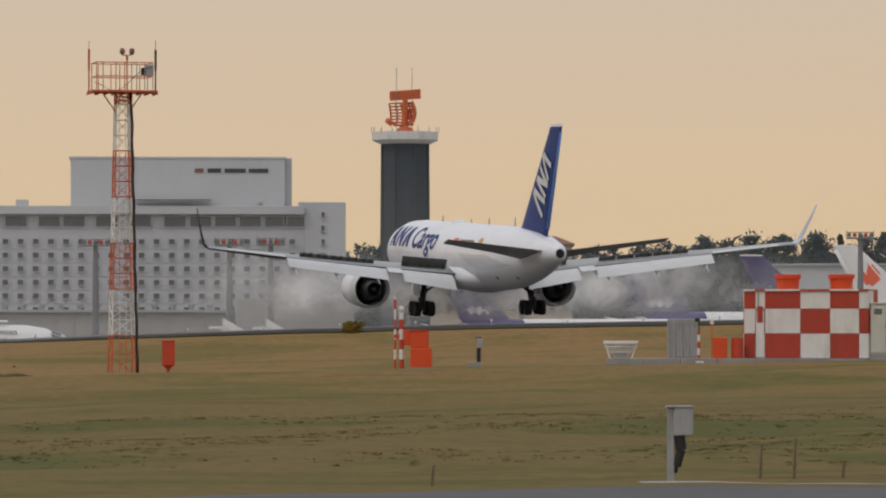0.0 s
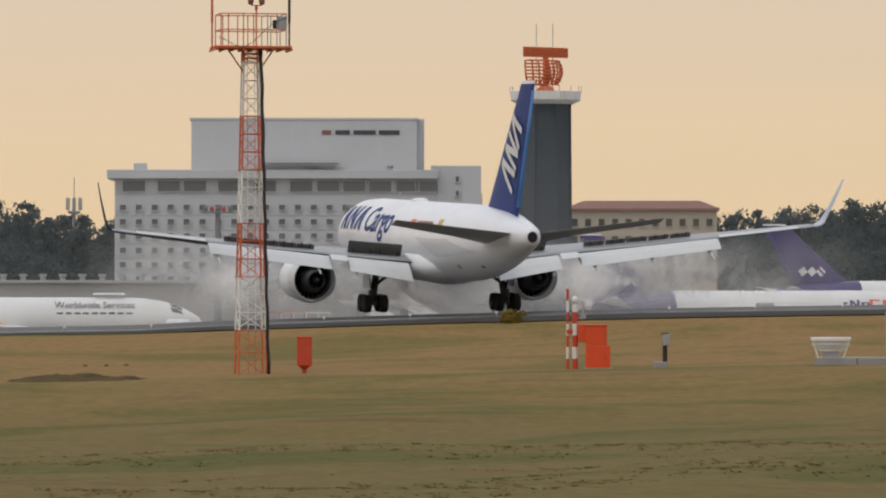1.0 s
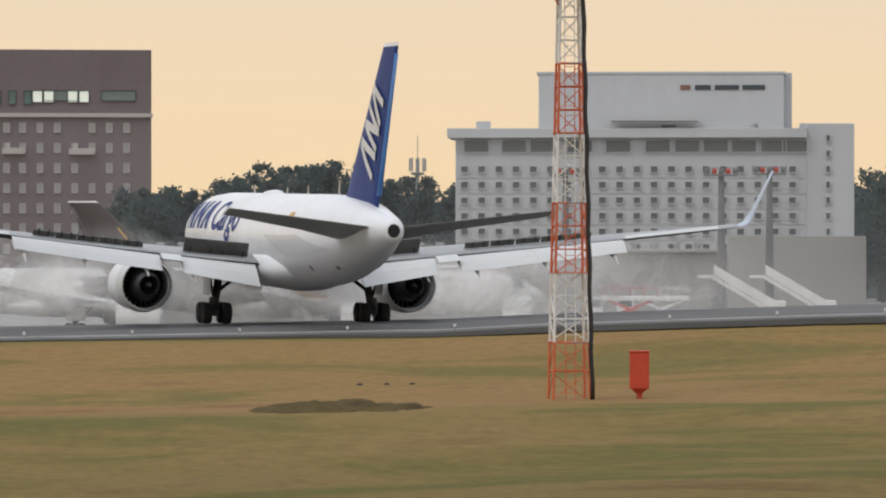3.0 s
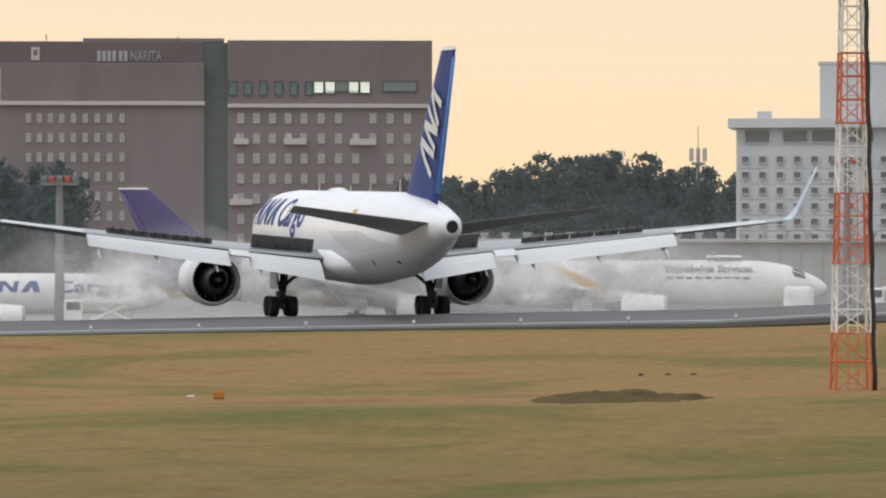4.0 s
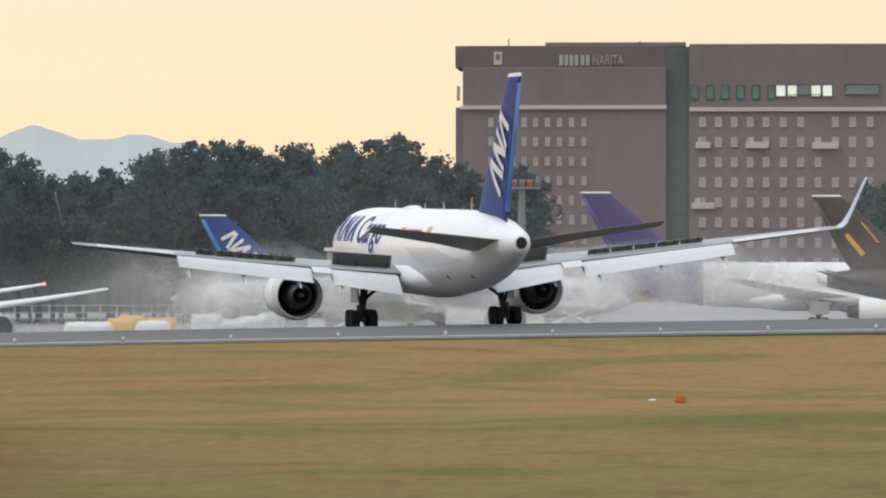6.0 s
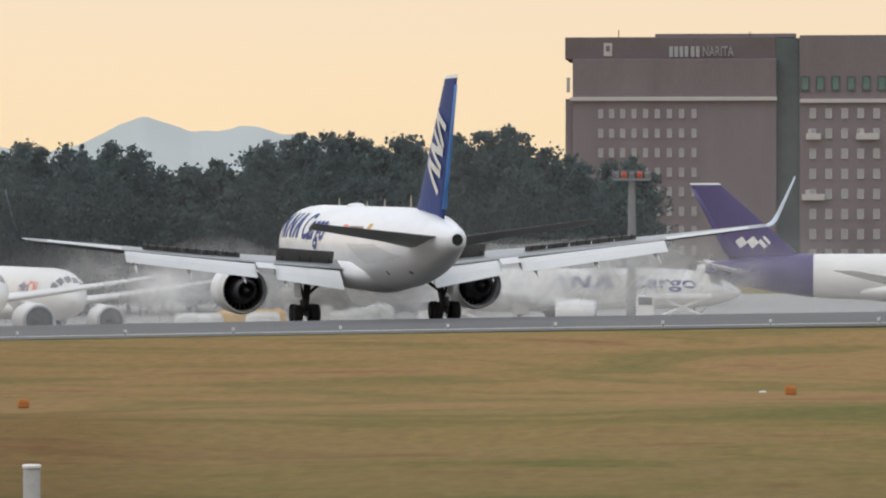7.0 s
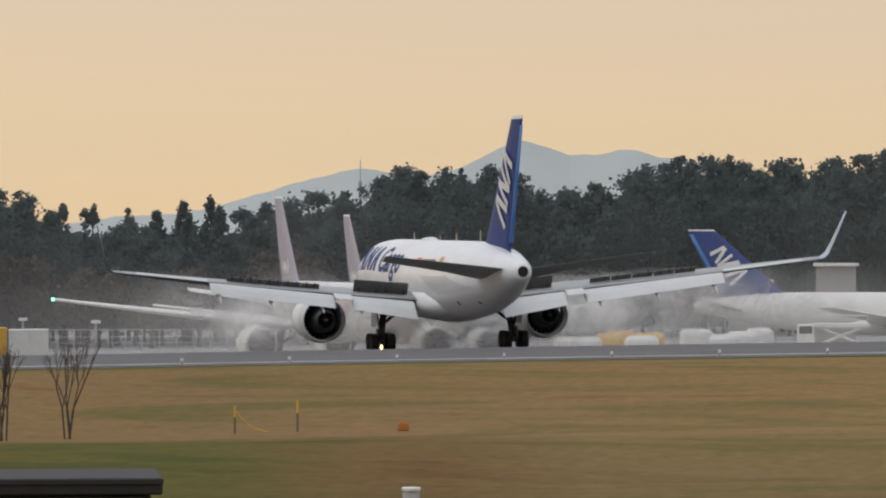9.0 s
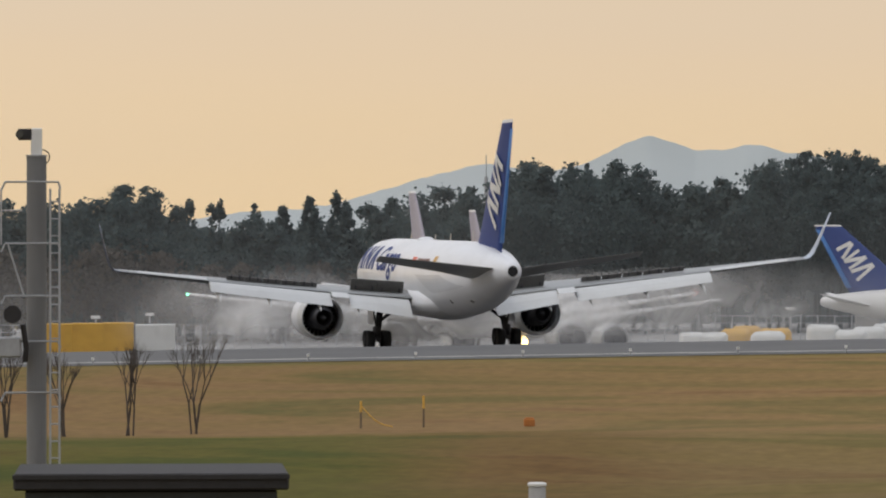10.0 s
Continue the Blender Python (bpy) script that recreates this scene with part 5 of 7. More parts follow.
def lattice_mast():
    d, s = 185, 185 / 8000
    p = foot(1383, d)
    th = thing("lattice_mast", facing(1383, d, p.z, 8), "red and white steel lattice mast with a railed platform", "lattice mast")
    H = level(-497, d) - p.z
    half = lambda z: 0.76 - 0.36 * z / H
    corners = ((-1, -1), (1, -1), (1, 1), (-1, 1))
    bands = [0, 2.35] + [2.35 + 2.85 * k for k in range(1, 6)] + [H]
    for k, (z0, z1) in enumerate(zip(bands, bands[1:])):
        paint = MAST_RED if k % 2 == 0 else PAINT_WHITE
        for cx, cy in corners:
            part("leg", rods([((cx * half(z0), cy * half(z0), z0 if k else -0.15), (cx * half(z1), cy * half(z1), z1), 0.055)], 6), paint, th)
        panels = 3 if k else 2
        for j in range(panels):
            a, b = z0 + (z1 - z0) * j / panels, z0 + (z1 - z0) * (j + 1) / panels
            bars = []
            for (c0, c1) in zip(corners, corners[1:] + corners[:1]):
                pa, pb = (c0[0] * half(a), c0[1] * half(a), a), (c1[0] * half(b), c1[1] * half(b), b)
                pc, pd = (c1[0] * half(a), c1[1] * half(a), a), (c0[0] * half(b), c0[1] * half(b), b)
                bars += [(pa, pb, 0.020), (pd, pb, 0.028)] if k % 2 == 0 else [(pc, pd, 0.026), (pd, pb, 0.022)]
            for bar in bars:
                part("brace", rods([bar], 4), paint, th)
        if 0 < k < 5 and k % 2 == 0:
            part("joint_plate", boxed(0, 0, z0, 2 * half(z0) + 0.16, 2 * half(z0) + 0.16, 0.05), paint, th)
    # ladder rungs and the black cable run up one corner
    for k, (z0, z1) in enumerate(zip(bands, bands[1:])):
        lo, hi = (z0, -half(z0) - 0.02), (z1, -half(z1) - 0.02)
        part("ladder", rods([((x, lo[1], lo[0]), (x, hi[1], hi[0]), 0.022) for x in (-0.25, 0.15)] + [((-0.25, -half(z) - 0.02, z), (0.15, -half(z) - 0.02, z), 0.014) for z in np.arange(z0 + 0.3, z1, 0.4)], 5), MAST_RED if k % 2 == 0 else PAINT_WHITE, th)
    for o in (0, 0.07, -0.06):
        run = []
        for j in range(27):
            z = H * j / 26
            cx, cy = half(z) + 0.08 + o * 0.7 + 0.03 * math.sin(j * 1.7), -half(z) - 0.05 + o
            run.append([(cx + 0.055 * math.cos(1.257 * i), cy + 0.055 * math.sin(1.257 * i), z) for i in range(5)])
        part("cable", loft(run), CABLE, th, "black cable run", smooth=True)
    bars = [((half(bands[k]) + 0.2, -half(bands[k]), bands[k]), (-0.1, -half(bands[k]), bands[k]), 0.03) for k in range(1, 6)]
    for bar in bars:
        part("cable_clamp", rods([bar], 5), GALV, th)
    # platform
    P = 2.06
    part("platform", boxed(0, 0, H + 0.07, 2 * P, 2.2, 0.14, 0.02), MAST_RED, th)
    for k in range(9):
        part("platform_joist", boxed(-P + P / 4 * k, 0, H - 0.06, 0.07, 2.1, 0.1), MAST_RED, th)
    for sx in (-1, 1):
        part("platform_bracket", rods([((sx * 1.2, 0, H - 0.05), (sx * 0.4, 0, H - 1.2), 0.04)]), MAST_RED, th)
    for x in (-1.75, -1.35, -0.55, 0.0, 0.75, 1.25, 1.75):
        for y in (-1.05, 1.05):
            part("rail_post", rods([((x, y, H + 0.1), (x, y, H + 1.85), 0.03)]), MAST_RED if x < 0.5 else GALV, th)
    for z in (1.0, 1.85):
        part("handrail", rods([((-1.75, -1.05, H + z), (1.75, -1.05, H + z), 0.03), ((-1.75, 1.05, H + z), (1.75, 1.05, H + z), 0.03), ((-1.75, -1.05, H + z), (-1.75, 1.05, H + z), 0.03), ((1.75, -1.05, H + z), (1.75, 1.05, H + z), 0.03)]), MAST_RED, th)
    for x, top in ((-2.08, 3.2), (2.08, 3.3)):
        part("aerial", rods([((x, 0, H), (x, 0, H + 1.4), 0.05), ((x, 0, H + 1.4), (x, 0, H + 2.7), 0.075), ((x, 0, H + 2.7), (x, 0, H + top), 0.02)]), MAST_RED if x < 0 else CABLE, th)
    part("equipment_box", boxed(1.55, -0.9, H + 1.35, 0.5, 0.3, 0.75, 0.03), GALV, th, "grey equipment box on the rail")
    part("equipment_box", boxed(1.2, -0.9, H + 1.3, 0.3, 0.25, 0.45, 0.03), CABLE, th)
    arm = part("lamp_bracket", rods([((0.3, 0, H), (0.3, 0, H + 2.3), 0.045), ((0.0, 0, H + 2.35), (0.6, 0, H + 2.35), 0.03), ((0.3, 0, H + 2.1), (0.3, 0, H + 2.35), 0.09)]), MAST_RED, th)
    for x in (0.0, 0.6):
        part("warning_lamp", loft([[(x + r * math.cos(0.63 * i), r * math.sin(0.63 * i), H + z) for i in range(10)] for z, r in ((2.38, 0.08), (2.45, 0.15), (2.62, 0.17), (2.75, 0.12), (2.8, 0.02))]), ROOF_RED, arm, smooth=True)
    cab = []
    for k in range(10):
        t0, t1 = k / 10, (k + 1) / 10
        f = lambda t: (-1.9 + 3.6 * t, -1.1, H + 0.6 - 0.9 * math.sin(3.14 * t) * (0.6 + 0.5 * math.sin(5 * t)) + 1.0 * t)
        cab.append((f(t0), f(t1), 0.016))
    part("loose_cable", rods(cab, 4), CABLE, th)


lattice_mast()
NEAR = 185
PX = NEAR / 8000


def near(name, u, label, category, group="", turn=0.0, d=NEAR):
    p = foot(u, d)
    return thing(name, facing(u, d, p.z, turn), label, category, group)


# red marker box on a stub post
t = near("marker_box", 1507, "weathered red metal box on a short post", "equipment box")
part("box_body", boxed(0, 0, 1.15, 0.80, 0.7, 1.5, 0.03), RED, t)
part("tapered_base", loft([[(x * w, y * w, z) for x, y in ((-1, -1), (1, -1), (1, 1), (-1, 1))] for z, w in ((0.42, 0.36), (0.22, 0.14), (0.2, 0.14))]), RED, t)
part("post", rods([((0, 0, -0.05), (0, 0, 0.3), 0.12)], 10), RED, t)
part("lid", boxed(0, 0, 1.93, 0.86, 0.76, 0.06, 0.01), RED, t)

# orange cabinets with two striped poles
t = near("orange_cabinet", 2184, "bright orange stacked equipment cabinets", "cabinet")
part("lower_cabinet", boxed(0, 0, 0.62, 1.32, 0.9, 1.24, 0.03), ORANGE, t)
part("upper_cabinet", boxed(-0.09, 0, 1.78, 1.12, 0.8, 1.04, 0.03), ORANGE, t)
part("cabinet_lid", boxed(-0.09, 0, 2.33, 1.2, 0.9, 0.06, 0.01), ORANGE, t)
part("cabinet_plinth", boxed(0, 0, 0.0, 1.5, 1.0, 0.14), CONCRETE, t)
part("side_box", boxed(-0.85, 0, 1.9, 0.45, 0.5, 0.95, 0.03), ORANGE, t)
for z in (0.62, 1.8):
    part("door_handle", boxed(0.4, -0.47, z, 0.05, 0.06, 0.2), RED, t)
t = near("striped_pole", 2114, "thin red and white striped pole", "marker pole")
striped(t, "pole_length", 0, 0, -0.05, 4.45, 0.075, 0.62)
t = near("striped_pole", 2131, "thick red and white pole with a white dome", "marker pole")
striped(t, "pole_length", 0, 0, -0.05, 3.5, 0.15, 0.62)
part("dome", loft([[(r * math.cos(0.52 * i), r * math.sin(0.52 * i), z) for i in range(12)] for z, r in ((3.5, 0.17), (3.75, 0.17), (3.86, 0.12), (3.9, 0.02))]), PAINT_WHITE, t, smooth=True)
part("bracket", rods([((0, 0, 2.7), (0.42, 0, 2.7), 0.05), ((0.42, 0, 2.7), (0.42, 0, 2.95), 0.16), ((0.42, 0, 2.95), (0.42, 0, 3.3), 0.08)], 10), GALV, t)
part("clamp", boxed(-0.2, 0, 2.0, 0.5, 0.2, 0.25, 0.02), RED, t)

# small sensor on a block
t = near("sensor_post", 2336, "small grey sensor on a dark post and concrete block", "sensor")
part("block", boxed(-0.18, 0, 0.1, 0.75, 0.5, 0.36, 0.03), CONCRETE, t)
part("post", rods([((0.05, 0, 0.2), (0.05, 0, 1.7), 0.13)], 8), CABLE, t)
part("sensor_head", boxed(0.12, -0.1, 1.45, 0.36, 0.34, 0.62, 0.03), GALV, t)
part("cap", boxed(0.05, 0, 1.78, 0.42, 0.5, 0.06), CABLE, t)

# white basket on legs
t = near("wire_basket", 2719, "white tapering wire basket on splayed legs", "basket")
w0, w1 = 0.62, 1.02
bars = []
for k in range(13):
    x = -1 + k / 6
    bars += [((x * w0, -0.4, 0.75), (x * w1, -0.6, 1.42), 0.022)]
bars += [((-w1, -0.6, 1.42), (w1, -0.6, 1.42), 0.05), ((-w1, -0.6, 1.1), (w1, -0.55, 1.1), 0.03), ((-w0, -0.4, 0.75), (w0, -0.4, 0.75), 0.03), ((-w1, 0.6, 1.42), (w1, 0.6, 1.42), 0.05), ((-w1, -0.6, 1.42), (-w1, 0.6, 1.42), 0.05), ((w1, -0.6, 1.42), (w1, 0.6, 1.42), 0.05)]
part("basket_bars", rods(bars, 6), PAINT_WHITE, t)
part("basket_rim", boxed(0, -0.62, 1.36, 2.1, 0.05, 0.14), PAINT_WHITE, t)
part("basket_skin", slab([(-w1, -0.56, 1.4), (w1, -0.56, 1.4), (w0, -0.36, 0.75), (-w0, -0.36, 0.75)], 0.03), PAINT_WHITE, t)
for x, y in ((-1, -1), (1, -1), (1, 1), (-1, 1)):
    part("leg", rods([((x * 0.95, y * 0.5, 1.2), (x * 0.52, y * 0.4, -0.05), 0.035)], 6), PAINT_WHITE, t)
part("inner_box", boxed(0, 0, 0.4, 0.85, 0.6, 0.75, 0.03), GALV, t)

# concrete slab with grey cabinets, striped post, bins and the chequered shed
p = foot(3130, NEAR)
slab_t = thing("concrete_slab", facing(3130, NEAR, p.z), "low pale concrete base slab in the grass", "concrete slab")
for k in range(9):
    part("slab_section", boxed(-9.2 + 2.3 * k, 0.6, 0.02, 2.27, 3.4, 0.42, 0.02), CONCRETE, slab_t)
t = near("grey_cabinet", 2886, "grey ribbed steel switch cabinet", "cabinet")
part("cabinet_body", boxed(0, 0, 1.5, 1.86, 0.9, 2.55, 0.03), GALV, t)
for x in (-0.9, -0.52, -0.08, 0.32, 0.9):
    part("cabinet_rib", boxed(x, -0.5, 1.5, 0.12, 0.1, 2.5, 0.01), GALV, t)
for z in (0.5, 1.5, 2.5):
    part("cross_strap", boxed(0, -0.47, z, 1.8, 0.05, 0.05), GALV, t)
part("foot_rail", boxed(0, 0, 0.2, 1.7, 0.8, 0.12), CONCRETE, t)
t = near("striped_pole", 2928, "red and white striped post with a black lamp arm", "marker pole")
striped(t, "pole_length", 0, -0.5, 0.1, 2.0, 0.09, 0.42)
part("lamp_arm", rods([((0, -0.5, 2.0), (0, -0.5, 2.75), 0.06), ((0, -0.5, 2.75), (-0.12, -0.8, 2.68), 0.12)]), CABLE, t)
part("foot", boxed(0.15, -0.9, 0.1, 0.6, 0.3, 0.12), PAINT_WHITE, t)
t = near("orange_bin", 2985, "bright orange metal cabinet on legs", "cabinet")
part("bin_body", boxed(0, -0.4, 0.95, 0.84, 0.7, 1.3, 0.03), ORANGE, t)
for x in (-0.3, 0.3):
    part("leg", boxed(x, -0.4, 0.16, 0.12, 0.5, 0.4), ORANGE, t)
t = near("sign_post", 2962, "thin orange post with a small white plate", "sign post")
part("post", rods([((0, 0, 0.1), (0, 0, 2.5), 0.035)]), ORANGE, t)
part("plate", boxed(0, -0.05, 2.55, 0.22, 0.04, 0.3), PAINT_WHITE, t)
t = near("red_drum", 3030, "red steel drum beside the shed", "drum")
part("drum_body", loft([[(r * math.cos(0.35 * i), r * math.sin(0.35 * i) - 0.2, z) for i in range(18)] for z, r in ((0.2, 0.36), (0.5, 0.37), (0.52, 0.39), (0.56, 0.37), (1.0, 0.37), (1.02, 0.39), (1.06, 0.37), (1.55, 0.36))]), RED, t, smooth=False)

SHED_RED = mat("chequer_red", (0.42, 0.045, 0.022), 0.55, vary=0.12, scale=1.5, fine=12, dirt=(0.2, 0.05, 0.03), dirt_amount=0.35, streak=3)
t = near("equipment_shed", 3213, "red and white chequered equipment shed", "shed", turn=-6)
SW, SH, SD = 7.75, 4.15, 3.4
core = part("shed_core", boxed(0, SD / 2, SH / 2 + 0.2, SW - 0.06, SD - 0.06, SH - 0.04), PAINT_WHITE, t)
cols = [-SW / 2, -3.15, -2.55, -0.35, 1.5, 3.3, SW / 2]
rows_ = [0.2, 1.72, 3.25, SH + 0.2]
pattern = [[1, 0, 1, 0, 1, 0], [0, 1, 0, 1, 0, 1], [1, 0, 1, 0, 1, 0]]
for r in range(3):
    for c in range(6):
        part("shed_panel", boxed((cols[c] + cols[c + 1]) / 2, -0.01, (rows_[r] + rows_[r + 1]) / 2, cols[c + 1] - cols[c] - 0.02, 0.06, rows_[r + 1] - rows_[r] - 0.02, 0.008), SHED_RED if pattern[r][c] else PAINT_WHITE, t)
for r in range(3):
    for c in range(2):
        for sx in (-1, 1):
            part("shed_panel", boxed(sx * (SW / 2 + 0.01), SD * (c + 0.5) / 2, (rows_[r] + rows_[r + 1]) / 2, 0.06, SD / 2 - 0.02, rows_[r + 1] - rows_[r] - 0.02, 0.008), SHED_RED if (r + c) % 2 else PAINT_WHITE, t)
for c in range(6):
    part("roof_panel", boxed((cols[c] + cols[c + 1]) / 2, SD / 2, SH + 0.24, cols[c + 1] - cols[c] + 0.02, SD + 0.3, 0.12, 0.01), PAINT_WHITE if c % 2 == 0 else SHED_RED, t)
part("shed_door", boxed(-2.85, -0.08, 1.7, 0.5, 0.08, 2.9, 0.01), PAINT_WHITE, t)
part("notice", boxed(-2.85, -0.14, 2.9, 0.34, 0.03, 1.0), SHED_RED, t)
part("corner_trim", rods([((-SW / 2 + 0.9, -0.06, 0.25), (-SW / 2 + 0.9, -0.06, SH + 0.1), 0.04)], 4), GALV, t)
for x in (-1.35, 2.0):
    part("roof_vent", loft([[(x + r * math.cos(0.35 * i), 1.2 + r * math.sin(0.35 * i), z) for i in range(18)] for z, r in ((SH + 0.28, 0.68), (SH + 0.95, 0.74), (SH + 0.97, 0.84), (SH + 1.22, 0.84), (SH + 1.24, 0.3))]), ORANGE, t, "orange drum-shaped roof vent", smooth=False)
t = near("cream_cabinet", 3428, "cream double-door switch cabinet", "cabinet", turn=-6)
part("cabinet_body", boxed(0, 0.3, 1.85, 2.0, 1.2, 3.2, 0.03), CREAM, t)
for x in (-0.49, 0.49):
    dr = part("cabinet_door", boxed(x, -0.33, 1.9, 0.93, 0.05, 2.9, 0.02), CREAM, t)
    for k in range(5):
        part("louvre", boxed(x, -0.37, 2.85 + 0.07 * k, 0.5, 0.03, 0.035), TOWER_DARK, dr)
part("cabinet_roof", boxed(0, 0.3, 3.5, 2.2, 1.4, 0.1, 0.02), CREAM, t)
part("latch", boxed(0.06, -0.4, 2.1, 0.3, 0.05, 0.06), GALV, t)
part("plinth", boxed(0, 0.3, 0.2, 2.05, 1.25, 0.36), CONCRETE, t)
t = near("beacon_post", 3462, "red beacon post behind the cabinet", "beacon", d=190)
part("post", rods([((0, 0, 0), (0, 0, 5.2), 0.06)]), RED, t)
part("lamp", rods([((0, 0, 5.2), (0, 0, 5.5), 0.2), ((0, 0, 5.5), (0, 0, 5.9), 0.13)], 10), RED, t)

# instrument box on a post beside the service road, old stakes
def standing(name, x, y, label, category, turn=-12):
    d = math.hypot(x, y)
    u = 500 + 8000 * math.atan2(x, y)
    return thing(name, Matrix.Translation((x, y, foot(u, d).z)) @ pose(0, 0, 0, 0, 0, turn), label, category)


t = standing("instrument_post", 19.6, 37.0, "grey steel instrument box on a square post", "instrument box")
part("post", boxed(-0.26, 0, 1.1, 0.2, 0.2, 2.3, 0.01), GALV, t)
part("instrument_box", boxed(0.12, -0.05, 1.85, 0.58, 0.42, 0.85, 0.02), GALV, t)
part("box_lid", boxed(0.0, -0.05, 2.29, 0.82, 0.5, 0.05, 0.01), GALV, t)
part("black_hose", rods([((0.0, -0.05, 1.42), (0.06, -0.05, 1.0), 0.17), ((0.06, -0.05, 1.0), (-0.08, -0.05, 0.5), 0.13), ((-0.08, -0.05, 0.5), (-0.12, -0.05, 0.3), 0.06)], 10), CABLE, t, "sagging black hose")
for x, y, h, r in ((22.2, 37.4, 1.1, 0.045), (23.2, 37.2, 1.25, 0.045), (11.8, 35.6, 0.6, 0.05), (24.8, 37.5, 0.5, 0.05)):
    t = standing("wooden_stake", x, y, "weathered grey wooden stake in the grass", "stake")
    part("stake", rods([((0, 0, -0.1), (0.03, 0, h * 0.6), r), ((0.03, 0, h * 0.6), (0.06, 0, h), r * 0.9)], 7), WOOD, t)
# low earth mound with dark soil
p = foot(990, 180)
bm = bmesh.new()
bmesh.ops.create_grid(bm, x_segments=60, y_segments=18, size=1)
for v in bm.verts:
    x, y = v.co.x, v.co.y
    e = max(0.0, 1 - x * x) * max(0.0, 1 - y * y)
    v.co = Vector((x * 4.3, y * 5.0, -0.25 + 0.72 * e ** 0.6 * (0.7 + 0.35 * noise.noise((x * 4, y * 3, 0))) + 0.06 * noise.noise((x * 15, y * 9, 2))))
mound = thing("earth_mound", facing(990, 180, p.z), "low grassy earth mound with a dark soil patch", "earth mound")
part("mound", bm, mat("mound_turf", (0.098, 0.072, 0.030), 0.95, vary=0.35, scale=0.8, fine=6, bump=0.6, dirt=(0.035, 0.022, 0.012), dirt_amount=0.95, gloss=0.05), mound, smooth=True)
for u in (1012, 1060, 1105):
    t = near("soil_clod", u, "small dark clod of soil", "clod", d=196)
    part("clod", loft([[(r * math.cos(0.78 * i) * 1.6, r * math.sin(0.78 * i), z) for i in range(8)] for z, r in ((-0.04, 0.06), (0.01, 0.09), (0.06, 0.06), (0.08, 0.02))]), CABLE, t)

# orange airfield markers, a white lid, chained posts, saplings
FADED_ORANGE = mat("faded_orange", (0.42, 0.15, 0.03), 0.8, vary=0.2, scale=4, dirt=(0.2, 0.1, 0.04), dirt_amount=0.5)
for u in (265, -1089):
    t = near("airfield_marker", u, "small faded orange airfield marker box", "marker box")
    part("marker_body", boxed(0, 0, 0.15, 0.46, 0.4, 0.32, 0.04), FADED_ORANGE, t)
    part("marker_top", boxed(0, 0, 0.33, 0.36, 0.32, 0.06, 0.02), FADED_ORANGE, t)
t = near("stone_marker", 216, "flat white marker stone in the grass", "marker stone", d=187)
part("stone", boxed(0, 0, 0.03, 0.30, 0.25, 0.09, 0.03), PAINT_WHITE, t)
a, b = near("chain_post", -1387, "thin yellow and black post", "post"), near("chain_post", -1276, "thin yellow and black post", "post")
for t, h in ((a, 1.12), (b, 1.3)):
    part("post", rods([((0, 0, -0.05), (0, 0, h * 0.6), 0.05)]), WOOD, t)
    part("post_top", rods([((0, 0, h * 0.6), (0, 0, h), 0.055)]), YELLOW, t)
pa, pb = foot(-1387, NEAR) + Vector((0, 0, 0.95)), foot(-1330, NEAR) + Vector((0, 0, 0.05))
ch = thing("barrier_chain", Matrix.Translation(pa), "slack yellow plastic chain hanging from a post", "chain")
pts = [(pb - pa) * (k / 12) + Vector((0, 0, -0.22 * math.sin(math.pi * k / 12))) for k in range(13)]
part("chain", rods([(p, q, 0.025) for p, q in zip(pts, pts[1:])], 5), YELLOW, ch)


def sapling(u, h, seed, d=184):
    rnd = random.Random(seed)
    t = near("bare_sapling", u, "leafless young tree with thin upright branches", "tree", "bare saplings", d=d)
    bars = []

    def grow(p, v, r, n):
        q = p + v
        bars.append((p, q, r))
        if n == 0 or r < 0.008:
            return
        for k in range(rnd.choice((2, 3, 3))):
            w = v.normalized() + Vector((rnd.uniform(-0.5, 0.5), rnd.uniform(-0.5, 0.5), rnd.uniform(0.15, 0.5)))
            grow(q, w.normalized() * v.length * rnd.uniform(0.6, 0.85), r * 0.6, n - 1)

    for k in range(3):
        v = Vector((rnd.uniform(-0.14, 0.14), rnd.uniform(-0.1, 0.1), 1)).normalized()
        grow(Vector((rnd.uniform(-0.15, 0.15), 0, -0.08)), v * h * 0.34, 0.05, 4)
    trunk = bars[:1]
    part("trunk", rods(trunk, 6), BARK, t)
    part("crown", rods(bars[1:], 4), BARK, t, "bare twigs")


for u, h, sd in ((-1680, 3.9, 1), (-1795, 3.6, 2), (-1908, 3.4, 3), (-2012, 3.8, 4), (-2120, 3.5, 5)):
    sapling(u, h, sd)

# yellowing shrub at the runway's edge
vs, fs, ns = [], [], []
add_tree(vs, fs, ns, Vector((0, 0, -0.1)), 0.75, 0.7, False, np.random.RandomState(21), 400)
vs = [(x * 0.7, y * 0.7, z * 0.55) for x, y, z in vs]
shrub = near("shrub", 1975, "small yellowing shrub beside the runway", "shrub", d=221)
leafy("foliage", vs, fs, ns, leaf_material("yellow_foliage", (0.28, 0.20, 0.05), 0.3), shrub)

# concrete pillar, steel mast with a camera, dark-roofed cabin close by
d = 90
p = foot(-1075, d)
t = thing("concrete_pillar", facing(-1075, d, p.z), "pale round concrete pillar with a flat cap", "pillar")
hh = level(391, d) - p.z
part("shaft", loft([[(r * math.cos(0.3142 * i), r * math.sin(0.3142 * i), z) for i in range(20)] for z, r in ((-0.1, 0.18), (hh - 0.07, 0.17))]), CONCRETE, t, smooth=True)
part("cap", loft([[(r * math.cos(0.3142 * i), r * math.sin(0.3142 * i), z) for i in range(20)] for z, r in ((hh - 0.07, 0.185), (hh - 0.02, 0.19), (hh, 0.17))]), PAINT_WHITE, t)

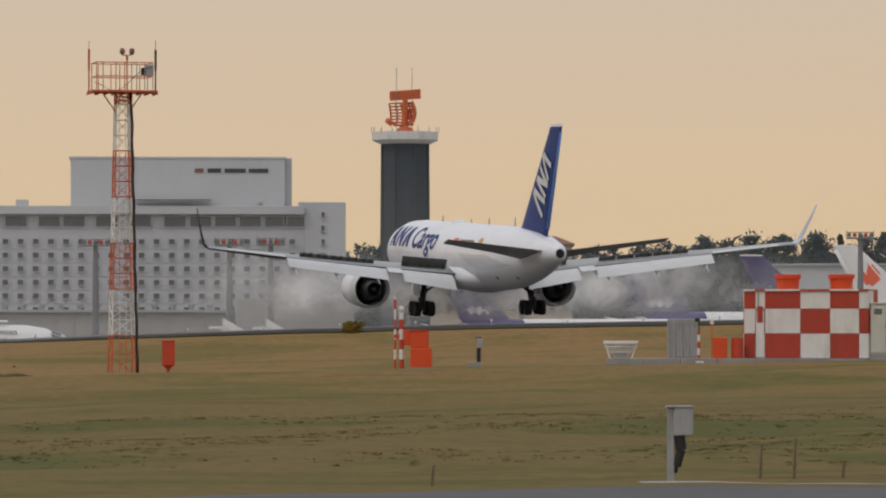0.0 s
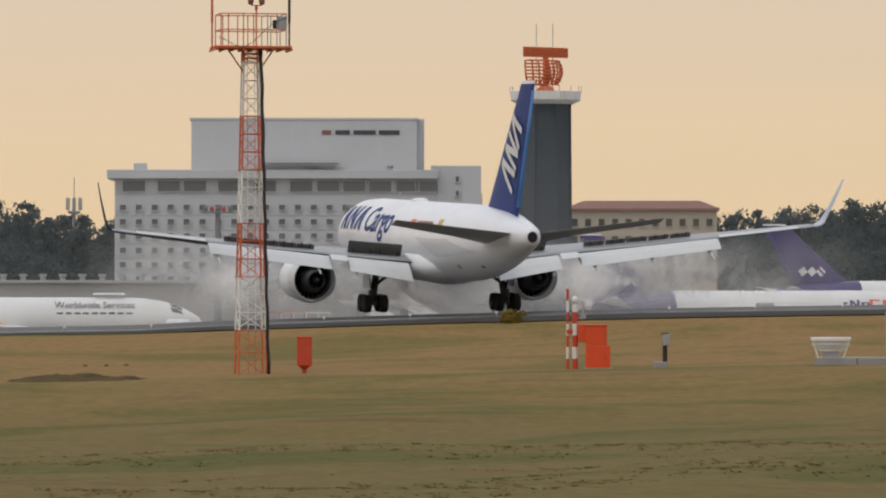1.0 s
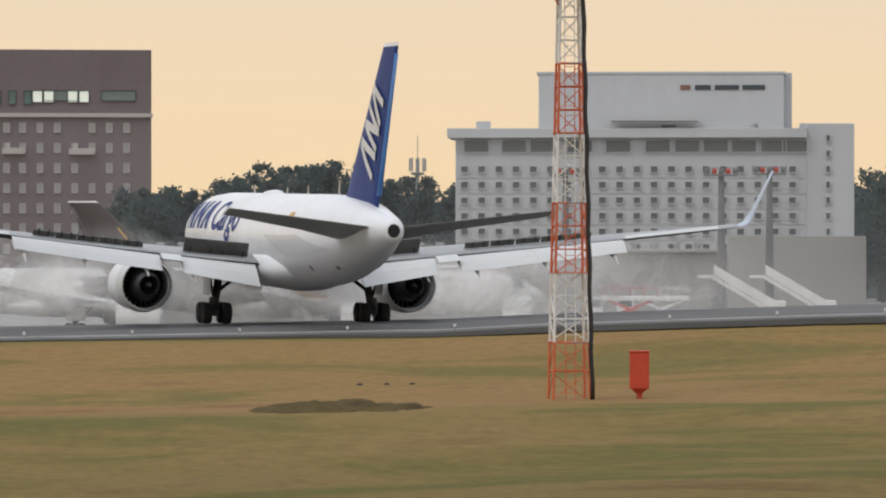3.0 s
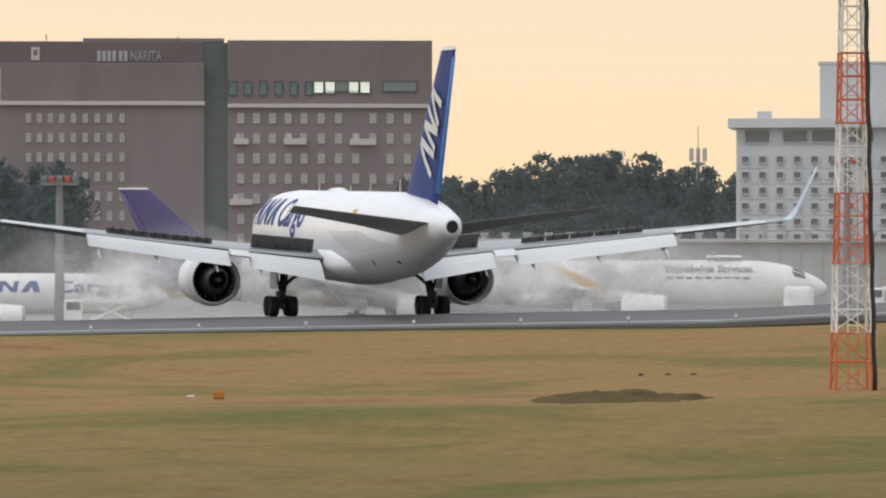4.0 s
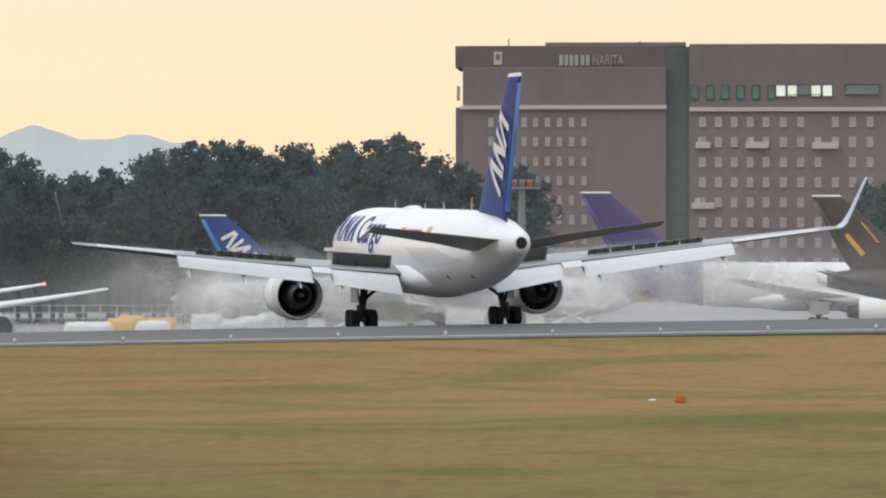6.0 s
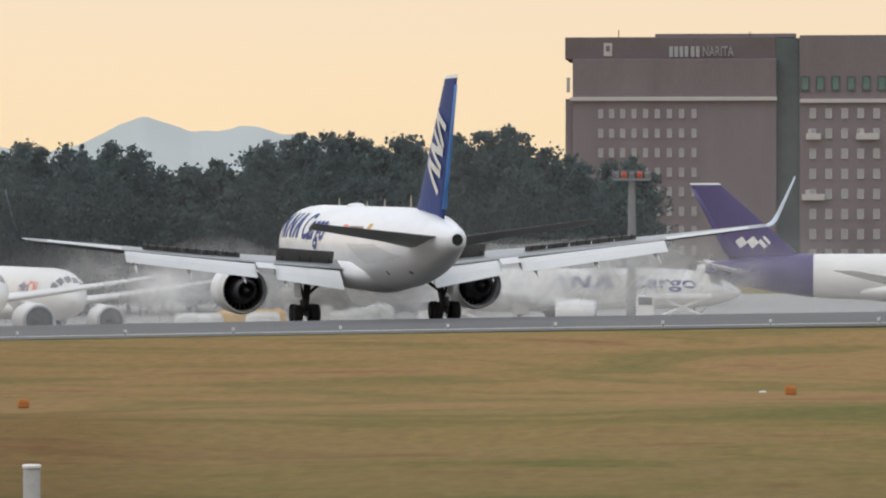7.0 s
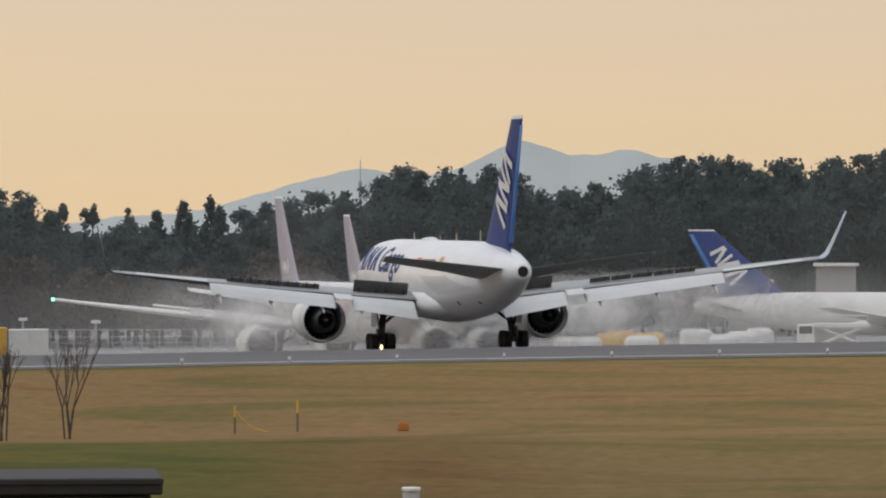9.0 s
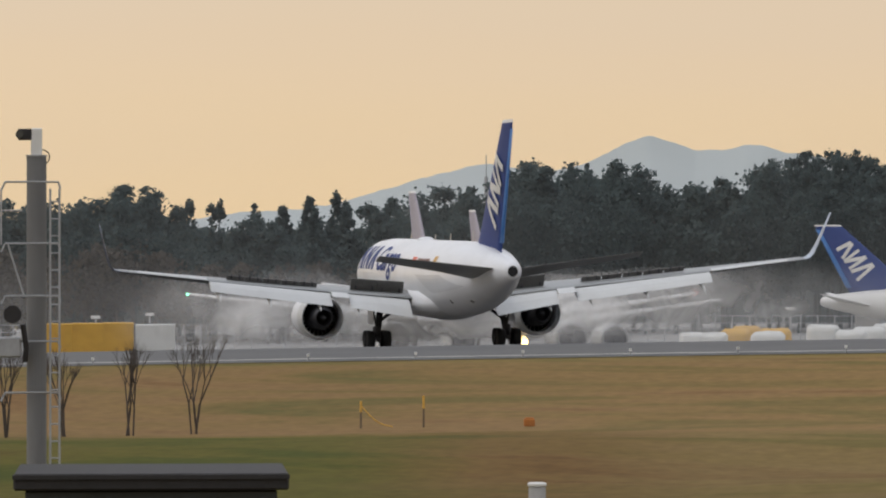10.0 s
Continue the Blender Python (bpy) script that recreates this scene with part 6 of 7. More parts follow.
d = 80
p = foot(-1959, d)
t = thing("camera_mast", facing(-1959, d, p.z), "grey steel mast with a camera and caged ladder", "camera mast")
Z = lambda v: level(v, d) - p.z
part("pole", rods([((0, 0, -0.1), (0, 0, Z(-185)), 0.175)], 20), POLE_GREY, t)
part("pole_cap", rods([((0, 0, Z(-185)), (0, 0, Z(-188)), 0.19)], 20), GALV, t)
cb = part("camera_bracket", boxed(0.0, 0, Z(-210), 0.2, 0.2, 0.5, 0.02), PAINT_WHITE, t)
part("camera_body", boxed(-0.2, 0, Z(-224), 0.26, 0.2, 0.2, 0.02), CABLE, cb)
part("lens", rods([((-0.30, -0.1, Z(-224)), (-0.30, -0.13, Z(-224)), 0.07)], 12), GLASS, cb)
part("cable_loop", rods([((0.1 + 0.13 * math.sin(0.5 * k), 0, Z(-186) + 0.13 * math.cos(0.5 * k) - 0.02), (0.1 + 0.13 * math.sin(0.5 * (k + 1)), 0, Z(-186) + 0.13 * math.cos(0.5 * (k + 1)) - 0.02), 0.012) for k in range(8)], 5), CABLE, t)
for y in (-0.42,):
    part("ladder_rail", rods([((0.24, y, 0.4), (0.24, y, Z(-128)), 0.022)]), GALV, t)
    part("ladder_rail", rods([((0.40, y, 0.4), (0.40, y, Z(-128)), 0.022)]), GALV, t)
for z in np.arange(0.6, Z(-128), 0.3):
    part("rung", rods([((0.24, -0.42, float(z)), (0.40, -0.42, float(z)), 0.014)], 5), GALV, t)
for v in (-140, -32, 60, 140, 230):
    zz = Z(v)
    part("hoop", rods([((-0.55 + 0.0 * k, -0.3, zz), (0.38, -0.3, zz), 0.018) for k in range(1)] + [((-0.55, -0.3, zz), (-0.62, -0.3, zz - 0.15), 0.018), ((0.38, -0.3, zz), (0.42, -0.3, zz - 0.12), 0.018)], 6), GALV, t)
part("cage_bar", rods([((-0.62, -0.3, Z(-125)), (-0.62, -0.3, Z(-30)), 0.018), ((-0.5, -0.3, Z(-30)), (-0.22, -0.3, Z(60)), 0.018), ((-0.60, -0.3, Z(-90)), (-0.25, -0.3, Z(-90)), 0.015)], 6), GALV, t)
part("control_box", boxed(-0.52, -0.25, Z(150), 0.5, 0.3, 0.36, 0.03), GALV, t)
part("speaker", rods([((-0.42, -0.42, Z(92)), (-0.42, -0.6, Z(92)), 0.16), ((-0.42, -0.3, Z(92)), (-0.42, -0.42, Z(92)), 0.1)], 14), CABLE, t)
part("conduit", rods([((-0.24, -0.4, Z(110)), (-0.18, -0.35, Z(150)), 0.05), ((-0.18, -0.35, Z(150)), (-0.2, -0.3, Z(175)), 0.05)], 8), CABLE, t)
t = thing("dark_cabin", facing(-1757, 70, foot(-1757, 70).z), "low cabin with a dark flat roof edge", "cabin")
zt = level(374, 70) - foot(-1757, 70).z
part("cabin_wall", boxed(0, 1.5, (zt - 0.3) / 2, 3.9, 2.6, zt - 0.3), TOWER_DARK, t)
part("cabin_roof", boxed(0, 1.5, zt - 0.13, 4.25, 3.2, 0.26, 0.03), CABLE, t, "dark flat roof")
part("roof_trim", boxed(0, -0.12, zt - 0.05, 4.27, 0.05, 0.07), CABLE, t)


# ---- apron clutter ----
def apron(name, u, d, label, category, group="", turn=0):
    p = foot(u, d)
    return thing(name, facing(u, d, p.z + 0.03, turn), label, category, group)


def container(u, d, w, h, paint, label, turn=0):
    t = apron("cargo_container", u, d, label, "container", "cargo containers", turn)
    part("container_body", boxed(0, 0, h / 2 + 0.15, w, 2.3, h, 0.05), paint, t)
    for k in range(int(w / 0.8)):
        part("container_rib", boxed(-w / 2 + 0.4 + 0.8 * k, -1.17, h / 2 + 0.15, 0.1, 0.06, h - 0.2), paint, t)
    part("container_base", boxed(0, 0, 0.08, w + 0.1, 2.35, 0.16), DARK_METAL, t)


def wrapped_pallet(u, d, w, h, paint, label):
    t = apron("wrapped_pallet", u, d, label, "cargo pallet", "wrapped cargo pallets")
    bm = boxed(0, 0, h / 2 + 0.3, w, 2.4, h, 0.35)
    bmesh.ops.subdivide_edges(bm, edges=bm.edges, cuts=3, use_grid_fill=True)
    for v in bm.verts:
        v.co += Vector((0.12 * noise.noise(v.co * 0.9 + Vector((u, 0, 0))), 0, 0.16 * noise.noise(v.co * 0.7 + Vector((0, u, 0)))))
    part("load", bm, paint, t, smooth=True)
    part("pallet", boxed(0, 0, 0.2, w + 0.2, 2.6, 0.14), GALV, t)
    part("dolly_wheel", rods([((-w / 3, -1.2, 0.16), (-w / 3, 1.2, 0.16), 0.16), ((w / 3, -1.2, 0.16), (w / 3, 1.2, 0.16), 0.16)], 10), BLACK, t)


for u, w in ((-1925, 3.6), (-1868, 3.6), (-1815, 3.4)):
    container(u, 380, w * 0.75, 3.4, YELLOW, "yellow ribbed cargo container on the apron")
for u in (-1765, -1735):
    container(u, 380, 1.9, 3.2, TARP, "white cargo container on the apron")
for k, (u, w, c) in enumerate(((-766, 2.8, 0), (-725, 2.6, 1), (-706, 2.8, 1), (-668, 3.0, 0), (-655, 3.0, 1), (-570, 3.0, 0), (-520, 2.8, 0), (-490, 3.0, 0), (-460, 2.6, 0), (-800, 2.4, 0))):
    wrapped_pallet(u, 405 + 6 * (k % 3), w, 1.7 + 0.3 * (k % 3), YELLOW if c else TARP, "yellow wrapped cargo pallet on a dolly" if c else "white wrapped cargo pallet on a dolly")


def loader(u, d, label, red=False):
    t = apron("cargo_loader", u, d, label, "airport vehicle", "airport vehicles")
    part("chassis", boxed(0, 0, 1.0, 8.5, 2.6, 0.7, 0.06), PAINT_WHITE, t)
    part("cab", boxed(-3.0, 0, 2.4, 1.9, 2.2, 2.2, 0.12), PAINT_WHITE, t)
    part("cab_window", boxed(-3.0, -1.12, 2.9, 1.4, 0.05, 0.8), GLASS, t)
    part("lift_platform", boxed(0.8, 0, 3.4, 6.2, 2.8, 0.45, 0.04), PAINT_WHITE, t)
    part("scissor_arm", rods([((-1.5, -1.0, 1.3), (3.2, -1.0, 3.2), 0.16), ((3.2, -1.0, 1.3), (-1.5, -1.0, 3.2), 0.16)]), RED if red else PAINT_WHITE, t)
    part("rail", rods([((-2.2, -1.3, 4.5), (3.8, -1.3, 4.5), 0.06)] + [((x, -1.3, 3.5), (x, -1.3, 4.5), 0.05) for x in (-2.2, -0.7, 0.8, 2.3, 3.8)]), RED if red else PAINT_WHITE, t)
    for x in (-3, 3):
        part("wheel", rods([((x, -1.3, 0.5), (x, 1.3, 0.5), 0.5)], 14), BLACK, t)


def stair_truck(u, d):
    t = apron("stair_truck", u, d, "white passenger stairs on a truck", "airport vehicle", "airport vehicles")
    part("chassis", boxed(0, 0, 0.9, 7.5, 2.3, 0.6, 0.05), PAINT_WHITE, t)
    part("cab", boxed(3.0, 0, 2.0, 1.7, 2.2, 1.9, 0.12), PAINT_WHITE, t)
    part("stair_flight", slab([(-3.8, -1.0, 5.6), (3.2, -1.0, 1.5), (3.2, 1.0, 1.5), (-3.8, 1.0, 5.6)], 0.4), PAINT_WHITE, t)
    part("side_panel", slab([(-3.8, -1.05, 6.8), (3.2, -1.05, 2.7), (3.2, -1.05, 1.6), (-3.8, -1.05, 5.7)], 0.06), PAINT_WHITE, t)
    part("top_landing", boxed(-4.6, 0, 5.5, 1.8, 2.1, 0.3), PAINT_WHITE, t)
    part("support", rods([((-4.2, -0.9, 1.0), (-4.4, -0.9, 5.4), 0.12), ((-2.0, -0.9, 1.2), (-2.4, -0.9, 4.6), 0.1)]), GALV, t)
    for x in (-2.5, 2.6):
        part("wheel", rods([((x, -1.2, 0.45), (x, 1.2, 0.45), 0.45)], 14), BLACK, t)


loader(1475, 480, "white cargo loader with red rails", True)
loader(1530, 492, "white cargo loader with rails")
stair_truck(1700, 480)
stair_truck(1790, 490)
loader(-330, 500, "white cargo loader with rails")
loader(60, 470, "white cargo loader with rails")
loader(2480, 470, "white cargo loader with rails")
for u, pd in ((1290, 8), (2060, 9), (2215, 10), (2610, 11)):
    wrapped_pallet(u, 470, 3.0, 3.4, TARP, "white wrapped cargo pallet on a dolly")

# far apron lamps
for u, d, v in ((-1855, 430, 100), (-1632, 430, 100), (-628, 420, 85), (-1760, 455, 95)):
    p = foot(u, d)
    t = thing("apron_lamp", facing(u, d, p.z), "short grey apron lamp post", "lamp post", "apron lamps")
    h = level(v, d) - p.z
    part("post", rods([((0, 0, 0), (0, 0, h), 0.13)]), GALV, t)
    part("lamp_head", boxed(0, 0, h + 0.1, 0.9, 0.5, 0.3, 0.05), PAINT_WHITE, t)
# long fence at the far side of the apron
for k in range(2):
    u0 = -2300 + 1000 * k
    t = apron("mesh_fence", u0 + 480, 690, "grey security fence along the apron", "fence", "apron fences")
    w = 960 * 690 / 8000
    for j in range(33):
        part("fence_post", rods([((-w / 2 + w * j / 32, 0, 0), (-w / 2 + w * j / 32, 0, 4.2), 0.09)], 5), GALV, t)
    part("fence_rail", rods([((-w / 2, 0, z), (w / 2, 0, z), 0.05) for z in (0.3, 1.2, 2.1, 3.0, 4.1)], 4), GALV, t)

# ---- parked aircraft ----
def both(word, y0, width, a0, height):
    a = lettering(word, y0, width, a0, height, 0.0)
    return a + [[(q[0], q[1], 180 - q[2], 180 - q[3], q[4]) for q in letter] for letter in a]


EXPRESS = {"body": WHITE_FAR, "fin": PURPLE, "rudder": PURPLE, "engine": WHITE_FAR, "tailplane": WHITE_FAR, "winglet": WHITE_FAR,
           "decals": [("tail_colour", PURPLE, [(-26.2, -13.0, -90, 270, 0.0)]),
                      ("letter_shape", PURPLE, both("iNo", 13.0, 1.5, 2, 26)),
                      ("letter_shape", ORANGE_RED, both("CN", 17.3, 1.7, 2, 28))],
           "fin_marks": [(8.4, 0.6, 9.2, 0.6, 1.0), (8.4, 0.0, 9.2, 0.0, 1.0), (8.4, -0.6, 9.2, -0.6, 1.0)]}
PARCEL = {"body": WHITE_FAR, "fin": BROWN, "rudder": BROWN, "engine": WHITE_FAR, "tailplane": BROWN, "winglet": WING_GREY, "fin_mark_paint": GOLD,
          "decals": [("tail_colour", BROWN, [(-26.2, -4.5, -90, 270, 0.0)]),
                     ("gold_sweep", GOLD, [(-4.2 + k * 0.9, -2.2 + k * 0.9, 40 - 10 * k, 52 - 10 * k, -0.9) for k in range(11)])],
          "fin_marks": [(9.2, 0.0, 11.6, 0.0, 2.6)]}
NAVY_FIN = {"body": WHITE_FAR, "fin": NAVY, "rudder": SKYBLUE, "engine": WHITE_FAR, "tailplane": WHITE_FAR, "winglet": WHITE_FAR,
            "decals": [("letter_shape", NAVY, lettering("wNw", 3.5, 2.4, 4, 34))],
            "fin_marks": LETTER_STROKES}
RED_DISC = {"body": WHITE_FAR, "fin": WHITE_FAR, "rudder": WHITE_FAR, "engine": WHITE_FAR, "winglet": WHITE_FAR, "fin_mark_paint": ORANGE_RED,
            "fin_marks": [(10.3, 0.1, 12.5, 0.1, 1.6), (10.7, 0.1, 12.1, 0.1, 2.5)]}


def parked(label, u_fin, d, livery, scale=1.0, away=0.0, **k):
    u = u_fin + 26.0 * scale * math.cos(radians(away)) * 8000 / d
    p = foot(u, d)
    at = Matrix.Translation(p + Vector((0, 0, 0.03))) @ pose(0, 0, 0, 0, 0, -90 - math.degrees((u - 500) / 8000) + away)
    return airliner("parked_airplane", label, at, livery, "parked airplanes", scale=scale, **k)


parcel = parked("white freighter with a brown tail and gold sweep", 511, 525, PARCEL)
parked("white freighter with a purple tail", 103, 585, EXPRESS, 1.14, winglets=False)
navy_parked = parked("white cargo airplane with a navy blue tail", -572, 580, NAVY_FIN, 1.0, winglets=False)
skin_text("Cargo", navy_parked, NAVY, 13.6, 9.0, 4, 34, 0.0, False)
parked("white freighter with a purple tail", 2095, 560, EXPRESS, 0.95, 25, winglets=False)
parked("white freighter with a purple tail", 2440, 690, EXPRESS, 1.15, 20, winglets=False)
parked("white freighter with a purple tail", 2705, 640, EXPRESS, 1.1, 20, winglets=False)
parked("white airplane with a red emblem on its tail", 2880, 690, RED_DISC, 1.25, 15, winglets=False)
# slogan on the white freighter
for k, (txt, y0, z0, size) in enumerate((("Worldwide Services", 9.5, 6.15, 1.25),)):
    cu = bpy.data.curves.new("slogan", "FONT")
    cu.body, cu.size, cu.extrude = txt, size, 0.02
    ob = new("slogan", cu)
    ob.parent = parcel
    ob.matrix_basis = Matrix.Translation((2.34, y0, z0)) @ Matrix(((0, -0.37, 0.93, 0), (1, 0, 0, 0), (0, 0.93, 0.37, 0), (0, 0, 0, 1)))
    cu.materials.append(BROWN)
decal("slogan_line", BROWN, parcel, [(9.8 + 1.1 * k, 10.6 + 1.1 * k, 10, 15, 0.0) for k in range(9)])
decal("roof_fairing", WHITE_FAR, parcel, [(14.5, 18.5, 70, 110, 0.0)], out=0.55)

taxi_a = airliner("taxiing_airplane", "white purple-lettered freighter taxiing with its light on", Matrix(), dict(EXPRESS, light=True, fin=LILAC, rudder=LILAC, decals=EXPRESS["decals"][1:]), "taxiing airplanes", winglets=False, scale=1.16)
taxi_b = airliner("taxiing_airplane", "white purple-lettered freighter waiting on the taxiway", Matrix(), dict(EXPRESS, fin=LILAC, rudder=LILAC, decals=EXPRESS["decals"][1:]), "taxiing airplanes", winglets=False, scale=1.16)


# ---- the landing airplane ----
def port(quads_word, y_start, width, a0, height, lean):
    q, y = [], y_start
    for ch in quads_word:
        if ch == " ":
            y -= width * 0.6
            continue
        w = width * (0.62 if ch == "i" else 1.0 if ch in "wNC" else 0.85)
        q.append(letter_quads(ch, y, w, a0, height, lean, -1, True))
        y -= w * 1.2
    return q


CARGO = {"body": WHITE, "fin": NAVY, "rudder": SKYBLUE, "winglet": PALE_BLUE, "winglet_outside": mat("dark_winglet_paint", (0.030, 0.040, 0.075), 0.6, vary=0.1, scale=0.5, bump=0.0), "engine": WHITE,
         "decals": [("letter_shape", NAVY, port("wNw", 22.0, 2.15, 9, 43, 0.9)),
                    ("badge", ORANGE_RED, [(-1.0, -2.6, 180 - 24, 180 - 34, 0.0)]),
                    ("badge_text", ROOF_RED, [(-3.2 - 0.8 * k, -3.8 - 0.8 * k, 180 - 25, 180 - 32, 0.0) for k in range(6)]),
                    ("round_badge", GOLD, [(-9.2, -10.4, 180 - 24, 180 - 37, 0.0)]),
                    ("registration_bars", WING_GREY, [(-16.5 - 0.62 * k, -16.95 - 0.62 * k, 180 - 8, 180 - 19, 0.0) for k in range(5)]),
                    ("cargo_door_seam", WING_GREY, [(15.0, 14.95, 180 - 2, 180 - 58, 0.0)]), ("cargo_door_seam", WING_GREY, [(11.0, 10.95, 180 - 2, 180 - 58, 0.0)]),
                    ("grey_sweep", mat("pale_grey_paint", (0.60, 0.61, 0.63), 0.35, vary=0.05, scale=0.3, bump=0.0), [(-9.5, -18.5, 180 + 22, 180 - 6, 6.0)]),
                    ("belly_mark", SPOILER, [(-13.5, -13.9, 180 + 38, 180 + 46, 0.0)]), ("belly_mark", SPOILER, [(-17.5, -17.9, 180 + 52, 180 + 60, 0.0)])],
         "fin_marks": LETTER_STROKES}
plane = airliner("landing_airplane", "white cargo airplane with navy tail rolling out after landing", Matrix(), CARGO, flaps=True, spoilers=True, near=True)
skin_text("Cargo", plane, NAVY, 13.6, 8.6, 9, 43, 0.9, True)
for y, h in ((12, 0.5), (2, 0.35), (-4, 0.5), (-12.5, 0.75)):
    z, w, hh = body_at(y)
    part("blade_aerial", loft([foil((0, y + 0.3, z + hh - 0.05), (0, y - 0.25, z + hh - 0.05), 0.08, (1, 0, 0)), foil((0, y + 0.05, z + hh + h), (0, y - 0.2, z + hh + h), 0.05, (1, 0, 0))]), STEEL, plane)
part("satellite_dome", loft([circle(y, 7.45, w, h, 16) for y, w, h in ((7.5, 0.05, 0.03), (6.8, 0.5, 0.22), (5.6, 0.55, 0.26), (4.9, 0.05, 0.03))]), WHITE, plane, smooth=True)


# ---- spray thrown up by the reversed engines ----
def mist_material(name, strength, seed):
    m, nt, b = nodes(name)
    n, l = nt.nodes, nt.links
    co = n.new("ShaderNodeTexCoord")
    sep = n.new("ShaderNodeSeparateXYZ")
    l.new(co.outputs["Generated"], sep.inputs[0])
    last = None
    for ax, power in (("X", 1.0), ("Z", 1.0)):
        k = n.new("ShaderNodeMath")
        k.operation = "MULTIPLY_ADD"
        k.inputs[1].default_value, k.inputs[2].default_value = 2, -1
        l.new(sep.outputs[ax], k.inputs[0])
        sq = n.new("ShaderNodeMath")
        sq.operation = "MULTIPLY"
        l.new(k.outputs[0], sq.inputs[0])
        l.new(k.outputs[0], sq.inputs[1])
        inv = n.new("ShaderNodeMath")
        inv.operation = "SUBTRACT"
        inv.inputs[0].default_value = 1
        inv.use_clamp = True
        l.new(sq.outputs[0], inv.inputs[1])
        if last:
            mu = n.new("ShaderNodeMath")
            mu.operation = "MULTIPLY"
            l.new(last, mu.inputs[0])
            l.new(inv.outputs[0], mu.inputs[1])
            last = mu.outputs[0]
        else:
            last = inv.outputs[0]
    pw = n.new("ShaderNodeMath")
    pw.operation = "POWER"
    pw.inputs[1].default_value = 1.8
    l.new(last, pw.inputs[0])
    last = pw.outputs[0]
    no = n.new("ShaderNodeTexNoise")
    no.inputs["Scale"].default_value, no.inputs["Detail"].default_value, no.inputs["Distortion"].default_value = 0.35, 5, 0.8
    mp = n.new("ShaderNodeMapping")
    mp.inputs["Location"].default_value = (seed * 7.3, seed * 3.1, seed)
    l.new(co.outputs["Object"], mp.inputs[0])
    l.new(mp.outputs[0], no.inputs["Vector"])
    mr = n.new("ShaderNodeMapRange")
    mr.inputs["From Min"].default_value, mr.inputs["From Max"].default_value, mr.inputs["To Max"].default_value = 0.22, 0.72, strength
    l.new(no.outputs["Fac"], mr.inputs["Value"])
    fin = n.new("ShaderNodeMath")
    fin.operation = "MULTIPLY"
    l.new(last, fin.inputs[0])
    l.new(mr.outputs[0], fin.inputs[1])
    l.new(fin.outputs[0], b.inputs["Alpha"])
    b.inputs["Base Color"].default_value = (0.86, 0.84, 0.81, 1)
    b.inputs["Roughness"].default_value = 1.0
    b.inputs["Specular IOR Level"].default_value = 0.0
    return m


def haze_veil(d, u0, u1, v_top, dense, seed):
    """Translucent sheet added beyond the runway to imitate haze, denser low down for spray."""
    m, nt, b = nodes("haze_veil")
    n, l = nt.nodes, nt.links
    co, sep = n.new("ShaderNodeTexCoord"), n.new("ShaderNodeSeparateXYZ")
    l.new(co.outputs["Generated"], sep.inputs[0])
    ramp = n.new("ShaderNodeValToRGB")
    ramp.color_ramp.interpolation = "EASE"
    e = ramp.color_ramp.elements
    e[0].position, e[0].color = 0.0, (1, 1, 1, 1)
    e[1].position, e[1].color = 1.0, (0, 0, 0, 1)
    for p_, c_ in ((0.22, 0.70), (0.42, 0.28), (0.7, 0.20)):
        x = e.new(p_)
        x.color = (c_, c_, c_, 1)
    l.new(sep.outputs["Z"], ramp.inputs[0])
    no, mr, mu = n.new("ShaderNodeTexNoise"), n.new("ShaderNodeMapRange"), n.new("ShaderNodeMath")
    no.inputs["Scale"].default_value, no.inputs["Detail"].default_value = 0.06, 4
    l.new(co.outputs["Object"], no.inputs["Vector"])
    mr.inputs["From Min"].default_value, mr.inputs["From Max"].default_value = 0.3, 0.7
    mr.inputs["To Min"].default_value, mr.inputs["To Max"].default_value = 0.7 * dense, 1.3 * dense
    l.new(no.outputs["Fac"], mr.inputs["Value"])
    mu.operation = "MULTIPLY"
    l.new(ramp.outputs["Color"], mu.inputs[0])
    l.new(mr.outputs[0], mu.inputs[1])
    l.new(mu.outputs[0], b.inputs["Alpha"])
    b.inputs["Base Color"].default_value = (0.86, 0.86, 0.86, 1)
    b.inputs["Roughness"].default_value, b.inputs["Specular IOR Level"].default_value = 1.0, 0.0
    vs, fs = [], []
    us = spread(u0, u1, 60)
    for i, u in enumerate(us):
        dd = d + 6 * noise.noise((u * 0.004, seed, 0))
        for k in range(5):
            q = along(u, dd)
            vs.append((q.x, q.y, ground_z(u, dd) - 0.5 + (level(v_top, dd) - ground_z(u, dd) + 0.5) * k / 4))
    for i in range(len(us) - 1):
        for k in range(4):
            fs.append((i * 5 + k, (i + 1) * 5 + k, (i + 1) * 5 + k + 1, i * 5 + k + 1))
    return tagged(raw("haze_veil", vs, fs, m, smooth=True), "added translucent sheet imitating haze and low spray behind the runway", "mist", kind="stuff")


haze_veil(392, -2700, 4300, -330, 0.25, 3.0)

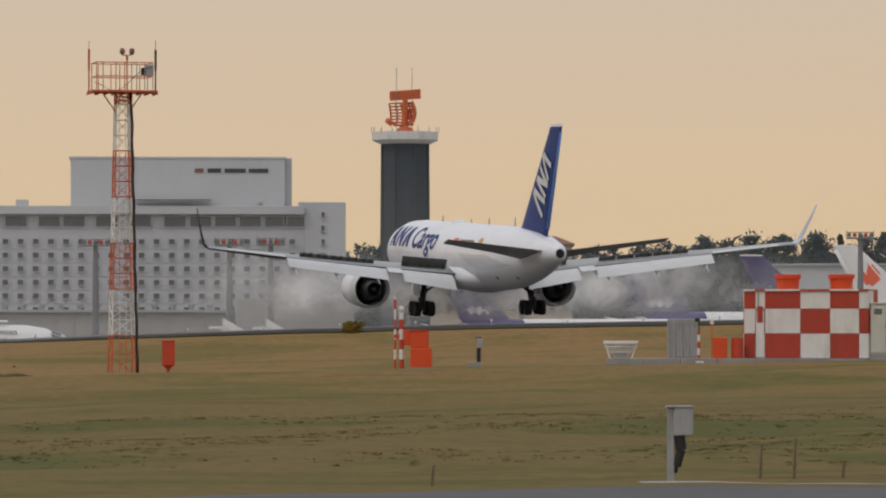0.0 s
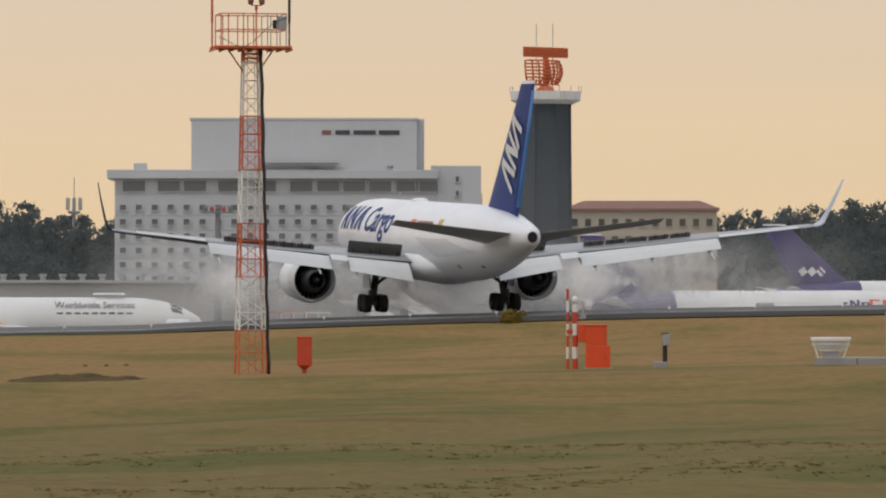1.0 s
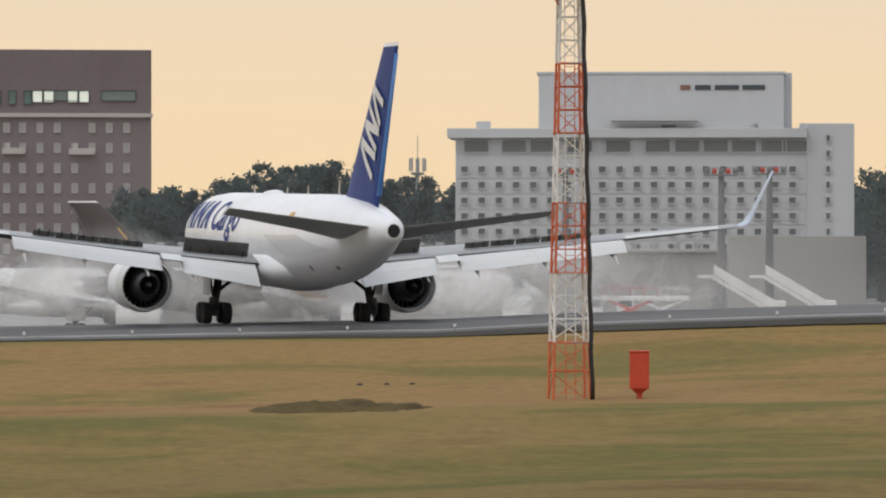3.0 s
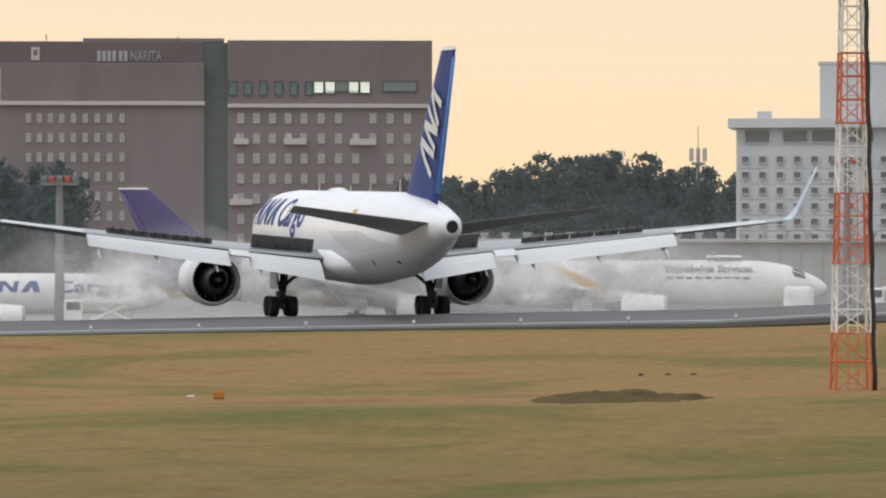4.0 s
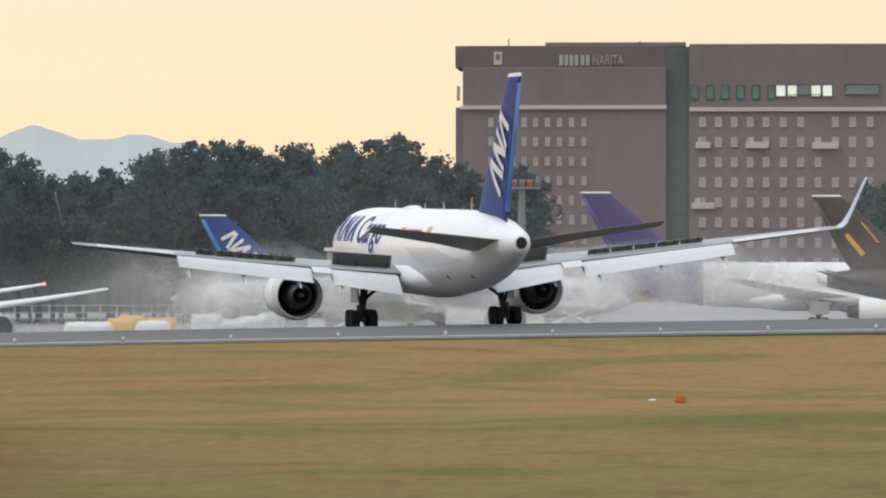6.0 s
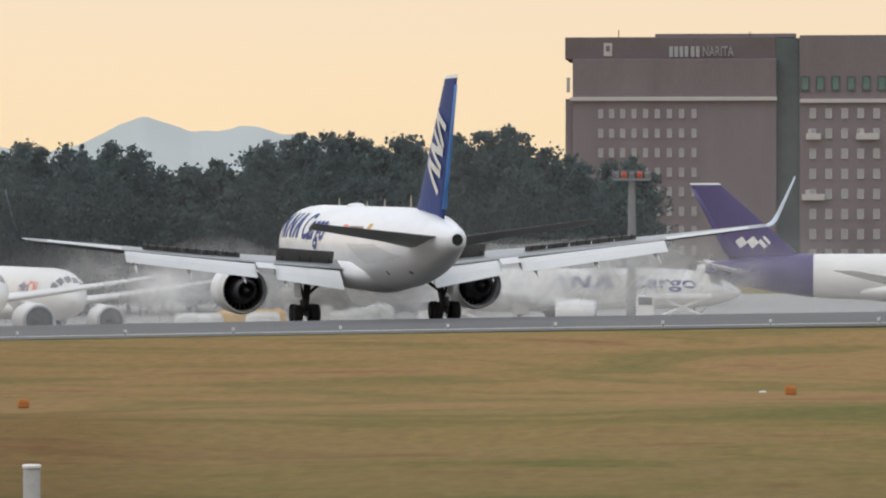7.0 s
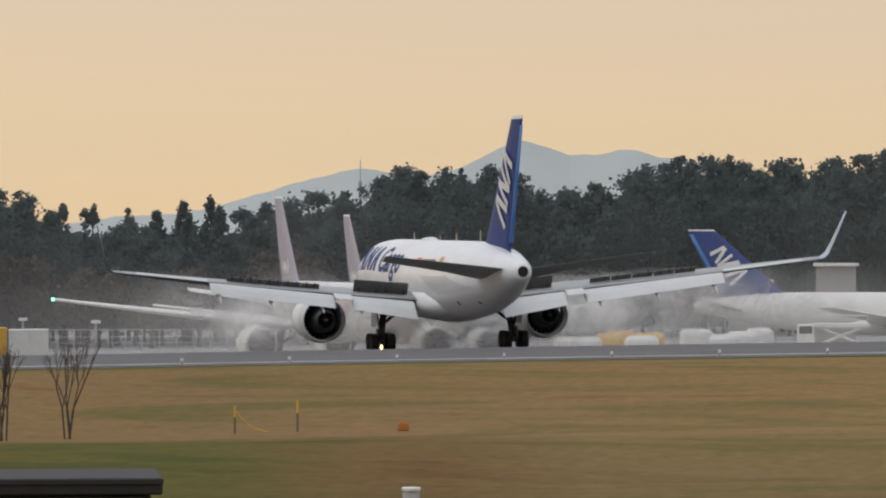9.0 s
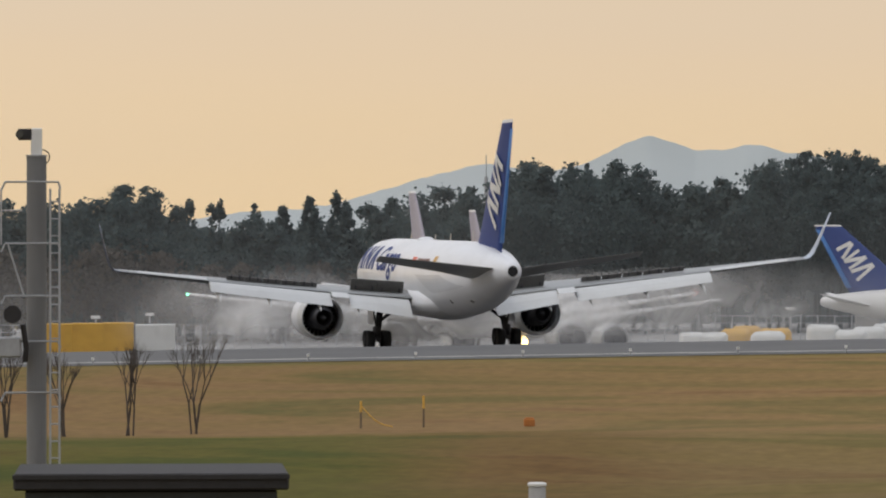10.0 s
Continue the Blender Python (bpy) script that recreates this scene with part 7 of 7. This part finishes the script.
spray = thing("spray_cloud", Matrix(), "grey-white spray blown from the reversed engines", "spray")
for k, (x, y, w, h, st) in enumerate(((-11, 12, 24, 6.2, 0.95), (-5, 18, 30, 5.0, 1.0), (14, 15, 30, 6.0, 1.0), (20, 26, 44, 6.0, 1.0), (2, 7, 26, 4.2, 0.95))):
    vs, fs = [], []
    for i in range(25):
        for j in range(9):
            a, b = i / 24 * 2 - 1, j / 8
            vs.append((x + a * w / 2, y + 2.5 * a * a + 0.8 * noise.noise((a * 3, b * 2, k)), -0.9 + b * h * (1 + 0.25 * noise.noise((a * 2.5, k * 3.0, 0)))))
    for i in range(24):
        for j in range(8):
            fs.append((i * 9 + j, (i + 1) * 9 + j, (i + 1) * 9 + j + 1, i * 9 + j + 1))
    ob = raw("spray_veil", vs, fs, mist_material("spray", st, k + 1), spray, smooth=True)
    ob.visible_shadow = False


# ---- movement ----
def motions():
    rows = [  # seconds, place, lean in degrees, heading
        (0.00, 59.50, 267.42, 2.47, 2.20, -0.66, 2.56),
        (0.50, 49.80, 255.56, 2.00, 1.85, -0.76, 2.95),
        (1.00, 41.45, 250.42, 1.65, 1.80, -0.55, 3.64),
        (1.50, 33.15, 245.87, 1.32, 1.71, -0.70, 5.02),
        (2.00, 24.53, 236.42, 0.92, 1.86, -0.87, 7.01),
        (3.30, 9.39, 266.80, 0.35, 0.60, 0.55, 9.46),
        (3.50, 6.74, 267.43, 0.31, 0.72, -0.00, 10.26),
        (4.00, 0.32, 271.95, 0.08, 0.66, 0.03, 11.32),
        (4.50, -5.95, 278.46, -0.23, 0.38, 0.14, 12.27),
        (5.00, -11.95, 278.37, -0.29, 0.59, -0.99, 13.66),
        (5.50, -17.98, 282.41, -0.49, 0.61, -1.05, 14.91),
        (5.70, -20.45, 283.99, -0.57, 0.59, -1.25, 15.47),
        (6.80, -33.38, 291.89, -0.92, 0.58, -0.94, 17.57),
        (7.00, -35.70, 293.15, -1.01, 0.55, -1.01, 17.93),
        (7.50, -41.39, 295.99, -1.17, 0.50, -1.06, 19.00),
        (8.00, -46.63, 295.72, -1.23, 0.59, -0.76, 19.80),
        (8.50, -52.71, 301.77, -1.44, 0.45, -0.49, 20.58),
        (9.00, -58.40, 305.56, -1.66, 0.37, -1.08, 21.50),
        (9.50, -63.47, 308.29, -1.81, 0.39, -0.87, 22.07),
        (10.00, -68.93, 311.36, -1.96, 0.43, -0.97, 22.72),
    ]
    keyed = [(t, pose(x, y, z, rx, ry, rz)) for t, x, y, z, rx, ry, rz in rows]
    walk(plane, keyed)
    walk(spray, [(t, pose(x, y, z, 0, ry, rz)) for t, x, y, z, rx, ry, rz in rows])
    # the radar head makes a turn in four seconds
    walk(radar_head, [(0.5 * k, pose(0, 0, 0, 0, 0, -90 * (0.5 * k - 1.4))) for k in range(21)])
    # the two freighters on the taxiway; the first creeps forward
    def taxi(u, d, heading):
        p = foot(u, d)
        return Matrix.Translation(p) @ pose(0, 0, 0, 0, 0, heading)
    walk(taxi_a, [(t, taxi(-1360 + 15.5 * t, 486 - 1.3 * t, 203.5)) for t in (0.0, 2.5, 5.0, 7.5, 10.0)])
    walk(taxi_b, [(t, taxi(-1100 - 0.5 * t, 545, 203.5)) for t in (0.0, 5.0, 10.0)])


motions()
